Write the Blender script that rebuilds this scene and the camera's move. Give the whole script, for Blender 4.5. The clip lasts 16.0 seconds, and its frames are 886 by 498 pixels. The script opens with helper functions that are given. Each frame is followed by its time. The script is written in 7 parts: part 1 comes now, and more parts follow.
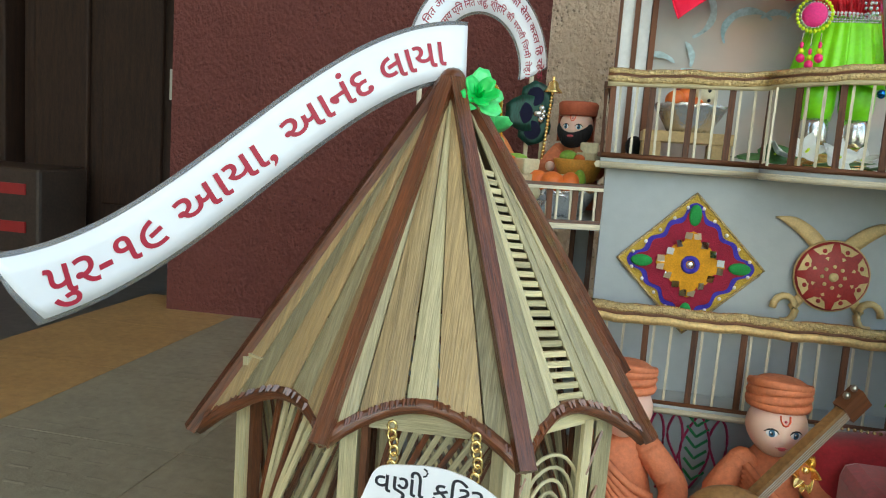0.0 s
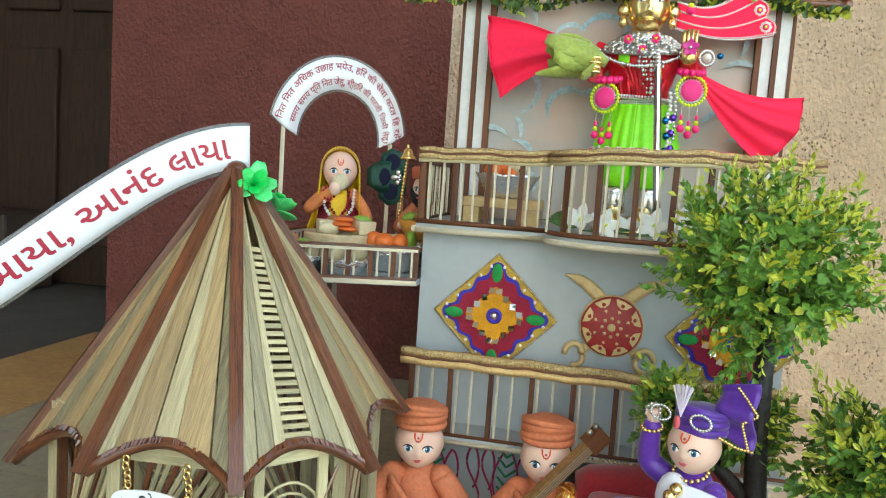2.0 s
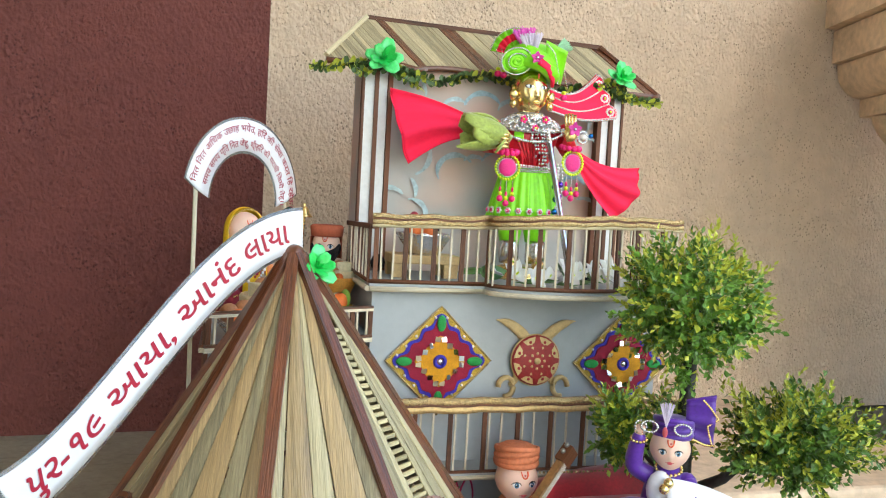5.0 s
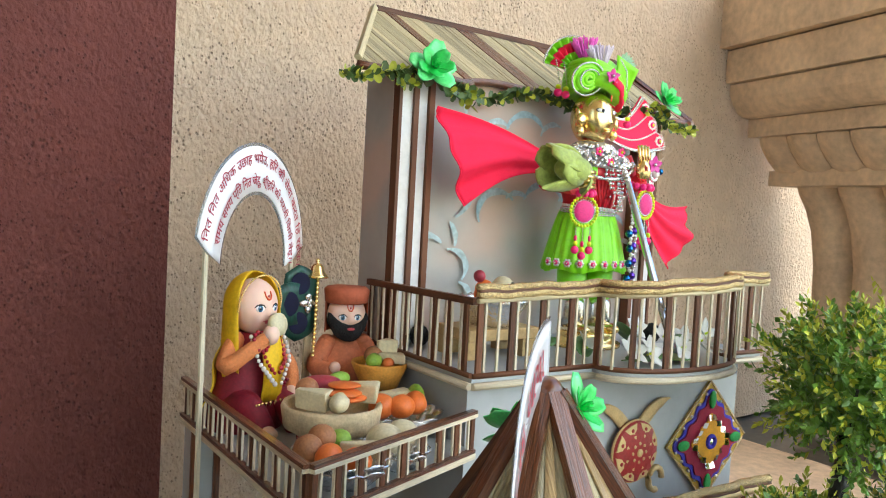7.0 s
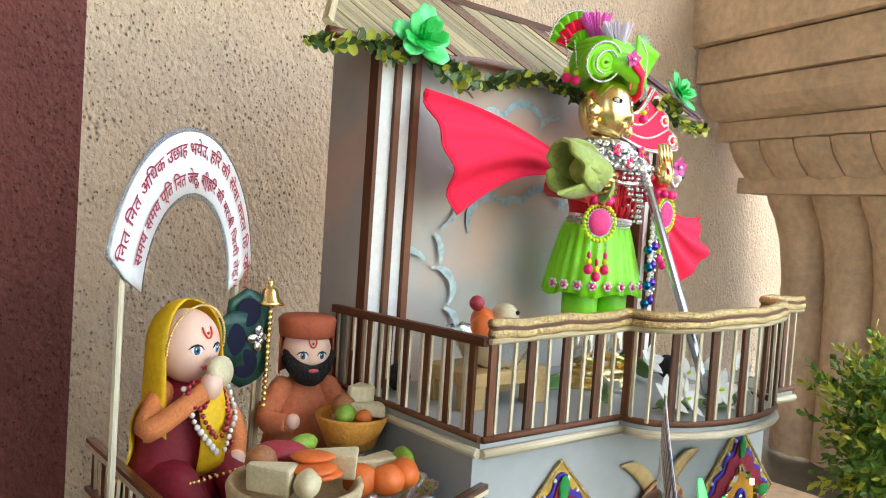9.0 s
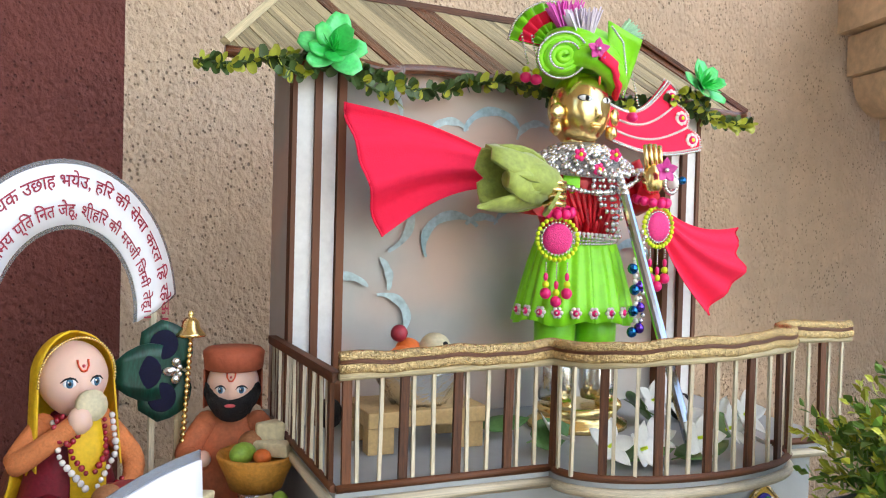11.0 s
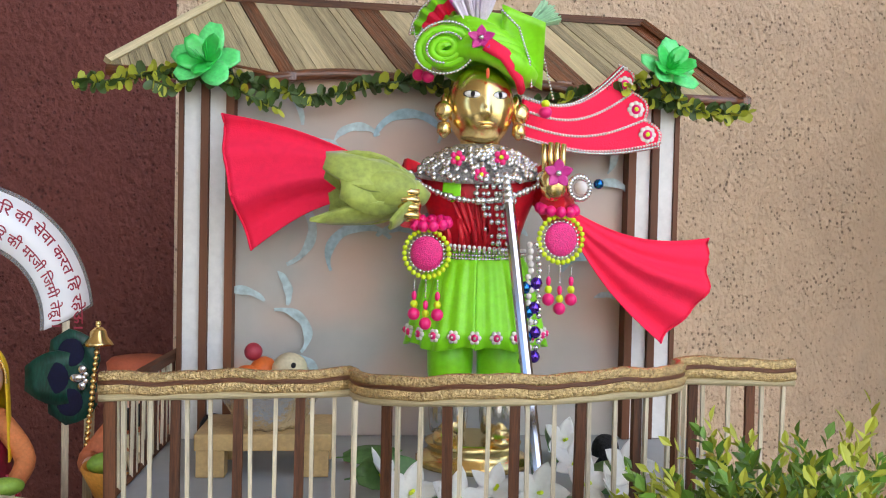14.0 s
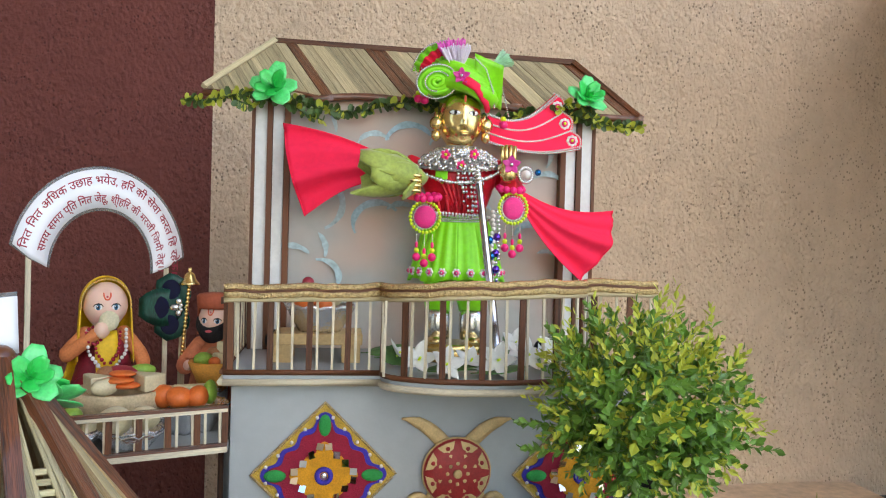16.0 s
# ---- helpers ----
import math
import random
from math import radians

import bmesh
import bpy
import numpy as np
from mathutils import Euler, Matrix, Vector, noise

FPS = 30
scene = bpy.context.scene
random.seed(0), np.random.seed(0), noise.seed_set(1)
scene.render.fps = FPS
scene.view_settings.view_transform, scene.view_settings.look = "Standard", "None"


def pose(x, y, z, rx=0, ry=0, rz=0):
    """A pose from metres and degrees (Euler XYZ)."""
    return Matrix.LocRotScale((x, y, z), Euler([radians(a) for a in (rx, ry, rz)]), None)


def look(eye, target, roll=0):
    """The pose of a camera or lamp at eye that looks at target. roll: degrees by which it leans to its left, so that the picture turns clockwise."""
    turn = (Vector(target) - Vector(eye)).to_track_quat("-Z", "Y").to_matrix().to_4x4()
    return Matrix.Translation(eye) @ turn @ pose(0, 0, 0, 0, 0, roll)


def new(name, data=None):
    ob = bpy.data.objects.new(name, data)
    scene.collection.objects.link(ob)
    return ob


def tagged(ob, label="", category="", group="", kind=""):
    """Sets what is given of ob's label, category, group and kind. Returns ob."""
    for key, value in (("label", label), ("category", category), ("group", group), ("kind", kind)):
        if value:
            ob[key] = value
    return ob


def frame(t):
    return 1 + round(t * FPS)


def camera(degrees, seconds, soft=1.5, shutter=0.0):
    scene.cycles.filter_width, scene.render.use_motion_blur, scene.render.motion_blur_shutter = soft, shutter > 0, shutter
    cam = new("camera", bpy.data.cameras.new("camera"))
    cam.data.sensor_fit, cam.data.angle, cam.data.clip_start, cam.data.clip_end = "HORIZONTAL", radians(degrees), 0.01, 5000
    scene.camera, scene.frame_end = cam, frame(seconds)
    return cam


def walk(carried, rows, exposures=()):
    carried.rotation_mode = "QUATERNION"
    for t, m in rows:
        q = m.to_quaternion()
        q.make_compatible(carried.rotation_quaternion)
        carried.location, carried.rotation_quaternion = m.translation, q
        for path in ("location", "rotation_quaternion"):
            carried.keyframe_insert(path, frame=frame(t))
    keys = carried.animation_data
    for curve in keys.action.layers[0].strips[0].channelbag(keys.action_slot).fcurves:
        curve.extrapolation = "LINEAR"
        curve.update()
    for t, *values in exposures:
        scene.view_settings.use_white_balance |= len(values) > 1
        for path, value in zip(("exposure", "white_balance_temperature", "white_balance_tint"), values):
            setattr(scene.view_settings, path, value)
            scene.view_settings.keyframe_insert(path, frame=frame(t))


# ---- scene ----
cam = camera(58.5, 16.0, soft=1.1)
PATH = [
    (0, (0.021, -0.032, 0.309), (-0.354, 1.914, 0.039), 4.2),
    (0.5, (0.049, -0.021, 0.328), (-0.325, 1.926, 0.064), 4.0),
    (1, (0.094, -0.028, 0.344), (-0.285, 1.92, 0.093), 4.0),
    (1.5, (0.159, -0.049, 0.365), (-0.236, 1.899, 0.138), 4.1),
    (2, (0.225, -0.098, 0.365), (-0.191, 1.847, 0.161), 3.9),
    (2.5, (0.241, -0.186, 0.365), (-0.162, 1.766, 0.188), 3.8),
    (3, (0.175, -0.243, 0.372), (-0.093, 1.733, 0.229), 3.8),
    (3.2, (0.13, -0.263, 0.377), (-0.032, 1.726, 0.247), 4.1),
    (5.3, (-0.183, -0.13, 0.411), (0.432, 1.769, 0.291), 2.9),
    (5.5, (-0.211, -0.084, 0.419), (0.463, 1.794, 0.296), 2.8),
    (6, (-0.258, 0.005, 0.437), (0.541, 1.834, 0.31), 2.6),
    (6.5, (-0.323, 0.109, 0.442), (0.639, 1.859, 0.323), 2.8),
    (7, (-0.379, 0.191, 0.449), (0.743, 1.843, 0.343), 3.1),
    (7.5, (-0.413, 0.257, 0.446), (0.866, 1.792, 0.355), 3.5),
    (8, (-0.383, 0.335, 0.443), (0.982, 1.795, 0.361), 3.7),
    (8.5, (-0.35, 0.366, 0.45), (0.983, 1.854, 0.364), 3.8),
    (8.7, (-0.343, 0.362, 0.451), (0.969, 1.869, 0.361), 3.9),
    (10.8, (-0.127, 0.297, 0.455), (0.709, 2.114, 0.414), 1.6),
    (11, (-0.107, 0.289, 0.455), (0.689, 2.123, 0.413), 1.5),
    (11.5, (-0.058, 0.284, 0.454), (0.636, 2.159, 0.408), 1.4),
    (12, (-0.008, 0.281, 0.458), (0.578, 2.192, 0.403), 1.1),
    (12.5, (0.032, 0.282, 0.465), (0.477, 2.231, 0.405), 0.6),
    (13, (0.099, 0.274, 0.469), (0.412, 2.249, 0.406), 0.5),
    (13.5, (0.144, 0.278, 0.471), (0.343, 2.267, 0.399), 0.7),
    (14, (0.168, 0.269, 0.47), (0.342, 2.26, 0.415), 1.2),
    (14.5, (0.158, 0.23, 0.47), (0.357, 2.219, 0.422), 1.6),
    (15, (0.143, 0.169, 0.454), (0.387, 2.154, 0.427), 1.9),
    (15.5, (0.135, 0.094, 0.437), (0.425, 2.073, 0.406), 1.7),
    (16, (0.115, 0.001, 0.431), (0.383, 1.983, 0.405), 1.5),
]
walk(cam, [(t, look(eye, target, roll)) for t, eye, target, roll in PATH], exposures=[(0.0, 1.45, 6500, -6), (3.2, 1.80, 6500, -3), (5.5, 1.86, 6500, 2), (8.7, 2.05, 6500, 1), (11.0, 1.80, 6500, 8), (13.5, 1.45, 6500, 11), (16.0, 1.48, 6500, 7)])

# ---- light ----
world = bpy.data.worlds.new("world")
scene.world = world
world.use_nodes = True
_wn = world.node_tree
sky = _wn.nodes.new("ShaderNodeTexSky")
sky.sky_type = "NISHITA"
sky.sun_disc = False
sky.sun_elevation, sky.sun_rotation = radians(42), radians(163)
_wn.links.new(sky.outputs[0], _wn.nodes["Background"].inputs[0])
_wn.nodes["Background"].inputs[1].default_value = 0.15
sun = new("sun", bpy.data.lights.new("sun", "SUN"))
sun.data.energy, sun.data.angle, sun.data.color = 3.6, radians(0.6), (1.0, 0.93, 0.82)
sun.matrix_world = look((-1.85, -5.8, 5.5), (0, 0, 0))


# ---- materials ----
def mat(name, col, rough=0.6, metal=0.0, scale=60.0, vary=0.12, bump=0.0, bscale=300.0, rand=0.0, coat=0.0, emit=0.0, alpha=1.0, sheen=0.0, trans=0.0, stretch=None, sub=0.0, coord="Object"):
    m = bpy.data.materials.new(name)
    m.use_nodes = True
    nt, b = m.node_tree, m.node_tree.nodes["Principled BSDF"]
    b.inputs["Roughness"].default_value, b.inputs["Metallic"].default_value = rough, metal
    b.inputs["Coat Weight"].default_value = coat
    b.inputs["Transmission Weight"].default_value = trans
    b.inputs["Sheen Weight"].default_value = sheen
    if sub:
        b.inputs["Subsurface Weight"].default_value = sub
        b.inputs["Subsurface Radius"].default_value = (0.004, 0.002, 0.001)
    tc = nt.nodes.new("ShaderNodeTexCoord")
    src = tc.outputs[coord]
    if stretch:
        mp = nt.nodes.new("ShaderNodeMapping")
        mp.inputs["Scale"].default_value = stretch
        nt.links.new(src, mp.inputs[0])
        src = mp.outputs[0]
    n1, n2 = nt.nodes.new("ShaderNodeTexNoise"), nt.nodes.new("ShaderNodeTexNoise")
    n1.inputs["Scale"].default_value, n2.inputs["Scale"].default_value = scale, scale * 7
    n1.inputs["Detail"].default_value = n2.inputs["Detail"].default_value = 5
    for n in (n1, n2):
        nt.links.new(src, n.inputs["Vector"])
    mix = nt.nodes.new("ShaderNodeMath")
    mix.operation = "ADD"
    nt.links.new(n1.outputs[0], mix.inputs[0])
    nt.links.new(n2.outputs[0], mix.inputs[1])
    last = mix.outputs[0]
    if rand:
        oi = nt.nodes.new("ShaderNodeObjectInfo")
        gi = nt.nodes.new("ShaderNodeNewGeometry")
        for out in (oi.outputs["Random"], gi.outputs["Random Per Island"]):
            ma = nt.nodes.new("ShaderNodeMath")
            ma.operation = "MULTIPLY_ADD"
            ma.inputs[1].default_value = rand
            nt.links.new(out, ma.inputs[0])
            nt.links.new(last, ma.inputs[2])
            last = ma.outputs[0]
    ramp = nt.nodes.new("ShaderNodeMapRange")
    ramp.inputs["From Min"].default_value, ramp.inputs["From Max"].default_value = 0.6, 1.4 + 2 * rand
    ramp.inputs["To Min"].default_value, ramp.inputs["To Max"].default_value = 1 - vary * 1.6, 1 + vary
    nt.links.new(last, ramp.inputs[0])
    mul = nt.nodes.new("ShaderNodeVectorMath")
    mul.operation = "SCALE"
    mul.inputs[0].default_value = col
    nt.links.new(ramp.outputs[0], mul.inputs["Scale"])
    nt.links.new(mul.outputs[0], b.inputs["Base Color"])
    if emit:
        b.inputs["Emission Strength"].default_value = emit
        nt.links.new(mul.outputs[0], b.inputs["Emission Color"])
    if bump:
        n3 = nt.nodes.new("ShaderNodeTexNoise")
        n3.inputs["Scale"].default_value, n3.inputs["Detail"].default_value = bscale, 3
        nt.links.new(src, n3.inputs["Vector"])
        bp = nt.nodes.new("ShaderNodeBump")
        bp.inputs["Strength"].default_value, bp.inputs["Distance"].default_value = min(1.0, bump), 0.002
        nt.links.new(n3.outputs[0], bp.inputs["Height"])
        nt.links.new(bp.outputs[0], b.inputs["Normal"])
    return m


def plaster(name, col, pit, deep):
    """Rough spatter-dash plaster: lumpy relief with scattered pits, their shade darkened into the colour."""
    m = mat(name, col, 0.85, scale=4.0, vary=0.10)
    nt, b = m.node_tree, m.node_tree.nodes["Principled BSDF"]
    tc = nt.nodes.new("ShaderNodeTexCoord")
    v1, v2, n = nt.nodes.new("ShaderNodeTexNoise"), nt.nodes.new("ShaderNodeTexVoronoi"), nt.nodes.new("ShaderNodeTexNoise")
    v1.inputs["Scale"].default_value, v1.inputs["Detail"].default_value = 150, 5
    v2.inputs["Scale"].default_value = 150
    n.inputs["Scale"].default_value = 14
    mp = nt.nodes.new("ShaderNodeMapping")
    mp.inputs["Scale"].default_value = (1, 1, 0.8)
    mp.inputs["Rotation"].default_value = (0, 0.6, 0)
    nt.links.new(tc.outputs["Object"], mp.inputs[0])
    for k in (v1, v2):
        nt.links.new(mp.outputs[0], k.inputs["Vector"])
    nt.links.new(tc.outputs["Object"], n.inputs["Vector"])
    # pits where the cell centres meet the rough patches
    sub = nt.nodes.new("ShaderNodeMath")
    sub.operation = "MULTIPLY_ADD"
    sub.inputs[1].default_value = -0.55
    nt.links.new(n.outputs[0], sub.inputs[0])
    nt.links.new(v2.outputs["Distance"], sub.inputs[2])
    st = nt.nodes.new("ShaderNodeMapRange")
    st.inputs["From Min"].default_value, st.inputs["From Max"].default_value = -0.20, -0.03
    st.inputs["To Min"].default_value, st.inputs["To Max"].default_value = pit, 0.0
    nt.links.new(sub.outputs[0], st.inputs[0])
    mx = nt.nodes.new("ShaderNodeMix")
    mx.data_type = "RGBA"
    old = b.inputs["Base Color"].links[0].from_socket
    nt.links.new(st.outputs[0], mx.inputs["Factor"])
    nt.links.new(old, mx.inputs["A"])
    # shade in the pits, put in as the plaster's colour at a third
    mx.inputs["B"].default_value = (col[0] * 0.35, col[1] * 0.33, col[2] * 0.32, 1)
    nt.links.new(mx.outputs["Result"], b.inputs["Base Color"])
    hs = nt.nodes.new("ShaderNodeMath")
    hs.operation = "SUBTRACT"
    nt.links.new(v1.outputs[0], hs.inputs[0])
    nt.links.new(st.outputs[0], hs.inputs[1])
    bp = nt.nodes.new("ShaderNodeBump")
    bp.inputs["Strength"].default_value, bp.inputs["Distance"].default_value = deep, 0.010
    nt.links.new(hs.outputs[0], bp.inputs["Height"])
    nt.links.new(bp.outputs[0], b.inputs["Normal"])
    return m


M = dict(
    beige=plaster("beige_plaster", (0.68, 0.515, 0.365), 0.7, 0.85),
    red=plaster("red_plaster", (0.158, 0.044, 0.034), 0.4, 0.8),
    stone=mat("stone", (0.72, 0.55, 0.385), 0.8, scale=9, vary=0.2, bump=0.5, bscale=200),
    ceiling=mat("shade_slab_paint", (0.6, 0.52, 0.42), 0.8, scale=3),
    tile=mat("grey_tile", (0.31, 0.28, 0.20), 0.5, scale=12, vary=0.25, bump=0.15, rand=0.15),
    ytile=mat("ochre_tile", (0.46, 0.28, 0.11), 0.5, scale=12, vary=0.25, bump=0.15, rand=0.15),
    dtile=mat("dark_stone_floor", (0.10, 0.095, 0.085), 0.45, scale=10, vary=0.25),
    ground=mat("ground", (0.46, 0.40, 0.31), 0.9, scale=2, vary=0.3, bump=0.4),
    door=mat("dark_wood", (0.036, 0.015, 0.007), 0.7, scale=18, vary=0.5, stretch=(6, 6, 0.6), bump=0.2),
    steel=mat("steel", (0.45, 0.43, 0.38), 0.35, 1.0, vary=0.15),
    # white board with its shade put in as grey-blue; the laths stay white
    foam=mat("shaded_white_board", (0.39, 0.415, 0.42), 0.5, scale=12, vary=0.05, bump=0.05),
    whitelath=mat("white_lath", (0.72, 0.72, 0.70), 0.45, scale=30, vary=0.08),
    ivory=mat("ivory_stick", (0.68, 0.60, 0.43), 0.5, scale=300, vary=0.3, stretch=(1, 0.05, 1), coord="UV"),
    darkstick=mat("dark_stick", (0.15, 0.050, 0.016), 0.62, scale=300, vary=0.7, stretch=(1, 0.05, 1), bump=0.4, rand=0.35, coord="UV"),
    gold=mat("gold_glitter", (0.80, 0.58, 0.27), 0.27, 0.7, scale=450, vary=0.5, bump=1.0, bscale=800),
    goldpaint=mat("gold_paint", (0.68, 0.47, 0.20), 0.45, 0.4, scale=60, vary=0.25, bump=0.35, bscale=700),
    bamboo=mat("split_bamboo", (0.74, 0.64, 0.37), 0.30, scale=300, vary=0.6, bump=0.6, bscale=900, rand=0.85, stretch=(1, 0.03, 1), coord="UV", coat=0.25),
    bambootan=mat("tan_split_bamboo", (0.62, 0.44, 0.21), 0.30, scale=300, vary=0.55, bump=0.6, bscale=900, rand=0.5, stretch=(1, 0.03, 1), coord="UV", coat=0.3),
    bamboo2=mat("weathered_bamboo", (0.60, 0.50, 0.29), 0.5, scale=300, vary=0.65, bump=0.5, bscale=900, rand=0.6, stretch=(1, 0.03, 1), coord="UV"),
    brown=mat("varnished_brown_bamboo", (0.19, 0.056, 0.018), 0.30, scale=300, vary=0.85, bump=0.6, bscale=900, stretch=(1, 0.04, 1), coord="UV", coat=0.6, rand=0.2),
    paper=mat("laminated_paper", (0.90, 0.90, 0.93), 0.25, scale=6, vary=0.03, coat=0.5),
    film_clear=mat("clear_laminate", (0.75, 0.76, 0.78), 0.12, scale=10, vary=0.03, trans=0.75),
    crimson=mat("crimson_print", (0.42, 0.015, 0.045), 0.35, vary=0.05),
    maroon=mat("maroon_print", (0.33, 0.02, 0.05), 0.4, vary=0.05),
    ink=mat("black_ink", (0.02, 0.02, 0.03), 0.5, vary=0.1),
)


def more(**kw):
    M.update(kw)


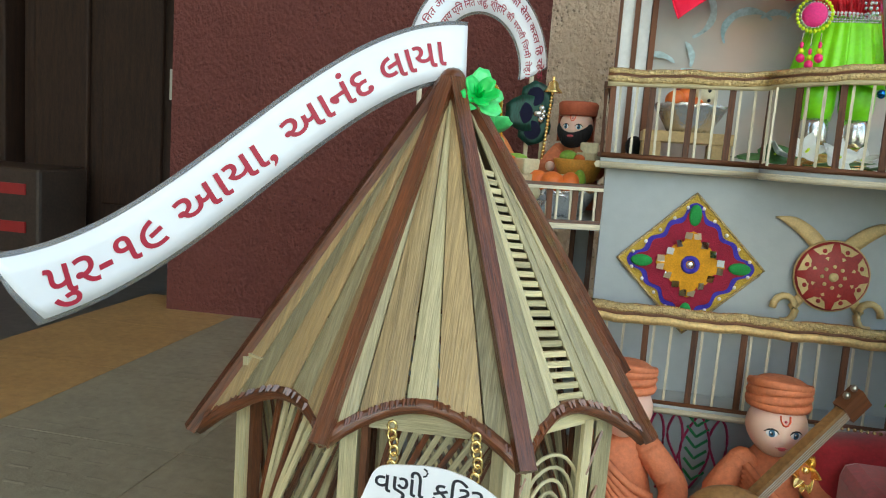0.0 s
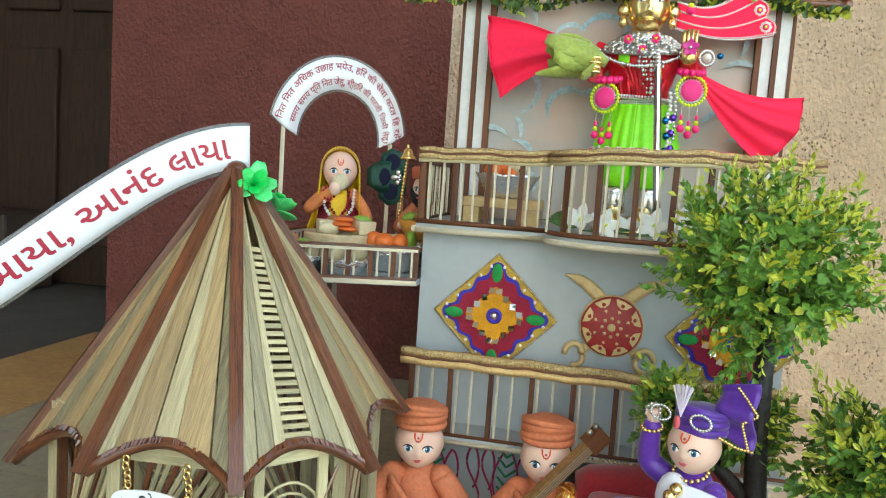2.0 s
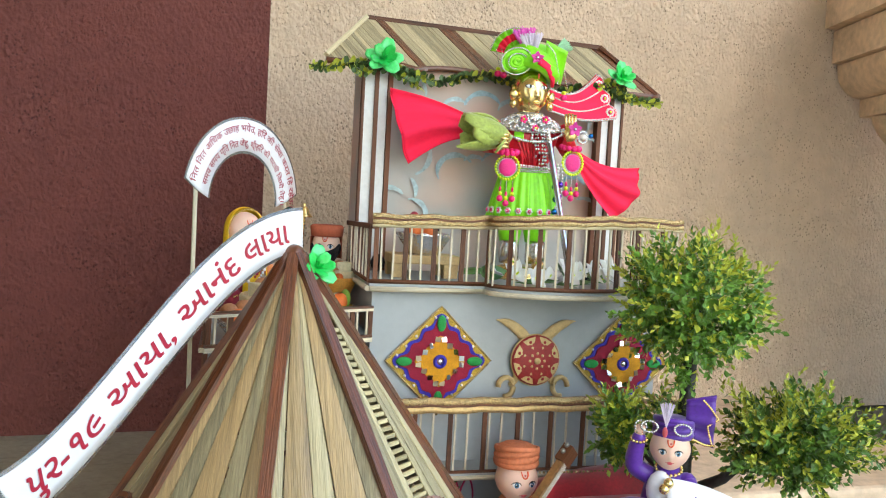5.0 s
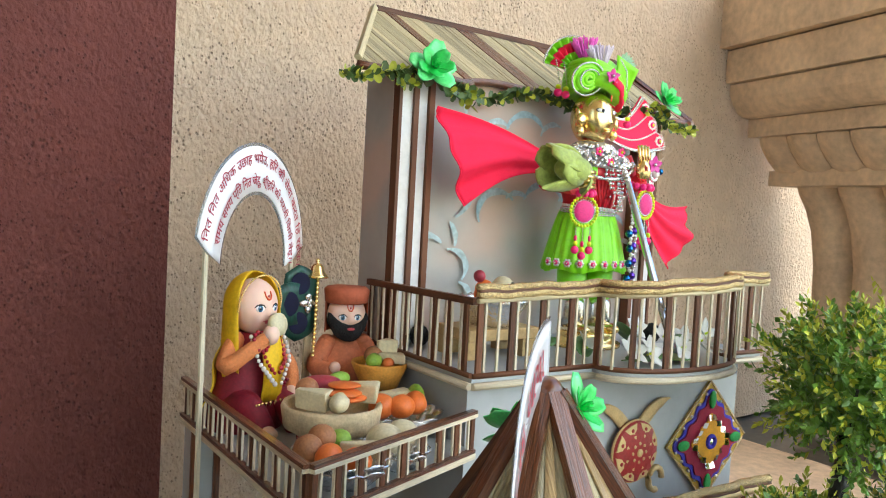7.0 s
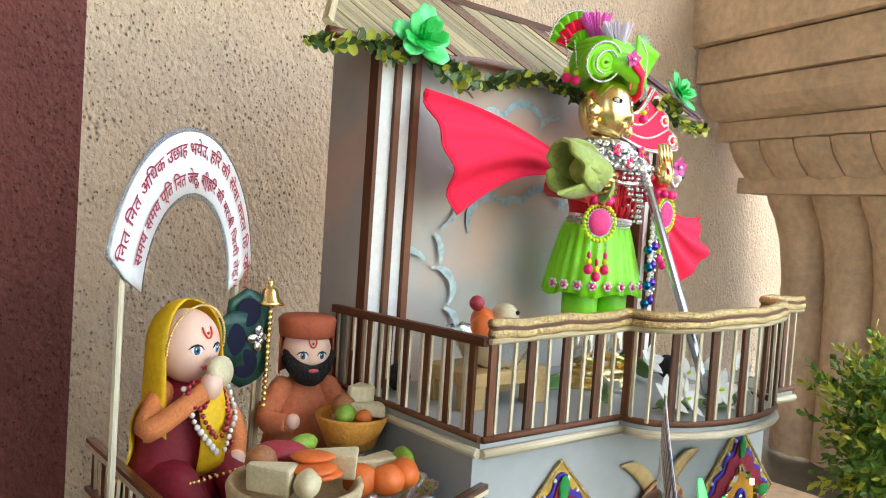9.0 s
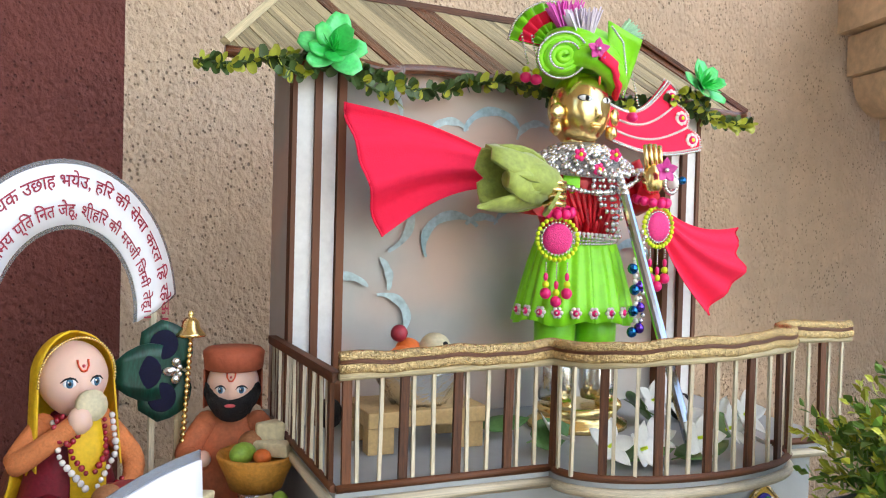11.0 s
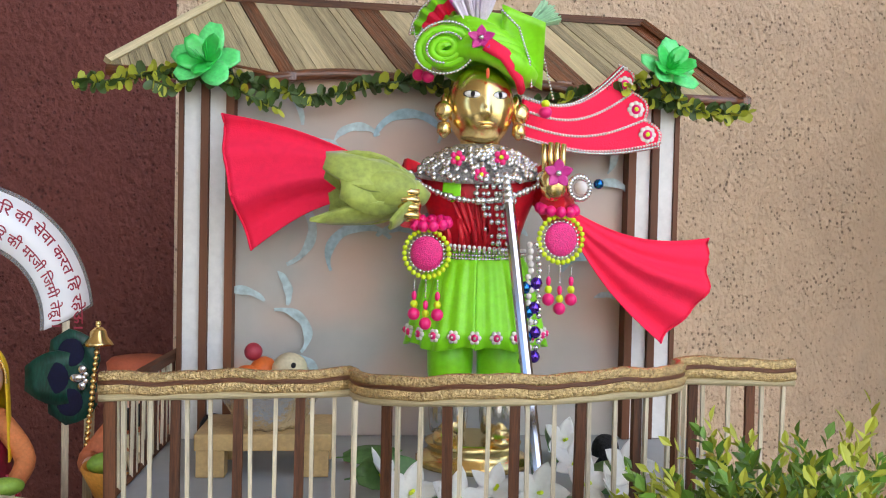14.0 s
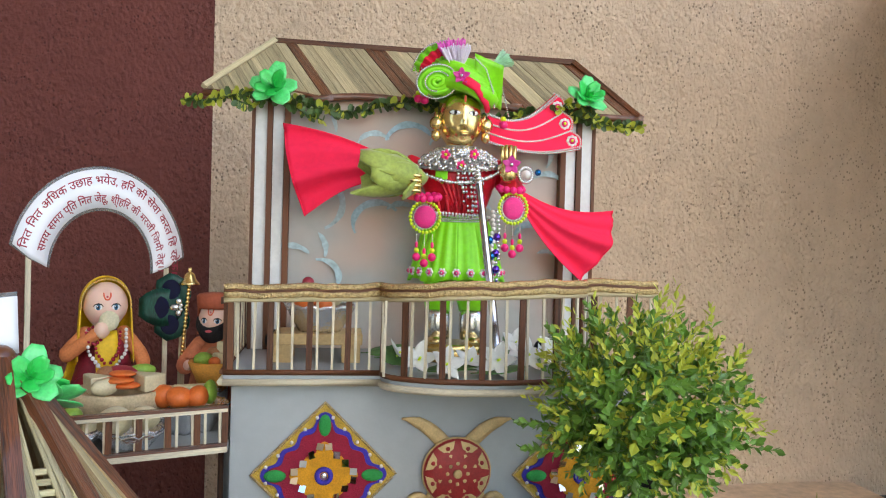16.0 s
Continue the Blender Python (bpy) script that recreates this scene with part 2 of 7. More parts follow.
more(
    goldmetal=mat("polished_brass", (0.95, 0.72, 0.30), 0.24, 1.0, scale=40, vary=0.08),
    silver=mat("silver_beads", (0.75, 0.75, 0.74), 0.2, 0.9, vary=0.1),
    chrome=mat("chrome_foil", (0.50, 0.54, 0.62), 0.14, 1.0, vary=0.05),
    silverbed=mat("silver_mesh", (0.55, 0.52, 0.50), 0.35, 0.7, scale=500, vary=0.6, bump=1.0, bscale=900),
    pinkglitter=mat("pink_glitter", (0.93, 0.03, 0.26), 0.35, scale=700, vary=0.22, bump=0.5, bscale=1200),
    foil=mat("crumpled_foil", (0.92, 0.93, 0.94), 0.24, 0.9, scale=30, vary=0.1, bump=0.8, bscale=220),
    mirror=mat("mirror_chip", (0.9, 0.9, 0.9), 0.04, 1.0, vary=0.02),
    neon=mat("neon_green_satin", (0.27, 0.80, 0.008), 0.38, scale=30, vary=0.10, bump=0.1, sheen=0.1),
    lime=mat("neon_yellow_beads", (0.70, 0.86, 0.02), 0.35, vary=0.06),
    coral=mat("neon_coral_cloth", (1.0, 0.014, 0.080), 0.85, scale=25, vary=0.06, bump=0.25, bscale=900, sheen=0.0),
    redcloth=mat("red_satin", (0.68, 0.012, 0.03), 0.4, scale=30, vary=0.2),
    pink=mat("hot_pink_beads", (0.90, 0.015, 0.20), 0.35, vary=0.08),
    magenta=mat("magenta_plastic", (0.65, 0.03, 0.30), 0.35, vary=0.1),
    tuftpink=mat("pink_bristle", (0.90, 0.12, 0.62), 0.5, scale=200, vary=0.2),
    tuftwhite=mat("pale_bristle", (0.82, 0.72, 0.84), 0.4, scale=200, vary=0.15),
    pearl=mat("pearl_beads", (0.80, 0.74, 0.70), 0.22, coat=0.6, vary=0.05),
    budgreen=mat("green_foam_petals", (0.36, 0.44, 0.08), 0.6, scale=35, vary=0.3, sheen=0.3),
    skin=mat("doll_vinyl", (0.82, 0.55, 0.43), 0.42, scale=20, vary=0.04, sub=0.15),
    orange_skin=mat("orange_felt_sleeve", (0.72, 0.24, 0.08), 0.8, scale=60, vary=0.15, bump=0.4, bscale=500),
    saffron=mat("saffron_cloth", (0.64, 0.20, 0.09), 0.75, scale=40, vary=0.18, bump=0.3, bscale=500),
    rust=mat("rust_felt", (0.42, 0.10, 0.045), 0.8, scale=40, vary=0.15, bump=0.2),
    yellow=mat("yellow_cloth", (0.80, 0.50, 0.01), 0.65, scale=40, vary=0.15, bump=0.2),
    maroonc=mat("maroon_cloth", (0.25, 0.008, 0.025), 0.6, scale=40, vary=0.25, bump=0.2),
    purple=mat("violet_satin", (0.10, 0.02, 0.33), 0.4, scale=40, vary=0.2, sheen=0.3),
    whitecloth=mat("white_satin", (0.80, 0.80, 0.86), 0.4, scale=30, vary=0.06),
    velvet=mat("red_velvet", (0.40, 0.008, 0.02), 0.75, scale=40, vary=0.25, sheen=0.5),
    hair=mat("black_wool", (0.012, 0.012, 0.014), 0.8, scale=200, vary=0.4, bump=1.0, bscale=700),
    iris=mat("painted_eye_blue", (0.06, 0.16, 0.26), 0.25, vary=0.1),
    eyewhite_glint=mat("painted_eye_white_and_glint", (0.85, 0.85, 0.85), 0.25, vary=0.02),
    lip=mat("painted_lip", (0.62, 0.10, 0.12), 0.4, vary=0.05),
    tilak=mat("orange_mark", (0.80, 0.10, 0.03), 0.5, vary=0.05),
    leaf=mat("plastic_leaf", (0.145, 0.29, 0.04), 0.33, scale=30, vary=0.5, rand=0.9),
    leafy=mat("plastic_leaf_tip", (0.52, 0.56, 0.06), 0.4, scale=30, vary=0.25, rand=0.5),
    leafd=mat("garland_leaf", (0.07, 0.13, 0.03), 0.45, scale=30, vary=0.4, rand=0.7),
    bark=mat("black_trunk", (0.025, 0.022, 0.018), 0.6, scale=40, vary=0.5, bump=0.8, bscale=160),
    flowergreen=mat("green_plastic_flower", (0.045, 0.64, 0.11), 0.35, scale=60, vary=0.15, coat=0.3),
    flowerpale=mat("pale_green_plastic_petal", (0.13, 0.76, 0.22), 0.3, scale=60, vary=0.2, coat=0.3),
    jasmine=mat("white_petals", (0.82, 0.83, 0.78), 0.5, vary=0.05),
    freshleaf=mat("fresh_leaf", (0.10, 0.22, 0.06), 0.45, scale=40, vary=0.25),
    feltgold=mat("gold_felt", (0.55, 0.36, 0.05), 0.85, scale=120, vary=0.2, bump=0.6, bscale=900),
    feltblue=mat("blue_felt", (0.05, 0.035, 0.40), 0.85, scale=100, vary=0.2, bump=0.4, bscale=900),
    feltred=mat("crimson_felt", (0.30, 0.008, 0.035), 0.85, scale=100, vary=0.2, bump=0.4, bscale=900),
    feltyellow=mat("amber_felt", (0.66, 0.30, 0.01), 0.85, scale=100, vary=0.2, bump=0.4, bscale=900),
    feltgreen=mat("green_felt", (0.03, 0.30, 0.06), 0.85, scale=100, vary=0.2, bump=0.4, bscale=900),
    shieldred=mat("dark_red_paint", (0.33, 0.02, 0.02), 0.5, scale=100, vary=0.2, bump=0.3),
    shieldgold=mat("pale_gold_paint", (0.62, 0.44, 0.20), 0.5, 0.2, scale=100, vary=0.15, bump=0.3),
    kraft=mat("gold_kraft_card", (0.56, 0.38, 0.16), 0.55, scale=60, vary=0.15, bump=0.1),
    wicker=mat("pale_clay", (0.60, 0.47, 0.28), 0.75, scale=60, vary=0.2, bump=0.5, bscale=200),
    tart=mat("orange_clay", (0.72, 0.33, 0.05), 0.7, scale=60, vary=0.2, bump=0.4, bscale=260),
    carrot=mat("orange_fruit", (0.75, 0.17, 0.03), 0.5, scale=60, vary=0.2, rand=0.3),
    cream=mat("cream_fruit", (0.68, 0.60, 0.38), 0.6, scale=60, vary=0.15),
    apple=mat("green_fruit", (0.25, 0.42, 0.05), 0.5, scale=60, vary=0.2),
    chiku=mat("brown_fruit", (0.40, 0.17, 0.07), 0.6, scale=80, vary=0.25, bump=0.2),
    beet=mat("beet_red_fruit", (0.35, 0.03, 0.05), 0.5, vary=0.2),
    peacock=mat("peacock_green", (0.004, 0.060, 0.040), 0.4, 0.2, scale=90, vary=0.5, stretch=(1, 1, 0.3), sheen=0.1),
    peacockeye=mat("peacock_blue", (0.003, 0.004, 0.030), 0.9, 0.0, scale=90, vary=0.3),
    woodtan=mat("tan_wood", (0.30, 0.155, 0.055), 0.5, scale=40, vary=0.3),
    bluebead=mat("blue_bells", (0.02, 0.16, 0.42), 0.15, 0.9, vary=0.1),
    violetbead=mat("violet_bells", (0.13, 0.05, 0.50), 0.15, 0.9, vary=0.1),
    redbead=mat("garnet_beads", (0.35, 0.01, 0.03), 0.15, coat=0.5, vary=0.1),
    stripered=mat("red_stripe", (0.35, 0.02, 0.02), 0.5, vary=0.1),
    crate=mat("brown_case", (0.05, 0.03, 0.02), 0.5, scale=20, vary=0.3),
    drawred=mat("maroon_line", (0.42, 0.02, 0.09), 0.6, vary=0.1),
    drawgreen=mat("green_line", (0.03, 0.28, 0.08), 0.6, vary=0.1),
)


def sky_panel():
    """White board with peach and grey washes and loose blue cloud strokes."""
    m = mat("painted_sky_panel", (0.46, 0.445, 0.41), 0.5, scale=8, vary=0.06)
    nt, b = m.node_tree, m.node_tree.nodes["Principled BSDF"]
    tc = nt.nodes.new("ShaderNodeTexCoord")
    n = nt.nodes.new("ShaderNodeTexNoise")
    n.inputs["Scale"].default_value, n.inputs["Detail"].default_value = 9, 2
    nt.links.new(tc.outputs["Object"], n.inputs["Vector"])
    col = b.inputs["Base Color"].links[0].from_socket
    for lo, hi, c, amt in ((0.46, 0.62, (0.72, 0.45, 0.33, 1), 0.55), (0.38, 0.26, (0.45, 0.60, 0.52, 1), 0.5)):
        r = nt.nodes.new("ShaderNodeMapRange")
        r.inputs["From Min"].default_value, r.inputs["From Max"].default_value = lo, hi
        r.inputs["To Max"].default_value = amt
        nt.links.new(n.outputs[0], r.inputs[0])
        mx = nt.nodes.new("ShaderNodeMix")
        mx.data_type = "RGBA"
        nt.links.new(r.outputs[0], mx.inputs["Factor"])
        nt.links.new(col, mx.inputs["A"])
        mx.inputs["B"].default_value = c
        col = mx.outputs["Result"]
    nt.links.new(col, b.inputs["Base Color"])
    return m


M["sky"] = sky_panel()
M["skyblue"] = mat("blue_brush_paint", (0.47, 0.60, 0.62), 0.55, scale=30, vary=0.3)
M["skyblue2"] = mat("deep_blue_brush_paint", (0.36, 0.53, 0.60), 0.55, scale=30, vary=0.3)


# ---- mesh helpers ----
def part(name, bm, material, parent=None, label="", smooth=False):
    me = bpy.data.meshes.new(name)
    bmesh.ops.recalc_face_normals(bm, faces=bm.faces) if len(bm.faces) < 40000 else None
    bm.to_mesh(me)
    bm.free()
    for k in material if isinstance(material, (list, tuple)) else [material]:
        me.materials.append(k)
    if smooth:
        for p in me.polygons:
            p.use_smooth = True
    ob = new(name, me)
    if parent is not None:
        ob.parent = parent
        ob.matrix_parent_inverse = parent.matrix_basis.inverted()
    if label:
        ob["label"] = label
    return ob


def thing(name, at, label, category, group="", kind=""):
    ob = new(name)
    ob.empty_display_size = 0.02
    ob.matrix_basis = Matrix.Translation(at)
    return tagged(ob, label, category, group, kind)


def mark(bm, before, index):
    if index:
        for fa in bm.faces[:]:
            if fa.index == -1 or fa not in before:
                fa.material_index = index


def box(bm, c, s, rot=None, idx=0, bevel=0.0):
    m = Matrix.Translation(c) @ (rot.to_matrix().to_4x4() if rot else Matrix()) @ Matrix.Diagonal((*s, 1))
    r = bmesh.ops.create_cube(bm, size=1, matrix=m)
    fs = {fa for v in r["verts"] for fa in v.link_faces}
    for fa in fs:
        fa.material_index = idx
    if bevel:
        es = {e for v in r["verts"] for e in v.link_edges}
        out = bmesh.ops.bevel(bm, geom=list(es), offset=bevel, segments=2, affect="EDGES", profile=0.5)
        for fa in out["faces"]:
            fa.material_index = idx


def bbox(bm, lo, hi, idx=0, bevel=0.0):
    box(bm, [(a + b) / 2 for a, b in zip(lo, hi)], [abs(b - a) for a, b in zip(lo, hi)], None, idx, bevel)


def rod(bm, a, b, r0, r1=None, seg=6, idx=0, flat=1.0, caps=True):
    a, b = Vector(a), Vector(b)
    d = b - a
    q = d.to_track_quat("Z", "X")
    m = Matrix.Translation((a + b) / 2) @ q.to_matrix().to_4x4() @ Matrix.Diagonal((1, flat, 1, 1))
    r = bmesh.ops.create_cone(bm, cap_ends=caps, segments=seg, radius1=r0, radius2=r0 if r1 is None else r1, depth=d.length, matrix=m)
    for fa in {fa for v in r["verts"] for fa in v.link_faces}:
        fa.material_index = idx


def strip(bm, a, b, w, t, side=(1, 0, 0), idx=0):
    """A flat lath from a to b, w wide along side and t thick."""
    a, b = Vector(a), Vector(b)
    d = (b - a).normalized()
    s = Vector(side)
    s = (s - d * s.dot(d)).normalized()
    n = d.cross(s)
    vs = [bm.verts.new(p + s * (i * w / 2) + n * (j * t / 2)) for p in (a, b) for i, j in ((-1, -1), (1, -1), (1, 1), (-1, 1))]
    made = []
    for q in ((3, 2, 1, 0), (4, 5, 6, 7), (0, 1, 5, 4), (1, 2, 6, 5), (2, 3, 7, 6), (3, 0, 4, 7)):
        made.append(bm.faces.new([vs[k] for k in q]))
        made[-1].material_index = idx
    grain(bm, made, a, d, s + n)


def grain(bm, faces, a, d, s):
    """Lays the fibre along d: across in u, along in v."""
    lay = bm.loops.layers.uv.verify()
    o = random.uniform(0, 5)
    for fa in faces:
        for lo in fa.loops:
            p = lo.vert.co - a
            lo[lay].uv = (p.dot(s) + o, p.dot(d) + o)


def ball(bm, c, r, sc=(1, 1, 1), idx=0, u=12, v=8, rot=None):
    m = Matrix.Translation(c) @ (rot.to_matrix().to_4x4() if rot else Matrix()) @ Matrix.Diagonal((*sc, 1))
    q = bmesh.ops.create_uvsphere(bm, u_segments=u, v_segments=v, radius=r, matrix=m)
    for fa in {fa for w in q["verts"] for fa in w.link_faces}:
        fa.material_index = idx
        fa.smooth = True


def tube(bm, pts, r, seg=6, idx=0, closed=False, up=(0, 0, 1), flat=1.0):
    pts = [Vector(p) for p in pts]
    n, rings = len(pts), []
    lay, off = bm.loops.layers.uv.verify(), random.uniform(0, 5)
    span = (pts[-1] - pts[0]).length / max(1, n - 1) + 0.002
    for k, p in enumerate(pts):
        a, b = (pts[k - 1], pts[(k + 1) % n]) if closed else (pts[max(0, k - 1)], pts[min(n - 1, k + 1)])
        d = (b - a).normalized()
        u = Vector(up)
        s = d.cross(u)
        s = s.normalized() if s.length > 1e-4 else d.orthogonal().normalized()
        w = s.cross(d)
        rr = r[k] if isinstance(r, (list, tuple)) else r
        rings.append([bm.verts.new(p + (s * math.cos(2 * math.pi * j / seg) * flat + w * math.sin(2 * math.pi * j / seg)) * rr) for j in range(seg)])
    for k in range(n if closed else n - 1):
        A, B = rings[k], rings[(k + 1) % n]
        for j in range(seg):
            fa = bm.faces.new((A[j], A[(j + 1) % seg], B[(j + 1) % seg], B[j]))
            fa.material_index, fa.smooth = idx, True
            for lo, (cu, cv) in zip(fa.loops, ((j, k), (j + 1, k), (j + 1, k + 1), (j, k + 1))):
                lo[lay].uv = (cu * 0.004 + off, cv * span + off)
    if not closed:
        for ring in (rings[0], rings[-1]):
            bm.faces.new(ring).material_index = idx


def sheet(bm, fn, nu, nv, idx=0, thick=0.0, wrap=False):
    """A smooth surface fn(u, v) -> point, u and v from 0 to 1, doubled at thick metres where a thickness is given."""
    g = [[Vector(fn(i / nu, j / nv)) for j in range(nv + 1)] for i in range(nu + 1)]
    def normal(i, j):
        a = g[min(i + 1, nu)][j] - g[max(i - 1, 0)][j]
        b = g[i][min(j + 1, nv)] - g[i][max(j - 1, 0)]
        n = a.cross(b)
        return n.normalized() if n.length > 1e-12 else Vector((0, 0, 1))
    sides = []
    for o in ((-0.5, 0.5) if thick else (0,)):
        vs = [[bm.verts.new(g[i][j] + normal(i, j) * thick * o) for j in range(nv + 1)] for i in range(nu + 1)]
        for i in range(nu):
            for j in range(nv):
                fa = bm.faces.new((vs[i][j], vs[i + 1][j], vs[i + 1][j + 1], vs[i][j + 1]))
                fa.material_index, fa.smooth = idx, True
        sides.append(vs)
    if thick:
        A, B = sides
        for i in range(nu):
            for j in (0, nv):
                bm.faces.new((A[i][j], A[i + 1][j], B[i + 1][j], B[i][j])).material_index = idx
        for j in range(nv):
            for i in (0, nu):
                bm.faces.new((A[i][j], A[i][j + 1], B[i][j + 1], B[i][j])).material_index = idx


def prism(bm, outline, place, t, idx=0):
    """A flat plate from an outline of (x, y), set by place (a matrix), t thick."""
    lo = [bm.verts.new(place @ Vector((x, y, -t / 2))) for x, y in outline]
    hi = [bm.verts.new(place @ Vector((x, y, t / 2))) for x, y in outline]
    bm.faces.new(lo[::-1]).material_index = idx
    bm.faces.new(hi).material_index = idx
    n = len(outline)
    for k in range(n):
        bm.faces.new((lo[k], lo[(k + 1) % n], hi[(k + 1) % n], hi[k])).material_index = idx


def revolve(bm, profile, c, seg=16, idx=0, sx=1.0, sy=1.0, rot=None):
    """A turned form round z: profile of (radius, height)."""
    m = Matrix.Translation(c) @ (rot.to_matrix().to_4x4() if rot else Matrix())
    rings = [[bm.verts.new(m @ Vector((r * sx * math.cos(2 * math.pi * k / seg), r * sy * math.sin(2 * math.pi * k / seg), z))) for k in range(seg)] for r, z in profile]
    for a, b in zip(rings, rings[1:]):
        for k in range(seg):
            fa = bm.faces.new((a[k], a[(k + 1) % seg], b[(k + 1) % seg], b[k]))
            fa.material_index, fa.smooth = idx, True
    for ring in (rings[0], rings[-1]):
        bm.faces.new(ring).material_index = idx


def letters(text, size):
    """The outline mesh of a word in the built-in font, as points and faces."""
    cu = bpy.data.curves.new("word", "FONT")
    cu.body, cu.size, cu.resolution_u, cu.offset = text, size, 3, size * 0.012
    ob = bpy.data.objects.new("word", cu)
    scene.collection.objects.link(ob)
    me = bpy.data.meshes.new_from_object(ob.evaluated_get(bpy.context.evaluated_depsgraph_get()))
    pts, faces = [v.co.copy() for v in me.vertices], [tuple(p.vertices) for p in me.polygons]
    bpy.data.objects.remove(ob)
    bpy.data.curves.remove(cu)
    bpy.data.meshes.remove(me)
    return pts, faces


def lettering(bm, text, size, place, idx=0, x0=0.0, width=None):
    """Sets a text by place(x, y); scaled to width where given."""
    pts, faces = letters(text, size)
    lo, hi = min(p.x for p in pts), max(p.x for p in pts)
    k = width / (hi - lo) if width else 1.0
    vs = [bm.verts.new(place(x0 + (p.x - lo) * k, p.y)) for p in pts]
    for fa in faces:
        try:
            bm.faces.new([vs[i] for i in fa]).material_index = idx
        except ValueError:
            pass


B = bmesh.new
FLOOR = -0.03
WALL = 1.362

# ---- setting ----
bm = B()
bbox(bm, (-400, -400, FLOOR - 0.6), (400, 400, FLOOR - 0.25))
tagged(part("ground", bm, M["ground"]), "pale bare earth ground round the building", "ground", kind="structure")
bm = B()
bbox(bm, (-3.0, -2.6, FLOOR - 0.25), (1.75, 2.3, FLOOR - 0.006))
floor = tagged(part("floor", bm, M["dtile"]), "worn dark grey stone verandah floor", "floor", kind="structure")
bm = B()
bbox(bm, (-0.0855, WALL, FLOOR), (2.2, WALL + 0.2, 2.7))
wall_beige = tagged(part("wall_north", bm, M["beige"]), "beige rough-cast plaster wall behind the model", "wall", kind="structure")
bm = B()
bbox(bm, (-0.736, WALL, FLOOR), (-0.0855, WALL + 0.2, 2.7))
wall_red = tagged(part("wall_red", bm, M["red"]), "maroon painted rough plaster wall behind the hut", "wall", kind="structure")
for ob in (wall_beige, wall_red):
    ob.matrix_basis = Matrix.Translation((1.2, WALL, 0)) @ Matrix.Rotation(radians(3.0), 4, "Z") @ Matrix.Translation((-1.2, -WALL, 0))
bm = B()
bbox(bm, (-3.0, 1.9, FLOOR), (-0.6, 2.05, 2.5))
tagged(part("wall_recess", bm, M["red"]), "dark maroon wall at the back of the doorway recess", "wall", kind="structure")
# out of view; added to hold back west light from the door
bm = B()
bbox(bm, (-3.1, -1.3, FLOOR), (-3.0, 2.05, 2.7))
tagged(part("wall_west", bm, M["beige"]), "unseen beige wall added to hold back light from the west", "wall", kind="structure")
# added behind the camera, never in view: cuts the front-left skylight
bm = B()
bbox(bm, (-3.0, -2.6, FLOOR), (-0.9, -2.5, 2.7))
tagged(part("wall_south", bm, M["beige"]), "unseen beige wall added to cut light from the front left", "wall", kind="structure")
# unseen slab added overhead; its edges keep direct sun off the model
bm = B()
bbox(bm, (-3.1, -3.3, 2.7), (0.95, 2.3, 2.85))
tagged(part("ceiling", bm, M["ceiling"]), "unseen slab added overhead to keep the sun off the model", "ceiling", kind="structure")

# plinth along the wall
bm = B()
bbox(bm, (0.415, 0.80, FLOOR - 0.005), (1.08, WALL - 0.003, 0.0), bevel=0.008)
tagged(part("plinth", bm, M["stone"]), "low beige plastered plinth along the wall", "plinth", kind="structure")

# floor tiles with raised dashes
def tile_mesh(w, d, mt):
    tb = B()
    bbox(tb, (-w / 2, -d / 2, -0.006), (w / 2, d / 2, 0.0))
    for i in range(5):
        for j in range(7):
            x, y = (i - 2 + (0.25 if j % 2 else -0.25)) * w / 5.4, (j - 3) * d / 7.4
            vs = [tb.verts.new((x + a, y + b, z)) for a, b, z in ((-0.013, -0.003, 0.0002), (0.013, -0.003, 0.0002), (0.013, 0.003, 0.0002), (-0.013, 0.003, 0.0002), (-0.009, 0, 0.0006), (0.009, 0, 0.0006))]
            for q in ((0, 1, 5, 4), (2, 3, 4, 5), (1, 2, 5), (3, 0, 4)):
                tb.faces.new([vs[k] for k in q])
    me = bpy.data.meshes.new("tile")
    tb.to_mesh(me)
    tb.free()
    me.materials.append(mt)
    return me

T = 0.225
grey_tile, ochre_tile = tile_mesh(T - 0.0012, T - 0.0012, M["tile"]), tile_mesh(T - 0.0012, T - 0.0012, M["ytile"])
for i in range(-1, 7):
    for j in range(-4, 7):
        x, y = -0.715 + i * T, 1.25 - 0.002 - j * T
        if i < 0:
            continue
        ob = new("floor_tile", ochre_tile if i == 0 else grey_tile)
        ob.parent = floor
        ob.location = (x, y, FLOOR)
        if y > WALL - T / 2 and i > 0:
            ob.scale[1] = 1.0
            ob.location[1] = y
        if y > WALL:
            bpy.data.objects.remove(ob)

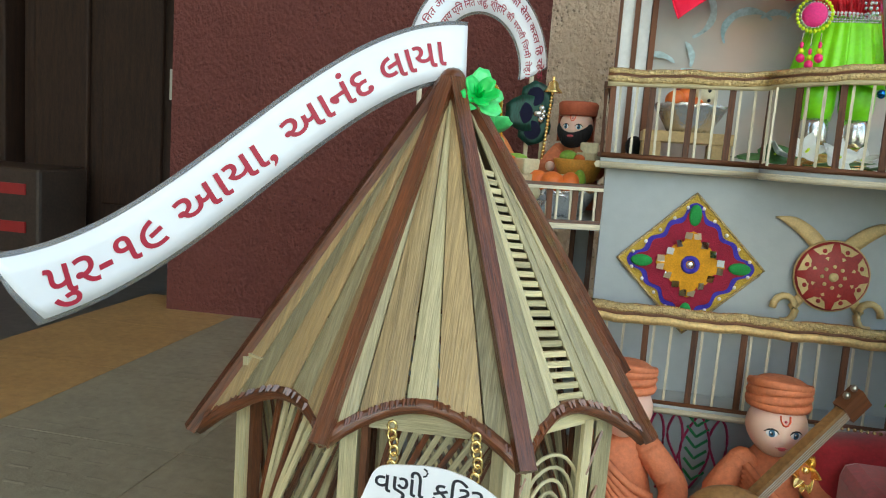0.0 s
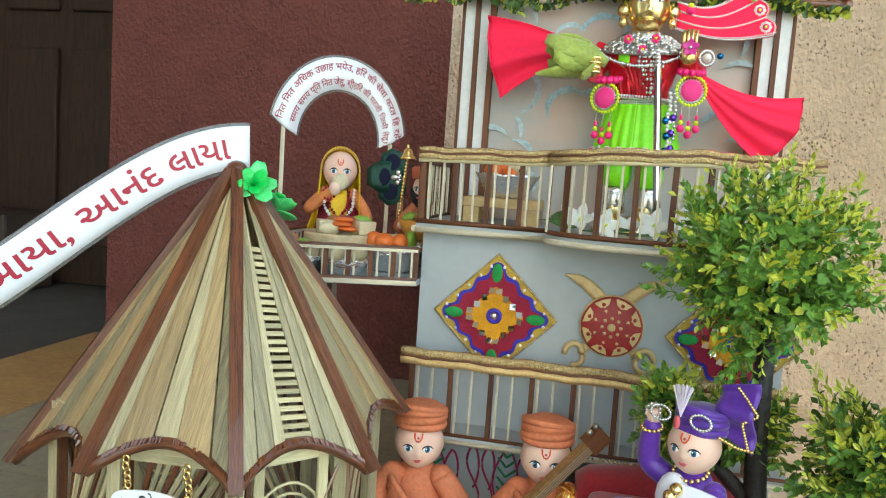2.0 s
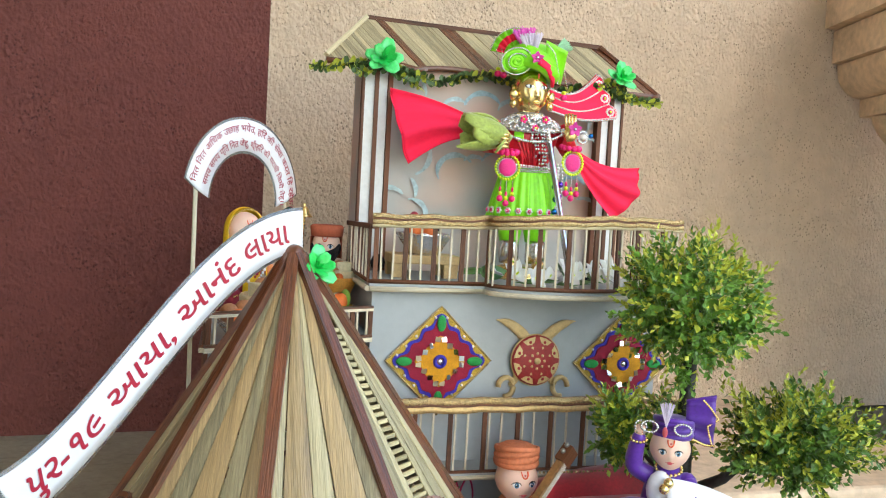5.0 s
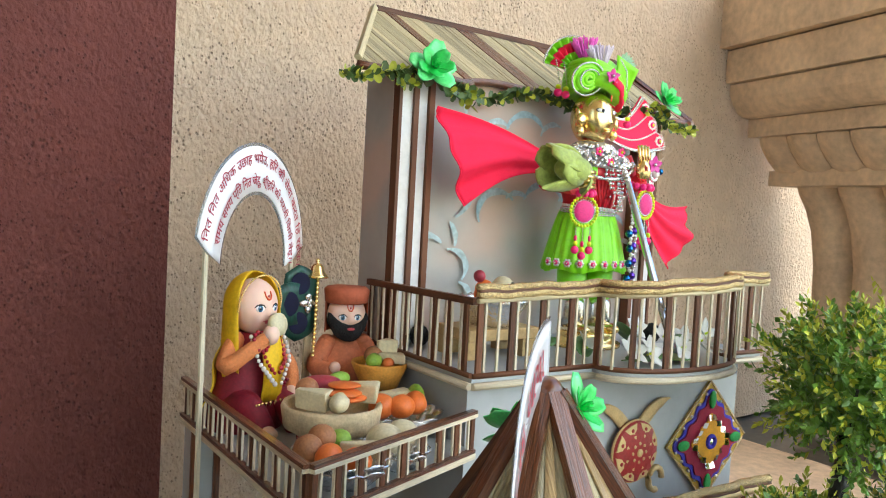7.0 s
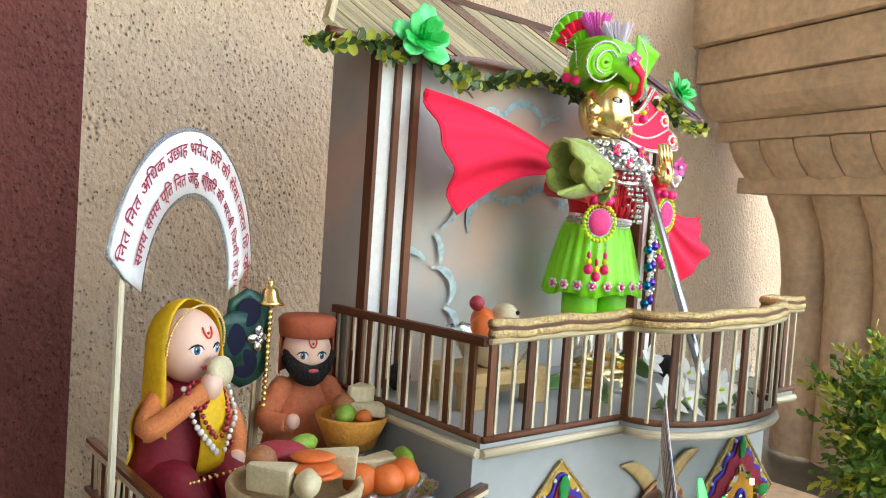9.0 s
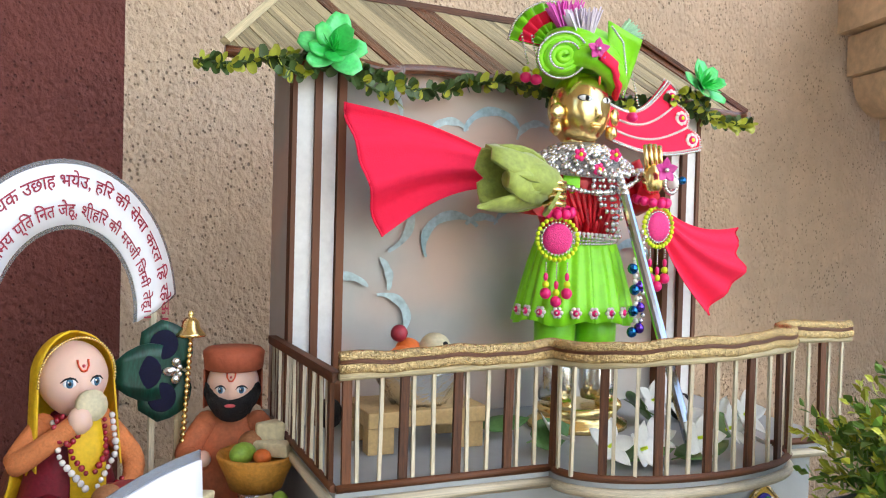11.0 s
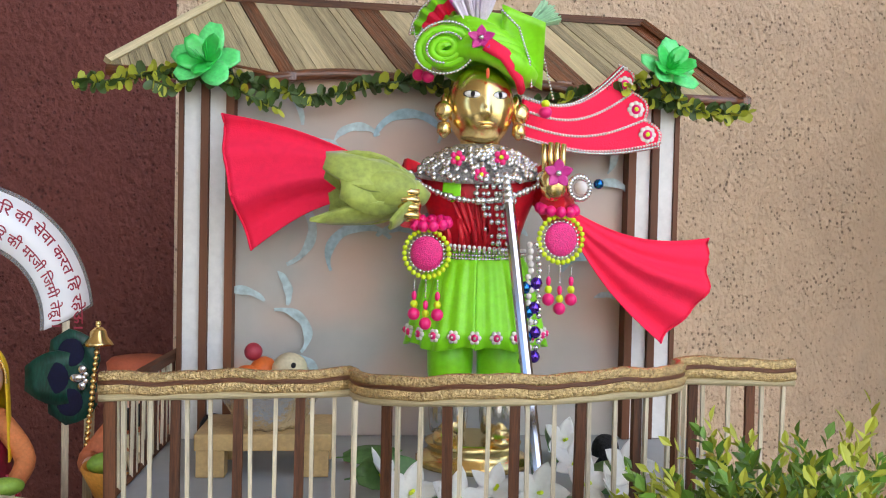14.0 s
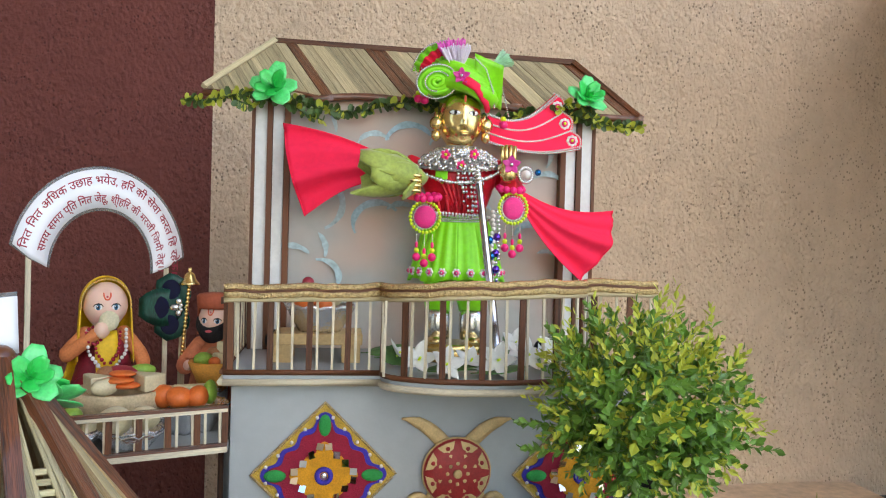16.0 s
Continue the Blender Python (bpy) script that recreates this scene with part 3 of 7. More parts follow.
# door in the recess
def door_leaf():
    d = thing("door_1", (-1.2, 1.86, FLOOR), "dark brown wooden door standing in its frame", "door", kind="structure")
    bm = B()
    bbox(bm, (-1.50, 1.84, FLOOR), (-1.04, 1.88, 2.05), bevel=0.004)
    leaf = part("leaf", bm, M["door"], d)
    for x0, x1 in ((-1.46, -1.30), (-1.26, -1.09)):
        for z0, z1 in ((0.08, 0.62), (0.72, 1.3)):
            bm = B()
            bbox(bm, (x0, 1.825, z0), (x1, 1.842, z1), bevel=0.006)
            part("panel", bm, M["door"], leaf)
    for x in (-1.01, -1.56):
        bm = B()
        bbox(bm, (x - 0.035, 1.80, FLOOR), (x + 0.035, 1.90, 2.1), bevel=0.005)
        part("jamb", bm, M["door"], d)
    for z in (0.12, 0.40, 0.72):
        bm = B()
        rod(bm, (-1.042, 1.825, z - 0.04), (-1.042, 1.825, z + 0.04), 0.008, seg=10)
        bbox(bm, (-1.07, 1.826, z - 0.038), (-1.045, 1.832, z + 0.038))
        part("hinge", bm, M["steel"], leaf, "worn steel hinge")

door_leaf()

# stone balustrade beside the wall, its moulded handrail and fluted balusters
BA = Vector((1.145, WALL, 0))
BD = Vector((-math.sin(radians(14)), -math.cos(radians(14)), 0))
BN = Vector((BD.y, -BD.x, 0)) * -1
def balustrade():
    t = thing("balustrade", (1.3, 1.0, FLOOR), "warm beige stone balustrade with moulded handrail", "balustrade", kind="structure")
    if BN.x < 0:
        BN.negate()
    def bar(name, prof, length=0.78):
        bm = B()
        a = [bm.verts.new(BA + BD * 0.004 + BN * x + Vector((0, 0, z))) for x, z in prof]
        b = [bm.verts.new(BA + BD * length + BN * x + Vector((0, 0, z))) for x, z in prof]
        n = len(prof)
        for k in range(n):
            bm.faces.new((a[k], a[(k + 1) % n], b[(k + 1) % n], b[k]))
        bm.faces.new(a)
        bm.faces.new(b[::-1])
        return part(name, bm, M["stone"], t)
    bar("handrail", [(0.0, 1.0), (0.0, 0.842), (0.27, 0.842), (0.27, 1.0)])
    bar("fascia", [(0.022, 0.838), (0.022, 0.765), (0.27, 0.765), (0.27, 0.838)])
    cove = [(0.035 + 0.055 * (1 - math.cos(a)), 0.762 - 0.072 * math.sin(a)) for a in np.linspace(0, math.pi / 2, 7)]
    bar("cove", [(float(x), float(z)) for x, z in cove] + [(0.27, 0.69), (0.27, 0.762)])
    bar("band", [(0.095, 0.688), (0.095, 0.648), (0.29, 0.648), (0.29, 0.688)])
    bar("scallop_backing", [(0.20, 0.6475), (0.20, 0.5755), (0.34, 0.5755), (0.34, 0.6475)])
    bar("soffit", [(0.165, 0.5745), (0.165, 0.540), (0.34, 0.540), (0.34, 0.5745)])
    for k in range(9):
        bm = B()
        o = BA + BD * (0.02 + 0.085 * k)
        q = []
        for s in np.linspace(0, 1, 6):
            row = []
            for a in np.linspace(0, 1, 5):
                z = 0.646 - 0.077 * float(s)
                x = 0.115 + 0.06 * float(s) ** 1.6 - 0.014 * math.sin(math.pi * float(a))
                row.append(bm.verts.new(o + BD * (0.083 * float(a)) + BN * x + Vector((0, 0, z))))
            q.append(row)
        for i in range(5):
            for j in range(4):
                bm.faces.new((q[i][j], q[i + 1][j], q[i + 1][j + 1], q[i][j + 1])).smooth = True
        back = [bm.verts.new(v.co + BN * 0.2) for v in (q[0][0], q[0][4], q[5][4], q[5][0])]
        bm.faces.new(back)
        part("scallop", bm, M["stone"], t)
    # fluted shafts under the rail
    for k in range(6):
        bm = B()
        o = BA + BD * (0.03 + 0.115 * k)
        rows = []
        for z, x, r in ((0.5385, 0.24, 0.054), (0.52, 0.25, 0.055), (0.49, 0.272, 0.056), (0.44, 0.295, 0.057), (0.36, 0.31, 0.057), (0.22, 0.315, 0.057), (FLOOR, 0.315, 0.057)):
            rows.append([bm.verts.new(o + BD * (0.0575 + r * math.cos(a)) + BN * (x - r * 0.8 * math.sin(a)) + Vector((0, 0, z))) for a in [math.pi * q / 10 for q in range(11)]])
        for a, b in zip(rows, rows[1:]):
            for q in range(10):
                bm.faces.new((a[q], a[q + 1], b[q + 1], b[q])).smooth = True
        for a, b in zip(rows, rows[1:]):
            p = [bm.verts.new(v.co + BN * 0.12) for v in (a[0], a[10], b[10], b[0])]
            bm.faces.new(p)
        part("fluted_shaft", bm, M["stone"], t, "fluted stone shaft lit by the sun")

balustrade()

# ---- the model house ----
house = thing("model_house", (0.21, 0.83, FLOOR), "white foam-board model house with stick railings", "model house")
bm = B()
bbox(bm, (0.024, 0.735, FLOOR), (0.402, 0.94, 0.2945))
part("storey_block", bm, M["foam"], house, "white foam-board block")

def outline(n=40):
    """The balcony's front edge: straight, a rounded bay, straight."""
    pts = [Vector((0.018, 0.722, 0)), Vector((0.09, 0.722, 0))]
    for k in range(n + 1):
        a = math.pi * (1 - k / n)
        c, s = math.cos(a), math.sin(a)
        pts.append(Vector((0.252 + 0.094 * c, 0.721 - 0.049 * s ** 0.85, 0)))
    return pts + [Vector((0.38, 0.718, 0)), Vector((0.417, 0.718, 0))]

EDGE = outline()
bm = B()
prism(bm, [(p.x, p.y) for p in EDGE] + [(0.417, 0.94), (0.018, 0.94)], Matrix.Translation((0, 0, 0.3005)), 0.011)
part("balcony_floor", bm, M["foam"], house, "white balcony floor")
def lift(pts, z, grow=0.0):
    return [Vector((p.x, p.y - grow, z)) for p in pts]
bm = B()
tube(bm, lift(EDGE, 0.3075, 0.001), 0.0026, 5)
tube(bm, [(0.017, 0.722, 0.3075), (0.017, 0.90, 0.3075)], 0.0026, 5)
part("floor_edging", bm, M["darkstick"], house, "dark brown stick edging")
bm = B()
tube(bm, lift(EDGE, 0.2985, 0.002), 0.0034, 6)
tube(bm, [(0.016, 0.722, 0.2985), (0.016, 0.90, 0.2985)], 0.0034, 6)
part("lower_edging", bm, M["ivory"], house, "pale stick edging")

def along(pts, step, start):
    """Points at even steps along a line of points, with the way there."""
    out, left = [], start
    for a, b in zip(pts, pts[1:]):
        d = (b - a).length
        while left <= d:
            out.append((a.lerp(b, left / d), (b - a).normalized()))
            left += step
        left -= d
    return out

random.seed(4)
def slope(x):
    """The hand-glued gold rail: the bay's piece sits a little higher than the straight ones."""
    knots = ((0.018, -0.0025), (0.150, 0.0003), (0.205, 0.0052), (0.300, 0.0088), (0.420, 0.0080))
    for (x0, z0), (x1, z1) in zip(knots, knots[1:]):
        if x <= x1:
            return z0 + (z1 - z0) * max(0.0, (x - x0) / (x1 - x0))
    return knots[-1][1]

def pickets(path, z0, top, step=0.0345, start=0.006, parent=None, rise=False):
    for k, (p, d) in enumerate(along(path, step, start)):
        z1 = top + (slope(p.x) if rise else 0.0)
        bm = B()
        strip(bm, p + Vector((0, 0, z0)), p + Vector((random.uniform(-0.0008, 0.0008), 0, z1)), 0.0053, 0.0028, d)
        part("picket", bm, M["darkstick"], parent, "dark brown flat picket")
        for o in (0.0068, 0.0205):
            q = p + d * (o + random.uniform(-0.001, 0.001)) + Vector((0, 0.001, 0))
            if (q - path[-1]).dot(d) > 0.0 and (q - path[-1]).length < 0.03:
                continue
            bm = B()
            strip(bm, q + Vector((0, 0, z0)), q + Vector((random.uniform(-0.001, 0.001), 0, z1)), 0.0022, 0.002, d)
            part("thin_picket", bm, M["ivory"], parent, "thin pale picket")

rail = tagged(new("balcony_railing"), "gold-topped balcony railing of dark and pale sticks", "railing")
rail.parent = None
pickets(EDGE, 0.308, 0.374, parent=rail, rise=True)
SIDE = [Vector((0.018, 0.722, 0)), Vector((0.018, 0.905, 0))]
pickets(SIDE, 0.308, 0.369, parent=rail, start=0.012, step=0.024)
def wavy(pts, z, grow, amp):
    return [Vector((p.x, p.y - grow, z + amp * math.sin(p.x * 90) + amp * 0.6 * math.sin(p.x * 211 + 1))) for p in pts]
DENSE = [p for p, d in along(EDGE, 0.006, 0.0)] + [EDGE[-1]]
for name, z, gr, r, m_, lab in (("top_stick", 0.3852, 0.002, 0.0034, "gold", "gold glitter top stick"), ("groove", 0.3818, 0.0030, 0.0024, "darkstick", "dark groove between the gold sticks"), ("lower_stick", 0.3786, 0.003, 0.0034, "gold", "gold glitter lower stick")):
    bm = B()
    tube(bm, [p + Vector((0, 0, slope(p.x))) for p in wavy(DENSE, z, gr, 0.0007)], r, 8)
    part(name, bm, M[m_], rail, lab, True)
bm = B()
tube(bm, [(p.x, p.y - 0.003, 0.3743 + slope(p.x)) for p in DENSE], 0.0023, 6)
part("under_stick", bm, M["bamboo2"], rail, "pale lower stick")
bm = B()
strip(bm, (0.018, 0.722, 0.371), (0.018, 0.908, 0.368), 0.006, 0.006)
part("side_rail", bm, M["darkstick"], rail, "dark brown side rail")

# middle gallery
gal = tagged(new("gallery_railing"), "gold-topped gallery railing of dark and pale sticks", "railing")
bm = B()
bbox(bm, (0.018, 0.69, 0.080), (0.41, 0.7345, 0.088))
part("gallery_floor", bm, M["foam"], gal, "white narrow gallery floor")
G = [Vector((0.020, 0.692, 0)), Vector((0.408, 0.692, 0))]
pickets(G, 0.088, 0.160, parent=gal, step=0.042, start=0.012)
GD = [G[0].lerp(G[1], k / 60) for k in range(61)]
for name, z, gr, r, m_, lab in (("top_stick", 0.1725, 0.002, 0.0048, "gold", "gold glitter top stick"), ("groove", 0.1680, 0.0032, 0.0030, "darkstick", "dark groove between the gold sticks"), ("lower_stick", 0.1635, 0.003, 0.0047, "goldpaint", "gold painted lower stick")):
    bm = B()
    tube(bm, wavy(GD, z, gr, 0.0007), r, 8)
    part(name, bm, M[m_], gal, lab, True)
bm = B()
tube(bm, lift(G, 0.0885, 0.001), 0.0022, 5)
part("floor_edging", bm, M["darkstick"], gal, "dark brown stick edging")
bm = B()
tube(bm, lift(G, 0.0815, 0.002), 0.003, 5)
part("lower_edging", bm, M["ivory"], gal, "pale stick edging")

# pavilion on the balcony
pav = thing("pavilion", (0.215, 0.9, 0.306), "white pavilion with painted back panel and bamboo roof", "pavilion")
bm = B()
bbox(bm, (0.022, 0.884, 0.3065), (0.405, 0.94, 0.583))
part("back_panel", bm, M["sky"] if "sky" in M else M["foam"], pav, "white back panel painted with blue clouds")
for x0, flip in ((0.022, 1), (0.405, -1)):
    for o, w, m_, dy in ((0.002, 0.0035, "darkstick", 0.0), (0.0105, 0.013, "whitelath", 0.002), (0.0195, 0.0055, "darkstick", -0.002), (0.0285, 0.0115, "whitelath", 0.002), (0.038, 0.006, "darkstick", -0.002)):
        bm = B()
        x = x0 + flip * o
        bbox(bm, (x - w / 2, 0.872 + dy, 0.3067), (x + w / 2, 0.8838, 0.585))
        part("column_lath", bm, M[m_], pav, "dark brown column lath" if m_ == "darkstick" else "white column lath")
TL, TR, BL, BR = Vector((0.038, 0.963, 0.660)), Vector((0.402, 0.960, 0.654)), Vector((-0.028, 0.868, 0.585)), Vector((0.452, 0.866, 0.574))
def roof_point(x, v, up=0.0):
    y = 0.963 - 0.097 * v
    z = 0.660 - 0.0785 * v - 0.010 * (x - 0.02) * 1.5
    return Vector((x, y, z + up))
random.seed(7)
b = -0.026
k = 0
while b < 0.452:
    dark = any(abs(b - q) < 0.011 for q in (0.098, 0.2, 0.315, 0.44))
    w = random.uniform(0.006, 0.016) if not dark else 0.0125
    pts = []
    v0a, v0b = [max(0.0, (0.086 - q) / 0.114) for q in (b, b + w)]
    end = 1.0 - 0.10 * abs(math.sin((b + 0.026) * 2 * math.pi / 0.24)) ** 0.8 if 0.07 < b < 0.40 else 1.0
    top = [roof_point(q - 0.048 * (1 - v0), v0) for q, v0 in ((b, v0a), (b + w - 0.0006, v0b))]
    bot = [roof_point(q - 0.048 * (1 - end), end) for q in (b, b + w - 0.0006)]
    lift_ = random.uniform(0, 0.0012) + (0.001 if dark else 0)
    bm = B()
    vs = [bm.verts.new(p + Vector((0, 0, z))) for z in (-0.004, lift_) for p in (top[0], top[1], bot[1], bot[0])]
    for q in ((3, 2, 1, 0), (4, 5, 6, 7), (0, 1, 5, 4), (1, 2, 6, 5), (2, 3, 7, 6), (3, 0, 4, 7)):
        bm.faces.new([vs[i] for i in q])
    way = (bot[0] - top[0]).normalized()
    grain(bm, bm.faces[:], top[0], way, Vector((1, 0, 0)) - way * way.x)
    part("roof_lath", bm, M["brown" if dark else "bamboo2"], pav, "dark stained roof lath" if dark else "")
    b += w
for name, a, c in (("ridge_stick", TL, TR), ("verge_stick", TL + Vector((0, 0, 0.001)), BL), ("verge_stick", TR, BR)):
    bm = B()
    strip(bm, a + Vector((0, 0, 0.001)), c + Vector((0, 0, 0.001)), 0.006, 0.006, (0, 1, 0))
    part(name, bm, M["darkstick"] if name == "ridge_stick" else M["brown" if c is BR else "bamboo2"], pav, "dark brown edge stick")
bm = B()
tube(bm, [roof_point(-0.028 + 0.48 * q / 40, 0.985 - 0.10 * abs(math.sin((0.48 * q / 40) * 2 * math.pi / 0.24)) ** 0.8 if 6 < q < 36 else 0.985, -0.004) for q in range(41)], 0.0045, 6)
part("eave_stick", bm, M["brown"], pav, "dark brown scalloped eave stick")

# ---- the hut ----
HC = Vector((-0.072, 0.502, 0))
APEX = Vector((-0.086, 0.513, 0.356))
RT, ZT = 0.150, 0.142
LOBES = ((209, 1.12, -0.026), (253, 0.965, 0.001), (297, 0.985, 0.0), (340, 0.953, -0.004), (36, 1.0, 0), (81, 1.0, 0), (126, 1.0, 0), (170, 1.04, -0.008))
def tip(k, r=RT, z=ZT):
    """The corners of the slightly uneven octagon."""
    deg, stretch, drop = LOBES[k % 8]
    a = radians(deg)
    return HC + Vector((r * stretch * math.cos(a), r * stretch * math.sin(a), z + (drop if z else 0)))

def hut():
    t = thing("bamboo_hut", (HC.x, HC.y, FLOOR), "eight-sided model hut of split bamboo with brown ribs", "hut")
    random.seed(11)
    for k in range(8):
        A, C = tip(k), tip(k + 1)
        def P(a, v, out=0.0):
            p = APEX.lerp(A.lerp(C, a), v)
            n = (A - APEX).cross(C - APEX).normalized()
            return p + n * (out if n.z > 0 else -out)
        def end(a):
            return 1 - 0.105 * math.sin(math.pi * min(1, max(0, a))) ** 0.75
        ladder = k == 2
        cuts = [0.0]
        if ladder:
            cuts = [0.0, 0.16, 0.30, 0.40, 0.62, 0.72, 0.86, 1.0]
        else:
            while cuts[-1] < 0.93:
                cuts.append(min(1.0, cuts[-1] + random.uniform(0.11, 0.26)))
            cuts[-1] = 1.0
        for i, (a0, a1) in enumerate(zip(cuts, cuts[1:])):
            if ladder and i == 3:
                for j in range(24):
                    v = 0.30 + 0.025 * j
                    bm = B()
                    strip(bm, P(a0 - 0.02, v, -0.001), P(a1 + 0.02, v + 0.004, -0.001), 0.0035, 0.002, (0, 0, 1))
                    part("rung", bm, M["bamboo"], t, "pale bamboo rung")
                continue
            bm = B()
            g, o = 0.006, random.uniform(0, 0.0018)
            n = 9
            rows = []
            for s in range(n + 1):
                a_l, a_r = a0 + g, a1 - g
                row = []
                for q in range(4):
                    a = a_l + (a_r - a_l) * q / 3
                    row.append(bm.verts.new(P(a, 0.05 + (end(a) - 0.05) * s / n, o + 0.0008 * math.sin(math.pi * q / 3))))
                rows.append(row)
            low = [[bm.verts.new(v.co - Vector((0, 0, 0.0022))) for v in row] for row in rows]
            for s in range(n):
                for q in range(3):
                    bm.faces.new((rows[s][q], rows[s + 1][q], rows[s + 1][q + 1], rows[s][q + 1]))
                    bm.faces.new((low[s][q], low[s][q + 1], low[s + 1][q + 1], low[s + 1][q]))
                for q in (0, 3):
                    bm.faces.new((rows[s][q], rows[s + 1][q], low[s + 1][q], low[s][q]))
            for s in (0, n):
                for q in range(3):
                    bm.faces.new((rows[s][q], rows[s][q + 1], low[s][q + 1], low[s][q]))
            way = (P(0.5, 1) - P(0.5, 0)).normalized()
            grain(bm, bm.faces[:], APEX, way, (C - A).normalized())
            tan = (k * 7 + i * 5) % 10 < 3
            part("roof_slat", bm, M["bambootan" if tan else "bamboo"], t, "tan bamboo slat" if tan else "")
        bm = B()
        tube(bm, [P(a, end(a) + 0.004, -0.002) for a in [q / 14 for q in range(15)]], 0.0048, 6)
        part("eave_trim", bm, M["brown"], t, "dark brown arched eave stick")
        bm = B()
        for q in range(34):
            a = random.uniform(0.04, 0.96)
            p = P(a, end(a) - 0.004, 0.003)
            rod(bm, p, P(a, end(a) + 0.012, 0.0035), 0.0013, 0.0004, 4)
        part("frayed_edge", bm, M["brown"], t, "ragged varnished brown fibre edge")
        bm = B()
        a0, a1 = APEX.lerp(A, 0.03), APEX.lerp(A, 1.015)
        side = Vector((0, 0, 1)).cross(A - APEX)
        n_ = side.cross(A - APEX).normalized()
        n_ = n_ if n_.z > 0 else -n_
        strip(bm, a0 + n_ * 0.003, a1 + n_ * 0.003, 0.0098, 0.006, side)
        part("rib", bm, M["brown"], t, "varnished brown rib")
    bm = B()
    ball(bm, APEX + Vector((0, 0, -0.006)), 0.0095, (1, 1, 1.0))
    part("finial", bm, M["brown"], t, "brown knotted top of the roof")
    RB, ZB = 0.122, 0.166
    for k in range(8):
        A, C = tip(k, RB, 0), tip(k + 1, RB, 0)
        d = (C - A).normalized()
        z = Vector((0, 0, 1))
        base = z * FLOOR
        bm = B()
        strip(bm, A + base, A + z * (ZB - 0.004), 0.010, 0.010, d)
        part("post", bm, M["bamboo"], t, "pale bamboo post")
        bm = B()
        strip(bm, A + base + d * 0.009, A + z * (ZB - 0.01) + d * 0.009, 0.004, 0.007, d)
        part("post_strip", bm, M["darkstick"], t, "dark strip beside the post")
        bm = B()
        strip(bm, A + z * (ZB - 0.012), C + z * (ZB - 0.012), 0.020, 0.004, z)
        part("lintel", bm, M["bamboo"], t, "pale bamboo lintel")
        L = (C - A).length
        inn = (HC - (A + C) / 2)
        inn.z = 0
        inn = inn.normalized() * 0.004
        if k in (2, 6):
            for q in range(4):
                bm = B()
                r = 0.038 - 0.008 * q
                tube(bm, [(A + C) / 2 + inn + d * (r * 0.8 * math.cos(u)) + z * (0.088 + r * math.sin(u)) for u in [i * 2 * math.pi / 24 for i in range(24)]], 0.0013, 5, closed=True)
                part("lattice_ring", bm, M["bamboo"], t, "bent bamboo lattice ring")
            for s in (0.2, 0.8):
                bm = B()
                strip(bm, A + d * L * s + base - inn * 0.3, A + d * L * s + z * (ZB - 0.02) - inn * 0.3, 0.008, 0.003, d)
                part("lattice_upright", bm, M["bamboo"], t, "pale bamboo upright")
            for q in range(7):
                bm = B()
                s = 0.82 if q % 2 else 0.04
                zz = 0.02 + 0.018 * q
                rod(bm, A + d * L * s + z * zz - inn * 0.5, A + d * L * (s + 0.15) + z * (zz + 0.028) - inn * 0.5, 0.0014, seg=5)
                part("cross_stick", bm, M["brown"], t)
        else:
            for q in range(13):
                s = (q + 0.5) / 13
                bm = B()
                strip(bm, A + d * (L * max(0.03, s - 0.4)) + inn + z * (0.02 if k != 1 else 0.05), A + d * (L * min(0.97, s + 0.25)) + inn + z * (ZB - 0.02), 0.0035, 0.002, d)
                part("lattice_stick", bm, M["bamboo" if q % 3 else "brown"], t)
    return t

hut()

# name plaque on gold chains
def plaque():
    t = thing("plaque", (-0.050, 0.346, 0.127), "white cloud-shaped paper plaque with black handwriting", "plaque")
    pts = [(-0.80, 0.05), (-0.70, 0.62), (-0.40, 0.74), (0.0, 0.86), (0.40, 0.78), (0.72, 0.52), (1.0, 0.16), (0.90, -0.22), (1.0, -0.80), (0.55, -0.70), (0.05, -0.90), (-0.45, -0.74), (-1.0, -0.86), (-0.86, -0.35)]
    for turn in range(3):
        pts = [(q[0] * w + r[0] * (1 - w), q[1] * w + r[1] * (1 - w)) for q, r in zip(pts, pts[1:] + pts[:1]) for w in (0.75, 0.25)]
    pts = [(0.046 * x, 0.0235 * y) for x, y in pts][::-1]
    mt = Matrix.Translation((-0.050, 0.346, 0.127)) @ Matrix.Rotation(radians(92), 4, "X") @ Matrix.Scale(0.9, 4) @ Matrix.Rotation(radians(-2), 4, "Z")
    bm = B()
    prism(bm, pts, mt, 0.0012)
    card = part("card", bm, M["paper"], t)
    bm = B()
    lettering(bm, "વણી કુિટર", 0.017, lambda x, y: mt @ Vector((x, y, 0.0009)), 0, -0.032, 0.064)
    tube(bm, [mt @ Vector((-0.0045 + 0.003 * math.sin(a), 0.0155 - 0.0025 * math.cos(a), 0.0009)) for a in (0.2, 0.9, 1.6, 2.3, 3.0)], 0.0005, 4)
    part("lettering", bm, M["ink"], card, "black handwritten letters")
    for x in (-0.071, -0.027):
        bm = B()
        for k in range(6):
            c = Vector((x + 0.001 * math.sin(k), 0.3475, 0.141 + 0.0042 * k))
            o = [(0.0022 * math.cos(u), 0.0008 * (k % 2), 0.003 * math.sin(u)) for u in [i * 2 * math.pi / 8 for i in range(8)]]
            tube(bm, [c + Vector(q) for q in o], 0.0008, 4, closed=True, up=(0, 1, 0))
        part("chain", bm, M["goldmetal"] if "goldmetal" in M else M["gold"], t, "small gold chain")

plaque()

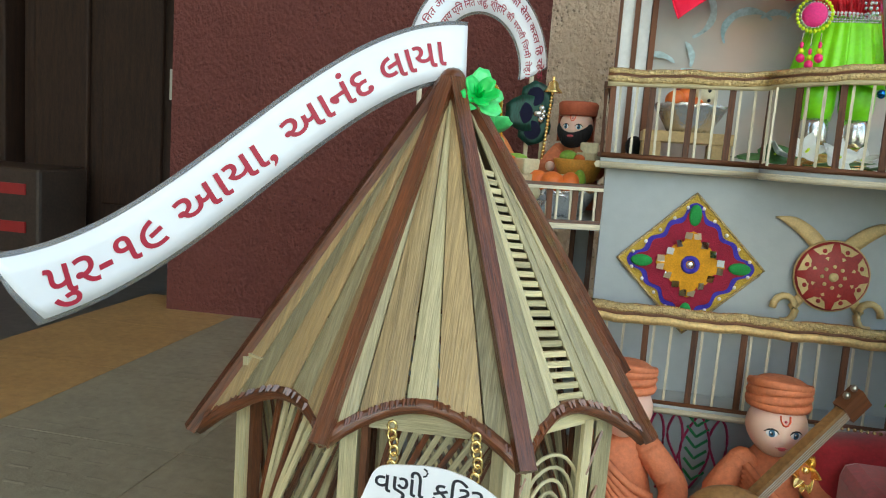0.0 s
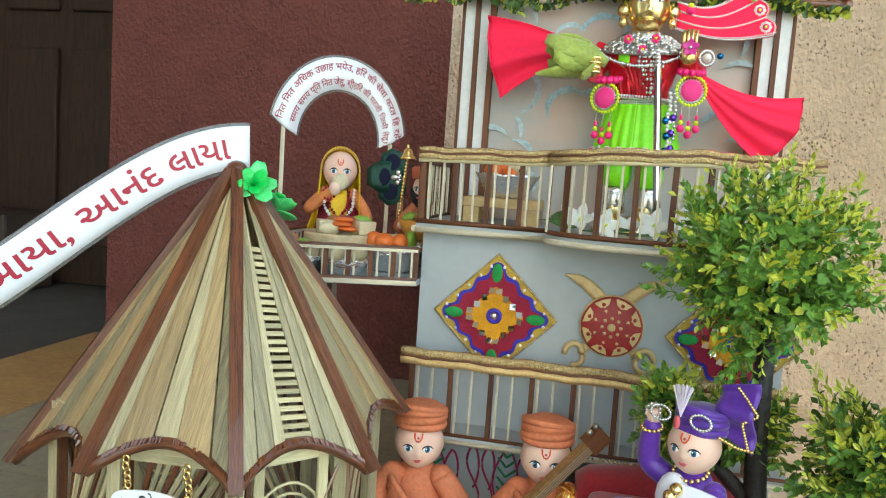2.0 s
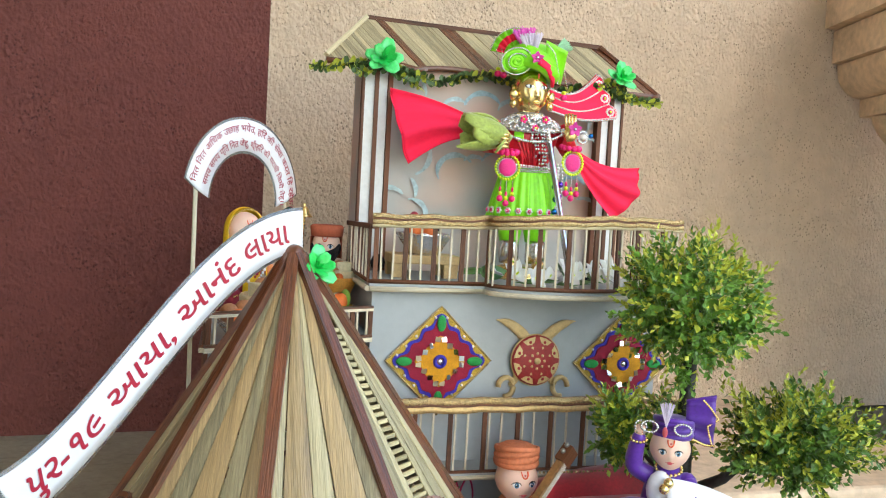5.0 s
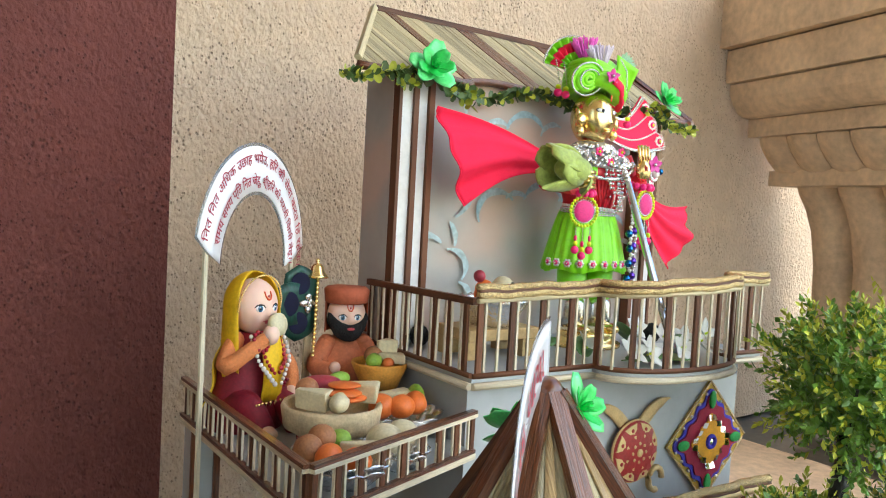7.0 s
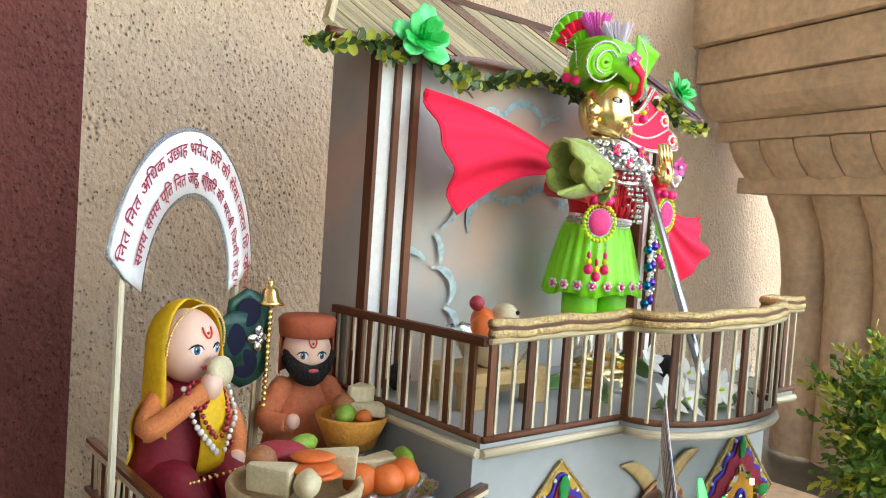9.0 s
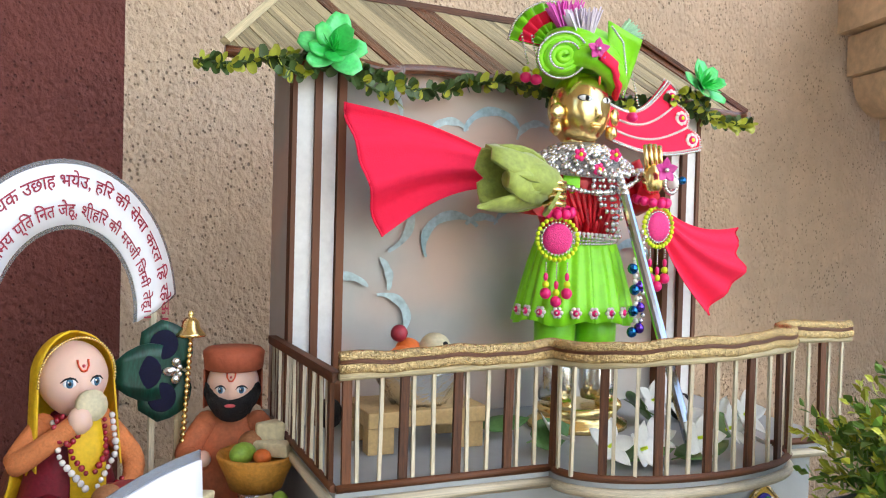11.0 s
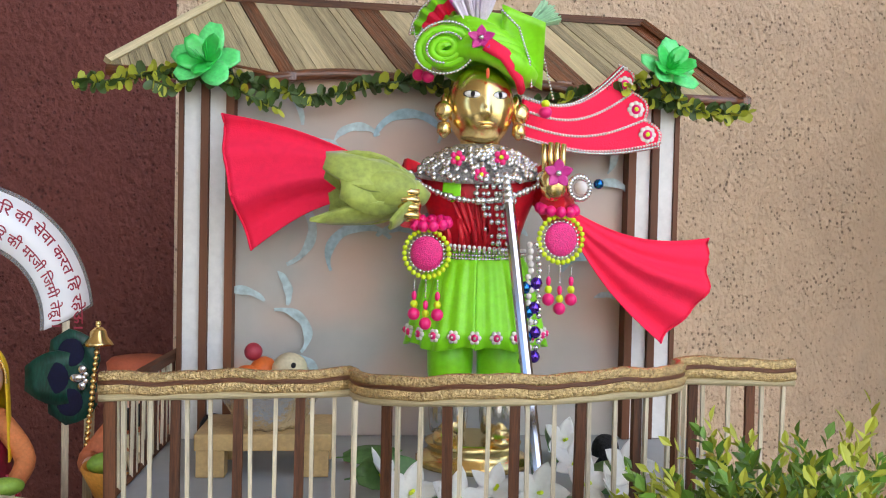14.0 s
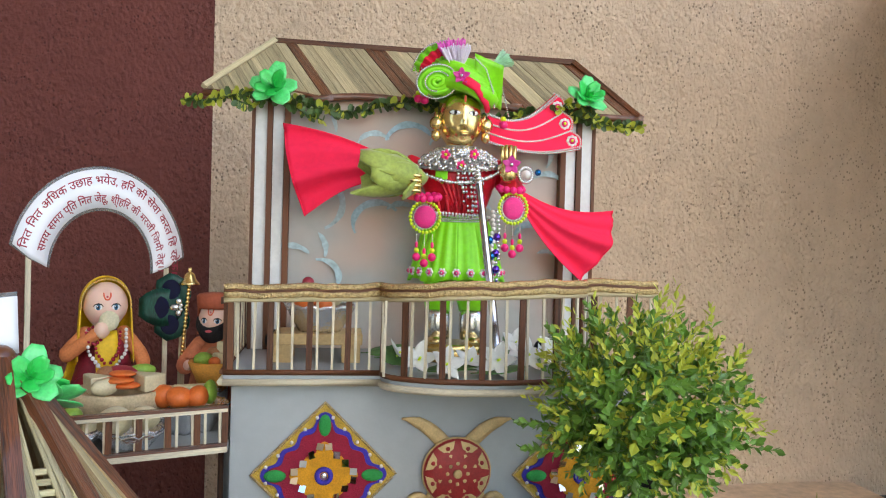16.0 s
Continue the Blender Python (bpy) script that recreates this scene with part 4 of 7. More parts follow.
# ribbon banner from the hut's top
def banner():
    t = thing("banner", (-0.085, 0.515, 0.36), "white laminated ribbon banner with crimson letters", "banner")
    S, n = 0.300, 60
    line, p = [], Vector((-0.079, 0.521, 0))
    for k in range(n + 1):
        s = S * k / n
        a = radians(216 + 33 * k / n)
        line.append((p.copy(), s, a))
        p = p + Vector((math.cos(a), math.sin(a), 0)) * (S / n)
    def mid(u):
        f_ = min(max(u, 0), 1) * n
        i = min(n - 1, int(f_))
        q = line[i][0].lerp(line[i + 1][0], f_ - i)
        s = S * u
        q.z = 0.2955 + 0.0755 * math.cos(math.pi * min(1, max(0, (s + 0.002) / (S + 0.002))) ** 0.94)
        return q
    def at(u, w, out=0.0):
        a, b_ = mid(max(0, u - 0.01)), mid(min(1, u + 0.01))
        d = (b_ - a).normalized()
        h = Vector((d.x, d.y, 0)).normalized()
        nrm = Vector((-h.y, h.x, 0)) * -1
        nrm = nrm if nrm.y < 0 else -nrm
        up = d.cross(nrm)
        up = up if up.z > 0 else -up
        return mid(u) + up * w + nrm * out
    bm = B()
    sheet(bm, lambda u, v: at(u * (0.95 + 0.075 * (v - 0.5) * u ** 8), (v - 0.5) * 0.0355), 60, 4, thick=0.0008)
    ribbon = part("ribbon", bm, M["paper"], t)
    bm = B()
    sheet(bm, lambda u, v: at(-0.008 + (0.968 + 0.075 * (v - 0.5) * u ** 8) * u, (v - 0.5) * 0.041, -0.0006), 60, 2, thick=0.0004)
    part("laminate", bm, M["film_clear"], t, "clear laminate margin")
    L = sum((mid(k / 99) - mid((k - 1) / 99)).length for k in range(1, 100))
    bm = B()
    lettering(bm, "પુર-૧૯ આયા, આનંદ લાયા", 0.026, lambda x, y: at(1 - x / L, y - 0.0085, 0.0011), 0, 0.033, L - 0.052)
    part("lettering", bm, M["crimson"], ribbon, "crimson printed letters")

banner()

# ---- side terrace ----
ter = thing("side_terrace", (-0.065, 0.785, 0.24), "white foam-board side terrace with stick railing", "terrace")
bm = B()
prism(bm, [(-0.162, 0.650), (0.0225, 0.722), (0.0225, 0.925), (-0.162, 0.925)], Matrix.Translation((0, 0, 0.2395)), 0.007)
part("terrace_floor", bm, M["foam"], ter)
for x, y in ((-0.15, 0.67), (-0.15, 0.91), (0.005, 0.91)):
    bm = B()
    bbox(bm, (x - 0.012, y - 0.012, FLOOR), (x + 0.012, y + 0.012, 0.2358))
    leg = part("leg", bm, M["foam"], ter, "white foam-board leg")
    for o in (-0.0105, 0.0105):
        bm = B()
        strip(bm, (x + o, y - 0.0135, FLOOR), (x + o, y - 0.0135, 0.2358), 0.006, 0.0028)
        part("leg_lath", bm, M["brown"], leg, "brown lath on the leg")
trail = tagged(new("terrace_railing"), "low terrace railing of brown and pale sticks", "railing")
F_ = [Vector((-0.162, 0.650, 0)), Vector((0.022, 0.722, 0))]
W_ = [Vector((-0.162, 0.650, 0)), Vector((-0.162, 0.925, 0))]
for line in (F_, W_):
    pickets(line, 0.243, 0.276, parent=trail, step=0.024, start=0.004)
    d = (line[1] - line[0]).normalized()
    for name, z, w, th, m_ in (("top_rail", 0.2775, 0.006, 0.003, "brown"), ("top_underlay", 0.2745, 0.007, 0.003, "ivory"), ("bottom_rail", 0.2435, 0.0055, 0.003, "brown"), ("bottom_underlay", 0.2395, 0.006, 0.005, "ivory")):
        bm = B()
        side = d.cross(Vector((0, 0, 1)))
        o = side * (0.0015 if line is F_ else -0.0015)
        strip(bm, line[0] + Vector((0, 0, z)) + o, line[1] + Vector((0, 0, z)) + o, w, th, side)
        part(name, bm, M[m_], trail, "brown flat stick" if m_ == "brown" else "pale flat stick")
bm = B()
strip(bm, (-0.162, 0.926, 0.2445), (0.02, 0.926, 0.2445), 0.006, 0.003)
part("back_edging", bm, M["brown"], trail, "brown flat stick")

# arched verse banner on a stick
AC = Vector((-0.1245, 0.8605, 0.3925))
AX = Vector((0.144, 0.115, 0)).normalized()
def verse():
    t = thing("verse_arch", (-0.19, 0.80, 0.24), "white arched verse card with maroon letters on sticks", "sign")
    nrm = Vector((AX.y, -AX.x, 0))
    def at(ang, r, out=0.0):
        return AC + AX * (r * 0.955 * math.cos(ang)) + Vector((0, 0, r * 1.10 * math.sin(ang) - 0.002)) + nrm * out
    a0, a1 = radians(171), radians(-8)
    R0, R1 = 0.0575, 0.0935
    def cut(u, v, over=0.0):
        # both ends are cut aslant, longer on the inner edge
        b0, b1 = radians(178 - 12 * v) + over, radians(-5 + 12 * v) - over
        return b0 + (b1 - b0) * u
    bm = B()
    sheet(bm, lambda u, v: at(cut(u, v), R0 + (R1 - R0) * v), 48, 2, thick=0.0008)
    card = part("card", bm, M["paper"], t)
    bm = B()
    sheet(bm, lambda u, v: at(cut(u, v, 0.012), R0 - 0.0028 + (R1 - R0 + 0.0056) * v, -0.0006), 48, 2, thick=0.0004)
    part("laminate", bm, M["film_clear"], t, "clear laminate margin")
    for r, size, text in ((R1 - 0.0135, 0.0110, "िनत िनत अिधक उछाह भयेउ, हिर की सेवा करत िह रहेऊ।"), (R0 + 0.0055, 0.0104, "समय समय प्ित िनत जेहू, श्ीहिर की मरजी िजमी तेहू।।")):
        bm = B()
        L = r * (a0 - a1) * 1.0
        lettering(bm, text, size, lambda x, y: at(a0 - (x / L) * (a0 - a1), r + y, 0.0011), 0, 0.006, L - 0.012)
        part("lettering", bm, M["maroon"], card, "maroon printed verse")
    for s, z0 in ((a0, 0.10), (a1, 0.244)):
        p = at(s, (R0 + R1) / 2, -0.0025)
        bm = B()
        strip(bm, (p.x, p.y, FLOOR if s == a0 else z0), (p.x, p.y, p.z + 0.012), 0.005, 0.002, AX)
        part("stick", bm, M["ivory"], t, "pale bamboo stick")

verse()

def lpart(name, bm, material, parent, label=""):
    """A part whose mesh is in its thing's own frame."""
    ob = part(name, bm, material, None, label)
    ob.parent = parent
    return ob


def posed(name, m, label, category, group=""):
    ob = new(name)
    ob.empty_display_size = 0.02
    ob.matrix_basis = m
    return tagged(ob, label, category, group)


def ring(c, r, n, ax=(1, 0, 0), ay=(0, 0, 1), a0=0.0, a1=2 * math.pi):
    c, ax, ay = Vector(c), Vector(ax), Vector(ay)
    return [c + ax * (r * math.cos(a0 + (a1 - a0) * k / n)) + ay * (r * math.sin(a0 + (a1 - a0) * k / n)) for k in range(n)]


def beads(bm, pts, r, idx=0, jitter=0.0, seg=6):
    for p in pts:
        ball(bm, Vector(p), r * (1 + random.uniform(-jitter, jitter)), idx=idx, u=seg, v=max(4, seg - 2))


def bead_parts(parent, pts, r, material, label, seg=8, inner=True):
    """Beads that can be told apart: each a part of its own on one mesh."""
    bm = B()
    ball(bm, (0, 0, 0), r, u=seg, v=max(4, seg - 2))
    me = bpy.data.meshes.new("bead")
    bm.to_mesh(me)
    bm.free()
    me.materials.append(material)
    for p in pts:
        ob = new("bead", me)
        ob.parent = parent
        if not inner:
            ob.matrix_parent_inverse = parent.matrix_basis.inverted()
        ob.location = p
        ob["label"] = label


def even(pts, step):
    """Even steps along a bent line."""
    pts = [Vector(p) for p in pts]
    return [p for p, d in along(pts, step, 0.0)]


def arc3(a, b, sag, n=12, d=(0, 0, -1)):
    a, b, d = Vector(a), Vector(b), Vector(d)
    return [a.lerp(b, k / n) + d * (sag * math.sin(math.pi * k / n)) for k in range(n + 1)]


def petal(bm, c, out, up, length, width, idx=0, cup=0.25, thick=0.0006, blunt=False):
    """One cupped petal or leaf from c, growing along out."""
    c, out, up = Vector(c), Vector(out).normalized(), Vector(up)
    side = out.cross(up).normalized()
    up = side.cross(out)
    def fn(u, v):
        w = width * math.sin(math.pi * (0.06 + 0.94 * u) ** 0.8) ** 0.8 if u < 1 else 0
        if blunt:
            w = width * math.sin(math.pi * (0.07 + 0.83 * u ** 0.9)) ** 0.7
        s = (v - 0.5) * w
        return c + out * (length * u) + side * s + up * (cup * length * (u * u * 0.6) + abs(s) * cup)
    sheet(bm, fn, 6, 4, idx, thick)


def star_flower(name, m, r, petals, material, core, label, width=0.62, cup=0.3, group=""):
    t = posed(name, m, label, "flower", group)
    for k in range(petals):
        a = 2 * math.pi * k / petals
        bm = B()
        petal(bm, (0, 0, 0), (math.cos(a), math.sin(a), 0.15), (0, 0, 1), r, r * width, cup=cup)
        lpart("petal", bm, material, t)
    bm = B()
    ball(bm, (0, 0, 0.001), r * 0.14, (1, 1, 1.2), u=8, v=6)
    lpart("centre", bm, core, t)
    return t


def limb(bm, pts, r, seg=10, idx=0, steps=6):
    """A rounded limb through a few joints."""
    pts = [Vector(q) for q in pts]
    line, radii = [], []
    for k in range(len(pts) - 1):
        a, b_, c_, d = pts[max(0, k - 1)], pts[k], pts[k + 1], pts[min(len(pts) - 1, k + 2)]
        for j in range(steps):
            u = j / steps
            line.append(((b_ * 2) + (c_ - a) * u + (a * 2 - b_ * 5 + c_ * 4 - d) * u ** 2 + (b_ * 3 - a - c_ * 3 + d) * u ** 3) * 0.5)
            radii.append(r[k] + (r[k + 1] - r[k]) * u)
    tube(bm, line + [pts[-1]], radii + [r[-1]], seg, idx)
    ball(bm, pts[0], r[0], idx=idx, u=seg, v=6)
    ball(bm, pts[-1], r[-1], idx=idx, u=seg, v=6)

def head_mesh(bm, c, r, sc, idx=0, nose=0.10, chin=0.2):
    """A head looking along -y: jaw drawn in, nose, lips, chin, cheeks and eye hollows raised from one skin."""
    c = Vector(c)
    q = bmesh.ops.create_uvsphere(bm, u_segments=56, v_segments=36, radius=1.0)
    for v in q["verts"]:
        x, y, z = v.co
        jaw, front = max(0.0, -z), max(0.0, -y)
        g = lambda cx, cz, sx, sz: front * math.exp(-((x - cx) / sx) ** 2 - ((z - cz) / sz) ** 2)
        y -= nose * (g(0, -0.20, 0.11, 0.09) + 0.5 * g(0, -0.02, 0.08, 0.18)) + 0.045 * g(0, -0.50, 0.20, 0.08) + 0.06 * g(0, -0.80, 0.20, 0.14)
        y += 0.035 * (g(0.37, 0.02, 0.20, 0.13) + g(-0.37, 0.02, 0.20, 0.13)) - 0.04 * (g(0.45, -0.36, 0.22, 0.2) + g(-0.45, -0.36, 0.22, 0.2))
        x *= 1 - chin * jaw ** 1.4
        v.co = c + Vector((x * sc[0], y * sc[1], z * sc[2])) * r
    for fa in {fa for v in q["verts"] for fa in v.link_faces}:
        fa.material_index, fa.smooth = idx, True

# ---- the brass statue ----
SM = pose(0.241, 0.826, 0.3065, 0, 0, -8) @ Matrix.Diagonal((1, 1, 1.02, 1))
def statue():
    bm = B()
    G_, N_, R_, EW, IR, LP, SV, TK = range(8)
    mats = [M["goldmetal"], M["neon"], M["redcloth"], M["eyewhite_glint"], M["hair"], M["lip"], M["silver"], M["tilak"]]
    revolve(bm, [(0.040, 0), (0.040, 0.004), (0.034, 0.006), (0.031, 0.011), (0.034, 0.015), (0.029, 0.017)], (0, -0.012, 0), 24, G_, 1.0, 0.85)
    for s in (-1, 1):
        ball(bm, (0.019 * s, -0.026, 0.020), 0.011, (0.8, 1.5, 0.55), G_)
        revolve(bm, [(0.0125, 0.02), (0.014, 0.03), (0.0135, 0.045), (0.012, 0.05)], (0.018 * s, -0.008, 0), 12, SV)
        revolve(bm, [(0.0135, 0.048), (0.016, 0.06), (0.017, 0.10)], (0.0175 * s, -0.004, 0), 14, N_)
    # pleated skirt
    def skirt(u, v):
        a = 2 * math.pi * u
        r = 0.030 + 0.0195 * v ** 0.8
        pl = 1 + (0.05 + 0.02 * v) * (2 * abs((u * 24) % 1 - 0.5) - 0.5)
        return (r * pl * math.sin(a), -r * pl * 0.74 * math.cos(a), 0.146 - 0.066 * v + 0.002 * math.sin(u * 40) * v)
    sheet(bm, skirt, 144, 6, N_, 0.0008)
    # torso, shoulders, sash
    revolve(bm, [(0.030, 0.138), (0.030, 0.155), (0.036, 0.172), (0.043, 0.186), (0.037, 0.198), (0.018, 0.208)], (0, 0, 0), 20, R_, 1.0, 0.66)
    def chest(u, v):
        a, z = -0.56 + 0.30 * u, 0.180 + 0.014 * v - 0.003 * u + 0.0015 * math.sin(u * 9)
        r = 0.0315 + 0.0135 * math.sin(math.pi * min(1.0, max(0.0, (z - 0.145) / 0.075))) ** 1.3
        return (r * math.sin(a), -0.69 * r * math.cos(a), z)
    sheet(bm, chest, 16, 6, N_, 0.001)
    for k in range(7):
        x = -0.026 + 0.008 * k
        tube(bm, [(x, -0.0205 + 9 * x * x, 0.143), (x * 1.1, -0.0245 + 9 * x * x, 0.155), (x * 1.2, -0.0235 + 9 * x * x, 0.166)], 0.0022, 5, R_)
    # folds of the red cloth drawn towards the right hip, beaded hem at the waist
    for k in range(6):
        t0 = -0.60 + 0.17 * k
        fold = []
        for q in range(6):
            a, z = t0 + (0.20 - t0) * 0.55 * q / 5, 0.188 - 0.036 * q / 5
            r = 0.0405 - 0.008 * q / 5
            fold.append((r * math.sin(a), -0.67 * r * math.cos(a), z))
        tube(bm, fold, [0.0008, 0.0014, 0.0017, 0.0016, 0.0014, 0.0010], 6, R_)
    for row in range(2):
        for k in range(30):
            a = -1.5 + 3.0 * k / 29
            ball(bm, (0.0335 * math.sin(a), -0.0262 * math.cos(a), 0.1445 + 0.0026 * row - 0.002 * math.sin(a)), 0.0015, (1, 1, 1), EW if row else SV, 6, 5)
    # gold neck, head, face
    n0 = len(bm.verts)
    rod(bm, (0, 0.002, 0.200), (0, 0.002, 0.236), 0.014, 0.013, 14, G_)
    head_mesh(bm, (0, 0.0, 0.2465), 0.0235, (0.90, 0.92, 1.02), G_, 0.17, 0.16)
    for s in (-1, 1):
        out = Euler((0.0, -0.12 * s, 0.42 * s))
        ball(bm, (0.0085 * s, -0.0182, 0.2515), 0.0047, (1.22, 0.34, 0.52), IR, 16, 8, out)
        ball(bm, (0.0085 * s, -0.0186, 0.2515), 0.0044, (1.18, 0.34, 0.46), EW, 16, 8, out)
        ball(bm, (0.0084 * s, -0.0196, 0.2516), 0.0019, (1, 0.4, 1), SV, 12, 6, out)
        ball(bm, (0.0084 * s, -0.0200, 0.2516), 0.0015, (1, 0.4, 1), IR, 12, 6, out)
        ball(bm, (0.0225 * s, 0.0, 0.246), 0.006, (0.5, 0.8, 1.4), G_, 8, 8)
        revolve(bm, [(0.0015, 0), (0.0055, 0.002), (0.0055, 0.0035), (0.002, 0.005)], (0.0235 * s, -0.006, 0.2435), 12, G_, rot=Euler((radians(90), 0, 0.4 * s)))
        revolve(bm, [(0.001, 0), (0.0045, 0.003), (0.004, 0.008), (0.001, 0.009)], (0.0235 * s, -0.006, 0.229), 12, G_)
    for zz, w in ((0.2362, 0.0052), (0.2346, 0.0042)):
        ball(bm, (0, -0.0200, zz), 1.0, (w, 0.0016, 0.0009), G_, 14, 6)
    ball(bm, (0.0, -0.0218, 0.2625), 0.002, (0.6, 0.4, 1.5), TK, 8, 6)
    bm.verts.ensure_lookup_table()
    for v in bm.verts[n0:]:
        v.co = Matrix.Rotation(radians(11), 3, "Z") @ Vector((v.co.x * 1.13, v.co.y * 1.15, 0.262 + (v.co.z - 0.262) * 1.24))
    # arms: sleeves and gold palms
    for pts, hand in (([(-0.040, 0.0, 0.200), (-0.055, -0.006, 0.172), (-0.046, -0.04, 0.168)], (-0.045, -0.052, 0.175)), ([(0.040, 0.0, 0.200), (0.057, -0.004, 0.172), (0.05, -0.024, 0.178)], (0.050, -0.030, 0.190))):
        tube(bm, pts, [0.015, 0.0125, 0.009], 10, R_)
        ball(bm, hand, 0.0095, (0.95, 0.75, 1.25), G_, 12, 8)
        for q in range(4):
            o = Vector(hand)
            if hand[0] < 0:
                tube(bm, [o + Vector((-0.006, -0.004, 0.007 - 0.0048 * q)), o + Vector((-0.002, -0.010, 0.0072 - 0.0048 * q)), o + Vector((0.008, -0.008, 0.0066 - 0.0048 * q))], 0.0024, 6, G_)
            else:
                tube(bm, [o + Vector((-0.006 + 0.004 * q, -0.001, 0.008)), o + Vector((-0.0065 + 0.0042 * q, 0.001, 0.020)), o + Vector((-0.006 + 0.0042 * q, 0.003, 0.0275 - 0.001 * abs(q - 1.5)))], 0.0020, 6, G_)
    ob = part("statue", bm, mats)
    ob.matrix_basis = SM
    tagged(ob, "polished brass statue dressed in neon green and red satin", "statue")

statue()

def at_statue(x, y, z, rx=0, ry=0, rz=0):
    return SM @ pose(x, y, z, rx, ry, rz)

def turban():
    t = posed("turban", at_statue(0, 0, 0.0035) @ Matrix.Diagonal((1.14, 1.12, 1.0, 1)), "neon green wrapped turban with beads, tufts and rosette", "turban")
    for k in range(7):
        bm = B()
        a = k / 6
        c = Vector((0.004 - 0.004 * a, 0.006, 0.268 + 0.022 * a))
        pts = [c + Vector((0.0235 * (1 - 0.22 * a * a) * math.cos(u), 0.024 * (1 - 0.2 * a) * math.sin(u), -0.005 * math.cos(u) + 0.007 * max(0.0, -math.sin(u)) ** 2 * (1 - a) + 0.002 * math.sin(2 * u + k))) for u in [i * 2 * math.pi / 28 for i in range(28)]]
        tube(bm, pts, 0.0085 - 0.002 * a, 8, closed=True)
        lpart("wrap_coil", bm, M["neon"], t)
    bm = B()
    ball(bm, (0.003, 0.007, 0.288), 0.025, (1.05, 0.95, 0.75), u=20, v=12)
    lpart("cap", bm, M["neon"], t)
    bm = B()
    tube(bm, [(0.003, -0.0265, 0.2775), (0.014, -0.0235, 0.271), (0.023, -0.013, 0.258), (0.025, -0.004, 0.252)], 0.0050, 8, flat=0.5)
    lpart("band", bm, M["coral"], t, "coral satin band")
    bm = B()
    sheet(bm, lambda u, v: (0.012 + 0.026 * v, -0.017 + 0.026 * u * v, 0.306 - 0.012 * v - 0.040 * u), 8, 6, 0, 0.0012)
    lpart("side_flap", bm, M["neon"], t, "lime satin side flap")
    # rosette: rolled cloth disc
    bm = B()
    o = Vector((-0.022, -0.016, 0.277))
    q = Euler((radians(12), radians(-22), 0)).to_matrix()
    spiral = [o + q @ Vector((r * math.cos(a), -0.004 * (1 - r / 0.016), r * 0.85 * math.sin(a))) for a, r in [(k * 0.42, 0.0018 + 0.0147 * k / 54) for k in range(55)]]
    tube(bm, spiral, 0.0028, 6, up=(0, 1, 0))
    ball(bm, o + Vector((0.002, 0.007, 0)), 0.016, (1, 0.5, 0.9))
    lpart("rosette", bm, M["neon"], t, "rolled lime cloth rosette")
    bm = B()
    beads(bm, even([o + q @ Vector((0.0185 * math.cos(a), -0.003, 0.0165 * math.sin(a))) for a in [k * 0.2 for k in range(33)]], 0.0021), 0.0012, 0)
    lpart("bead_trim", bm, M["silver"], t, "silver bead trimming")
    bm = B()
    beads(bm, even([o + q @ Vector((0.011 * math.cos(a), -0.006, 0.0095 * math.sin(a))) for a in [0.2 + k * 0.2 for k in range(22)]], 0.002), 0.0011, 0)
    lpart("bead_trim", bm, M["silver"], t, "silver bead trimming")
    bm = B()
    beads(bm, even([(0.012, -0.0225, 0.30), (0.022, -0.0195, 0.29), (0.029, -0.012, 0.27), (0.031, -0.004, 0.254)], 0.0021), 0.0011, 0)
    lpart("bead_trim", bm, M["silver"], t, "silver bead trimming")
    # pleated fan at the side and top
    for r0, mt, yy in ((0.034, "neon", 0.004), (0.028, "coral", 0.001), (0.019, "neon", -0.002)):
        bm = B()
        c = Vector((-0.012, 0.016 + yy, 0.290))
        sheet(bm, lambda u, v: c + Vector((-r0 * v * math.cos(0.15 + 2.0 * u), 0.003 * math.sin(u * 44) * v, r0 * 1.1 * v * math.sin(0.15 + 2.0 * u))), 56, 3, 0, 0.0006)
        lpart("pleated_fan", bm, M[mt], t, "pleated satin fan fold")
    bm = B()
    beads(bm, even([Vector((-0.012 - 0.035 * math.cos(0.15 + 2.0 * k / 20), 0.020, 0.290 + 0.0385 * math.sin(0.15 + 2.0 * k / 20))) for k in range(21)], 0.0022), 0.0012)
    lpart("fan_edging", bm, M["silver"], t, "silver bead edging")
    for mt, o, tilt, L in (("tuftpink", (-0.006, 0.008, 0.292), -0.12, 0.036), ("tuftwhite", (-0.002, -0.012, 0.281), -0.10, 0.036), ("neonpale", (0.026, 0.004, 0.296), 0.95, 0.024)):
        bm = B()
        random.seed(5)
        for k in range(90):
            a, s = random.uniform(-0.42, 0.42), random.uniform(-0.35, 0.35)
            d = Vector((math.sin(tilt + a), s * 0.6, math.cos(tilt + a))).normalized()
            rod(bm, o, Vector(o) + d * L * random.uniform(0.85, 1.0), 0.0005, 0.0007, 3)
        lpart("tuft", bm, M[mt], t, "fanned bristle tuft")
    bm = B()
    for k in range(5):
        a = 2 * math.pi * k / 5 + 0.3
        petal(bm, (0.0, -0.0265, 0.281), (math.cos(a), -0.15, math.sin(a)), (0, -1, 0), 0.0085, 0.0062, cup=0.15)
    ball(bm, (0.0, -0.0285, 0.281), 0.0018, idx=1)
    lpart("flower_brooch", bm, [M["magenta"], M["silver"]], t, "magenta flower brooch")
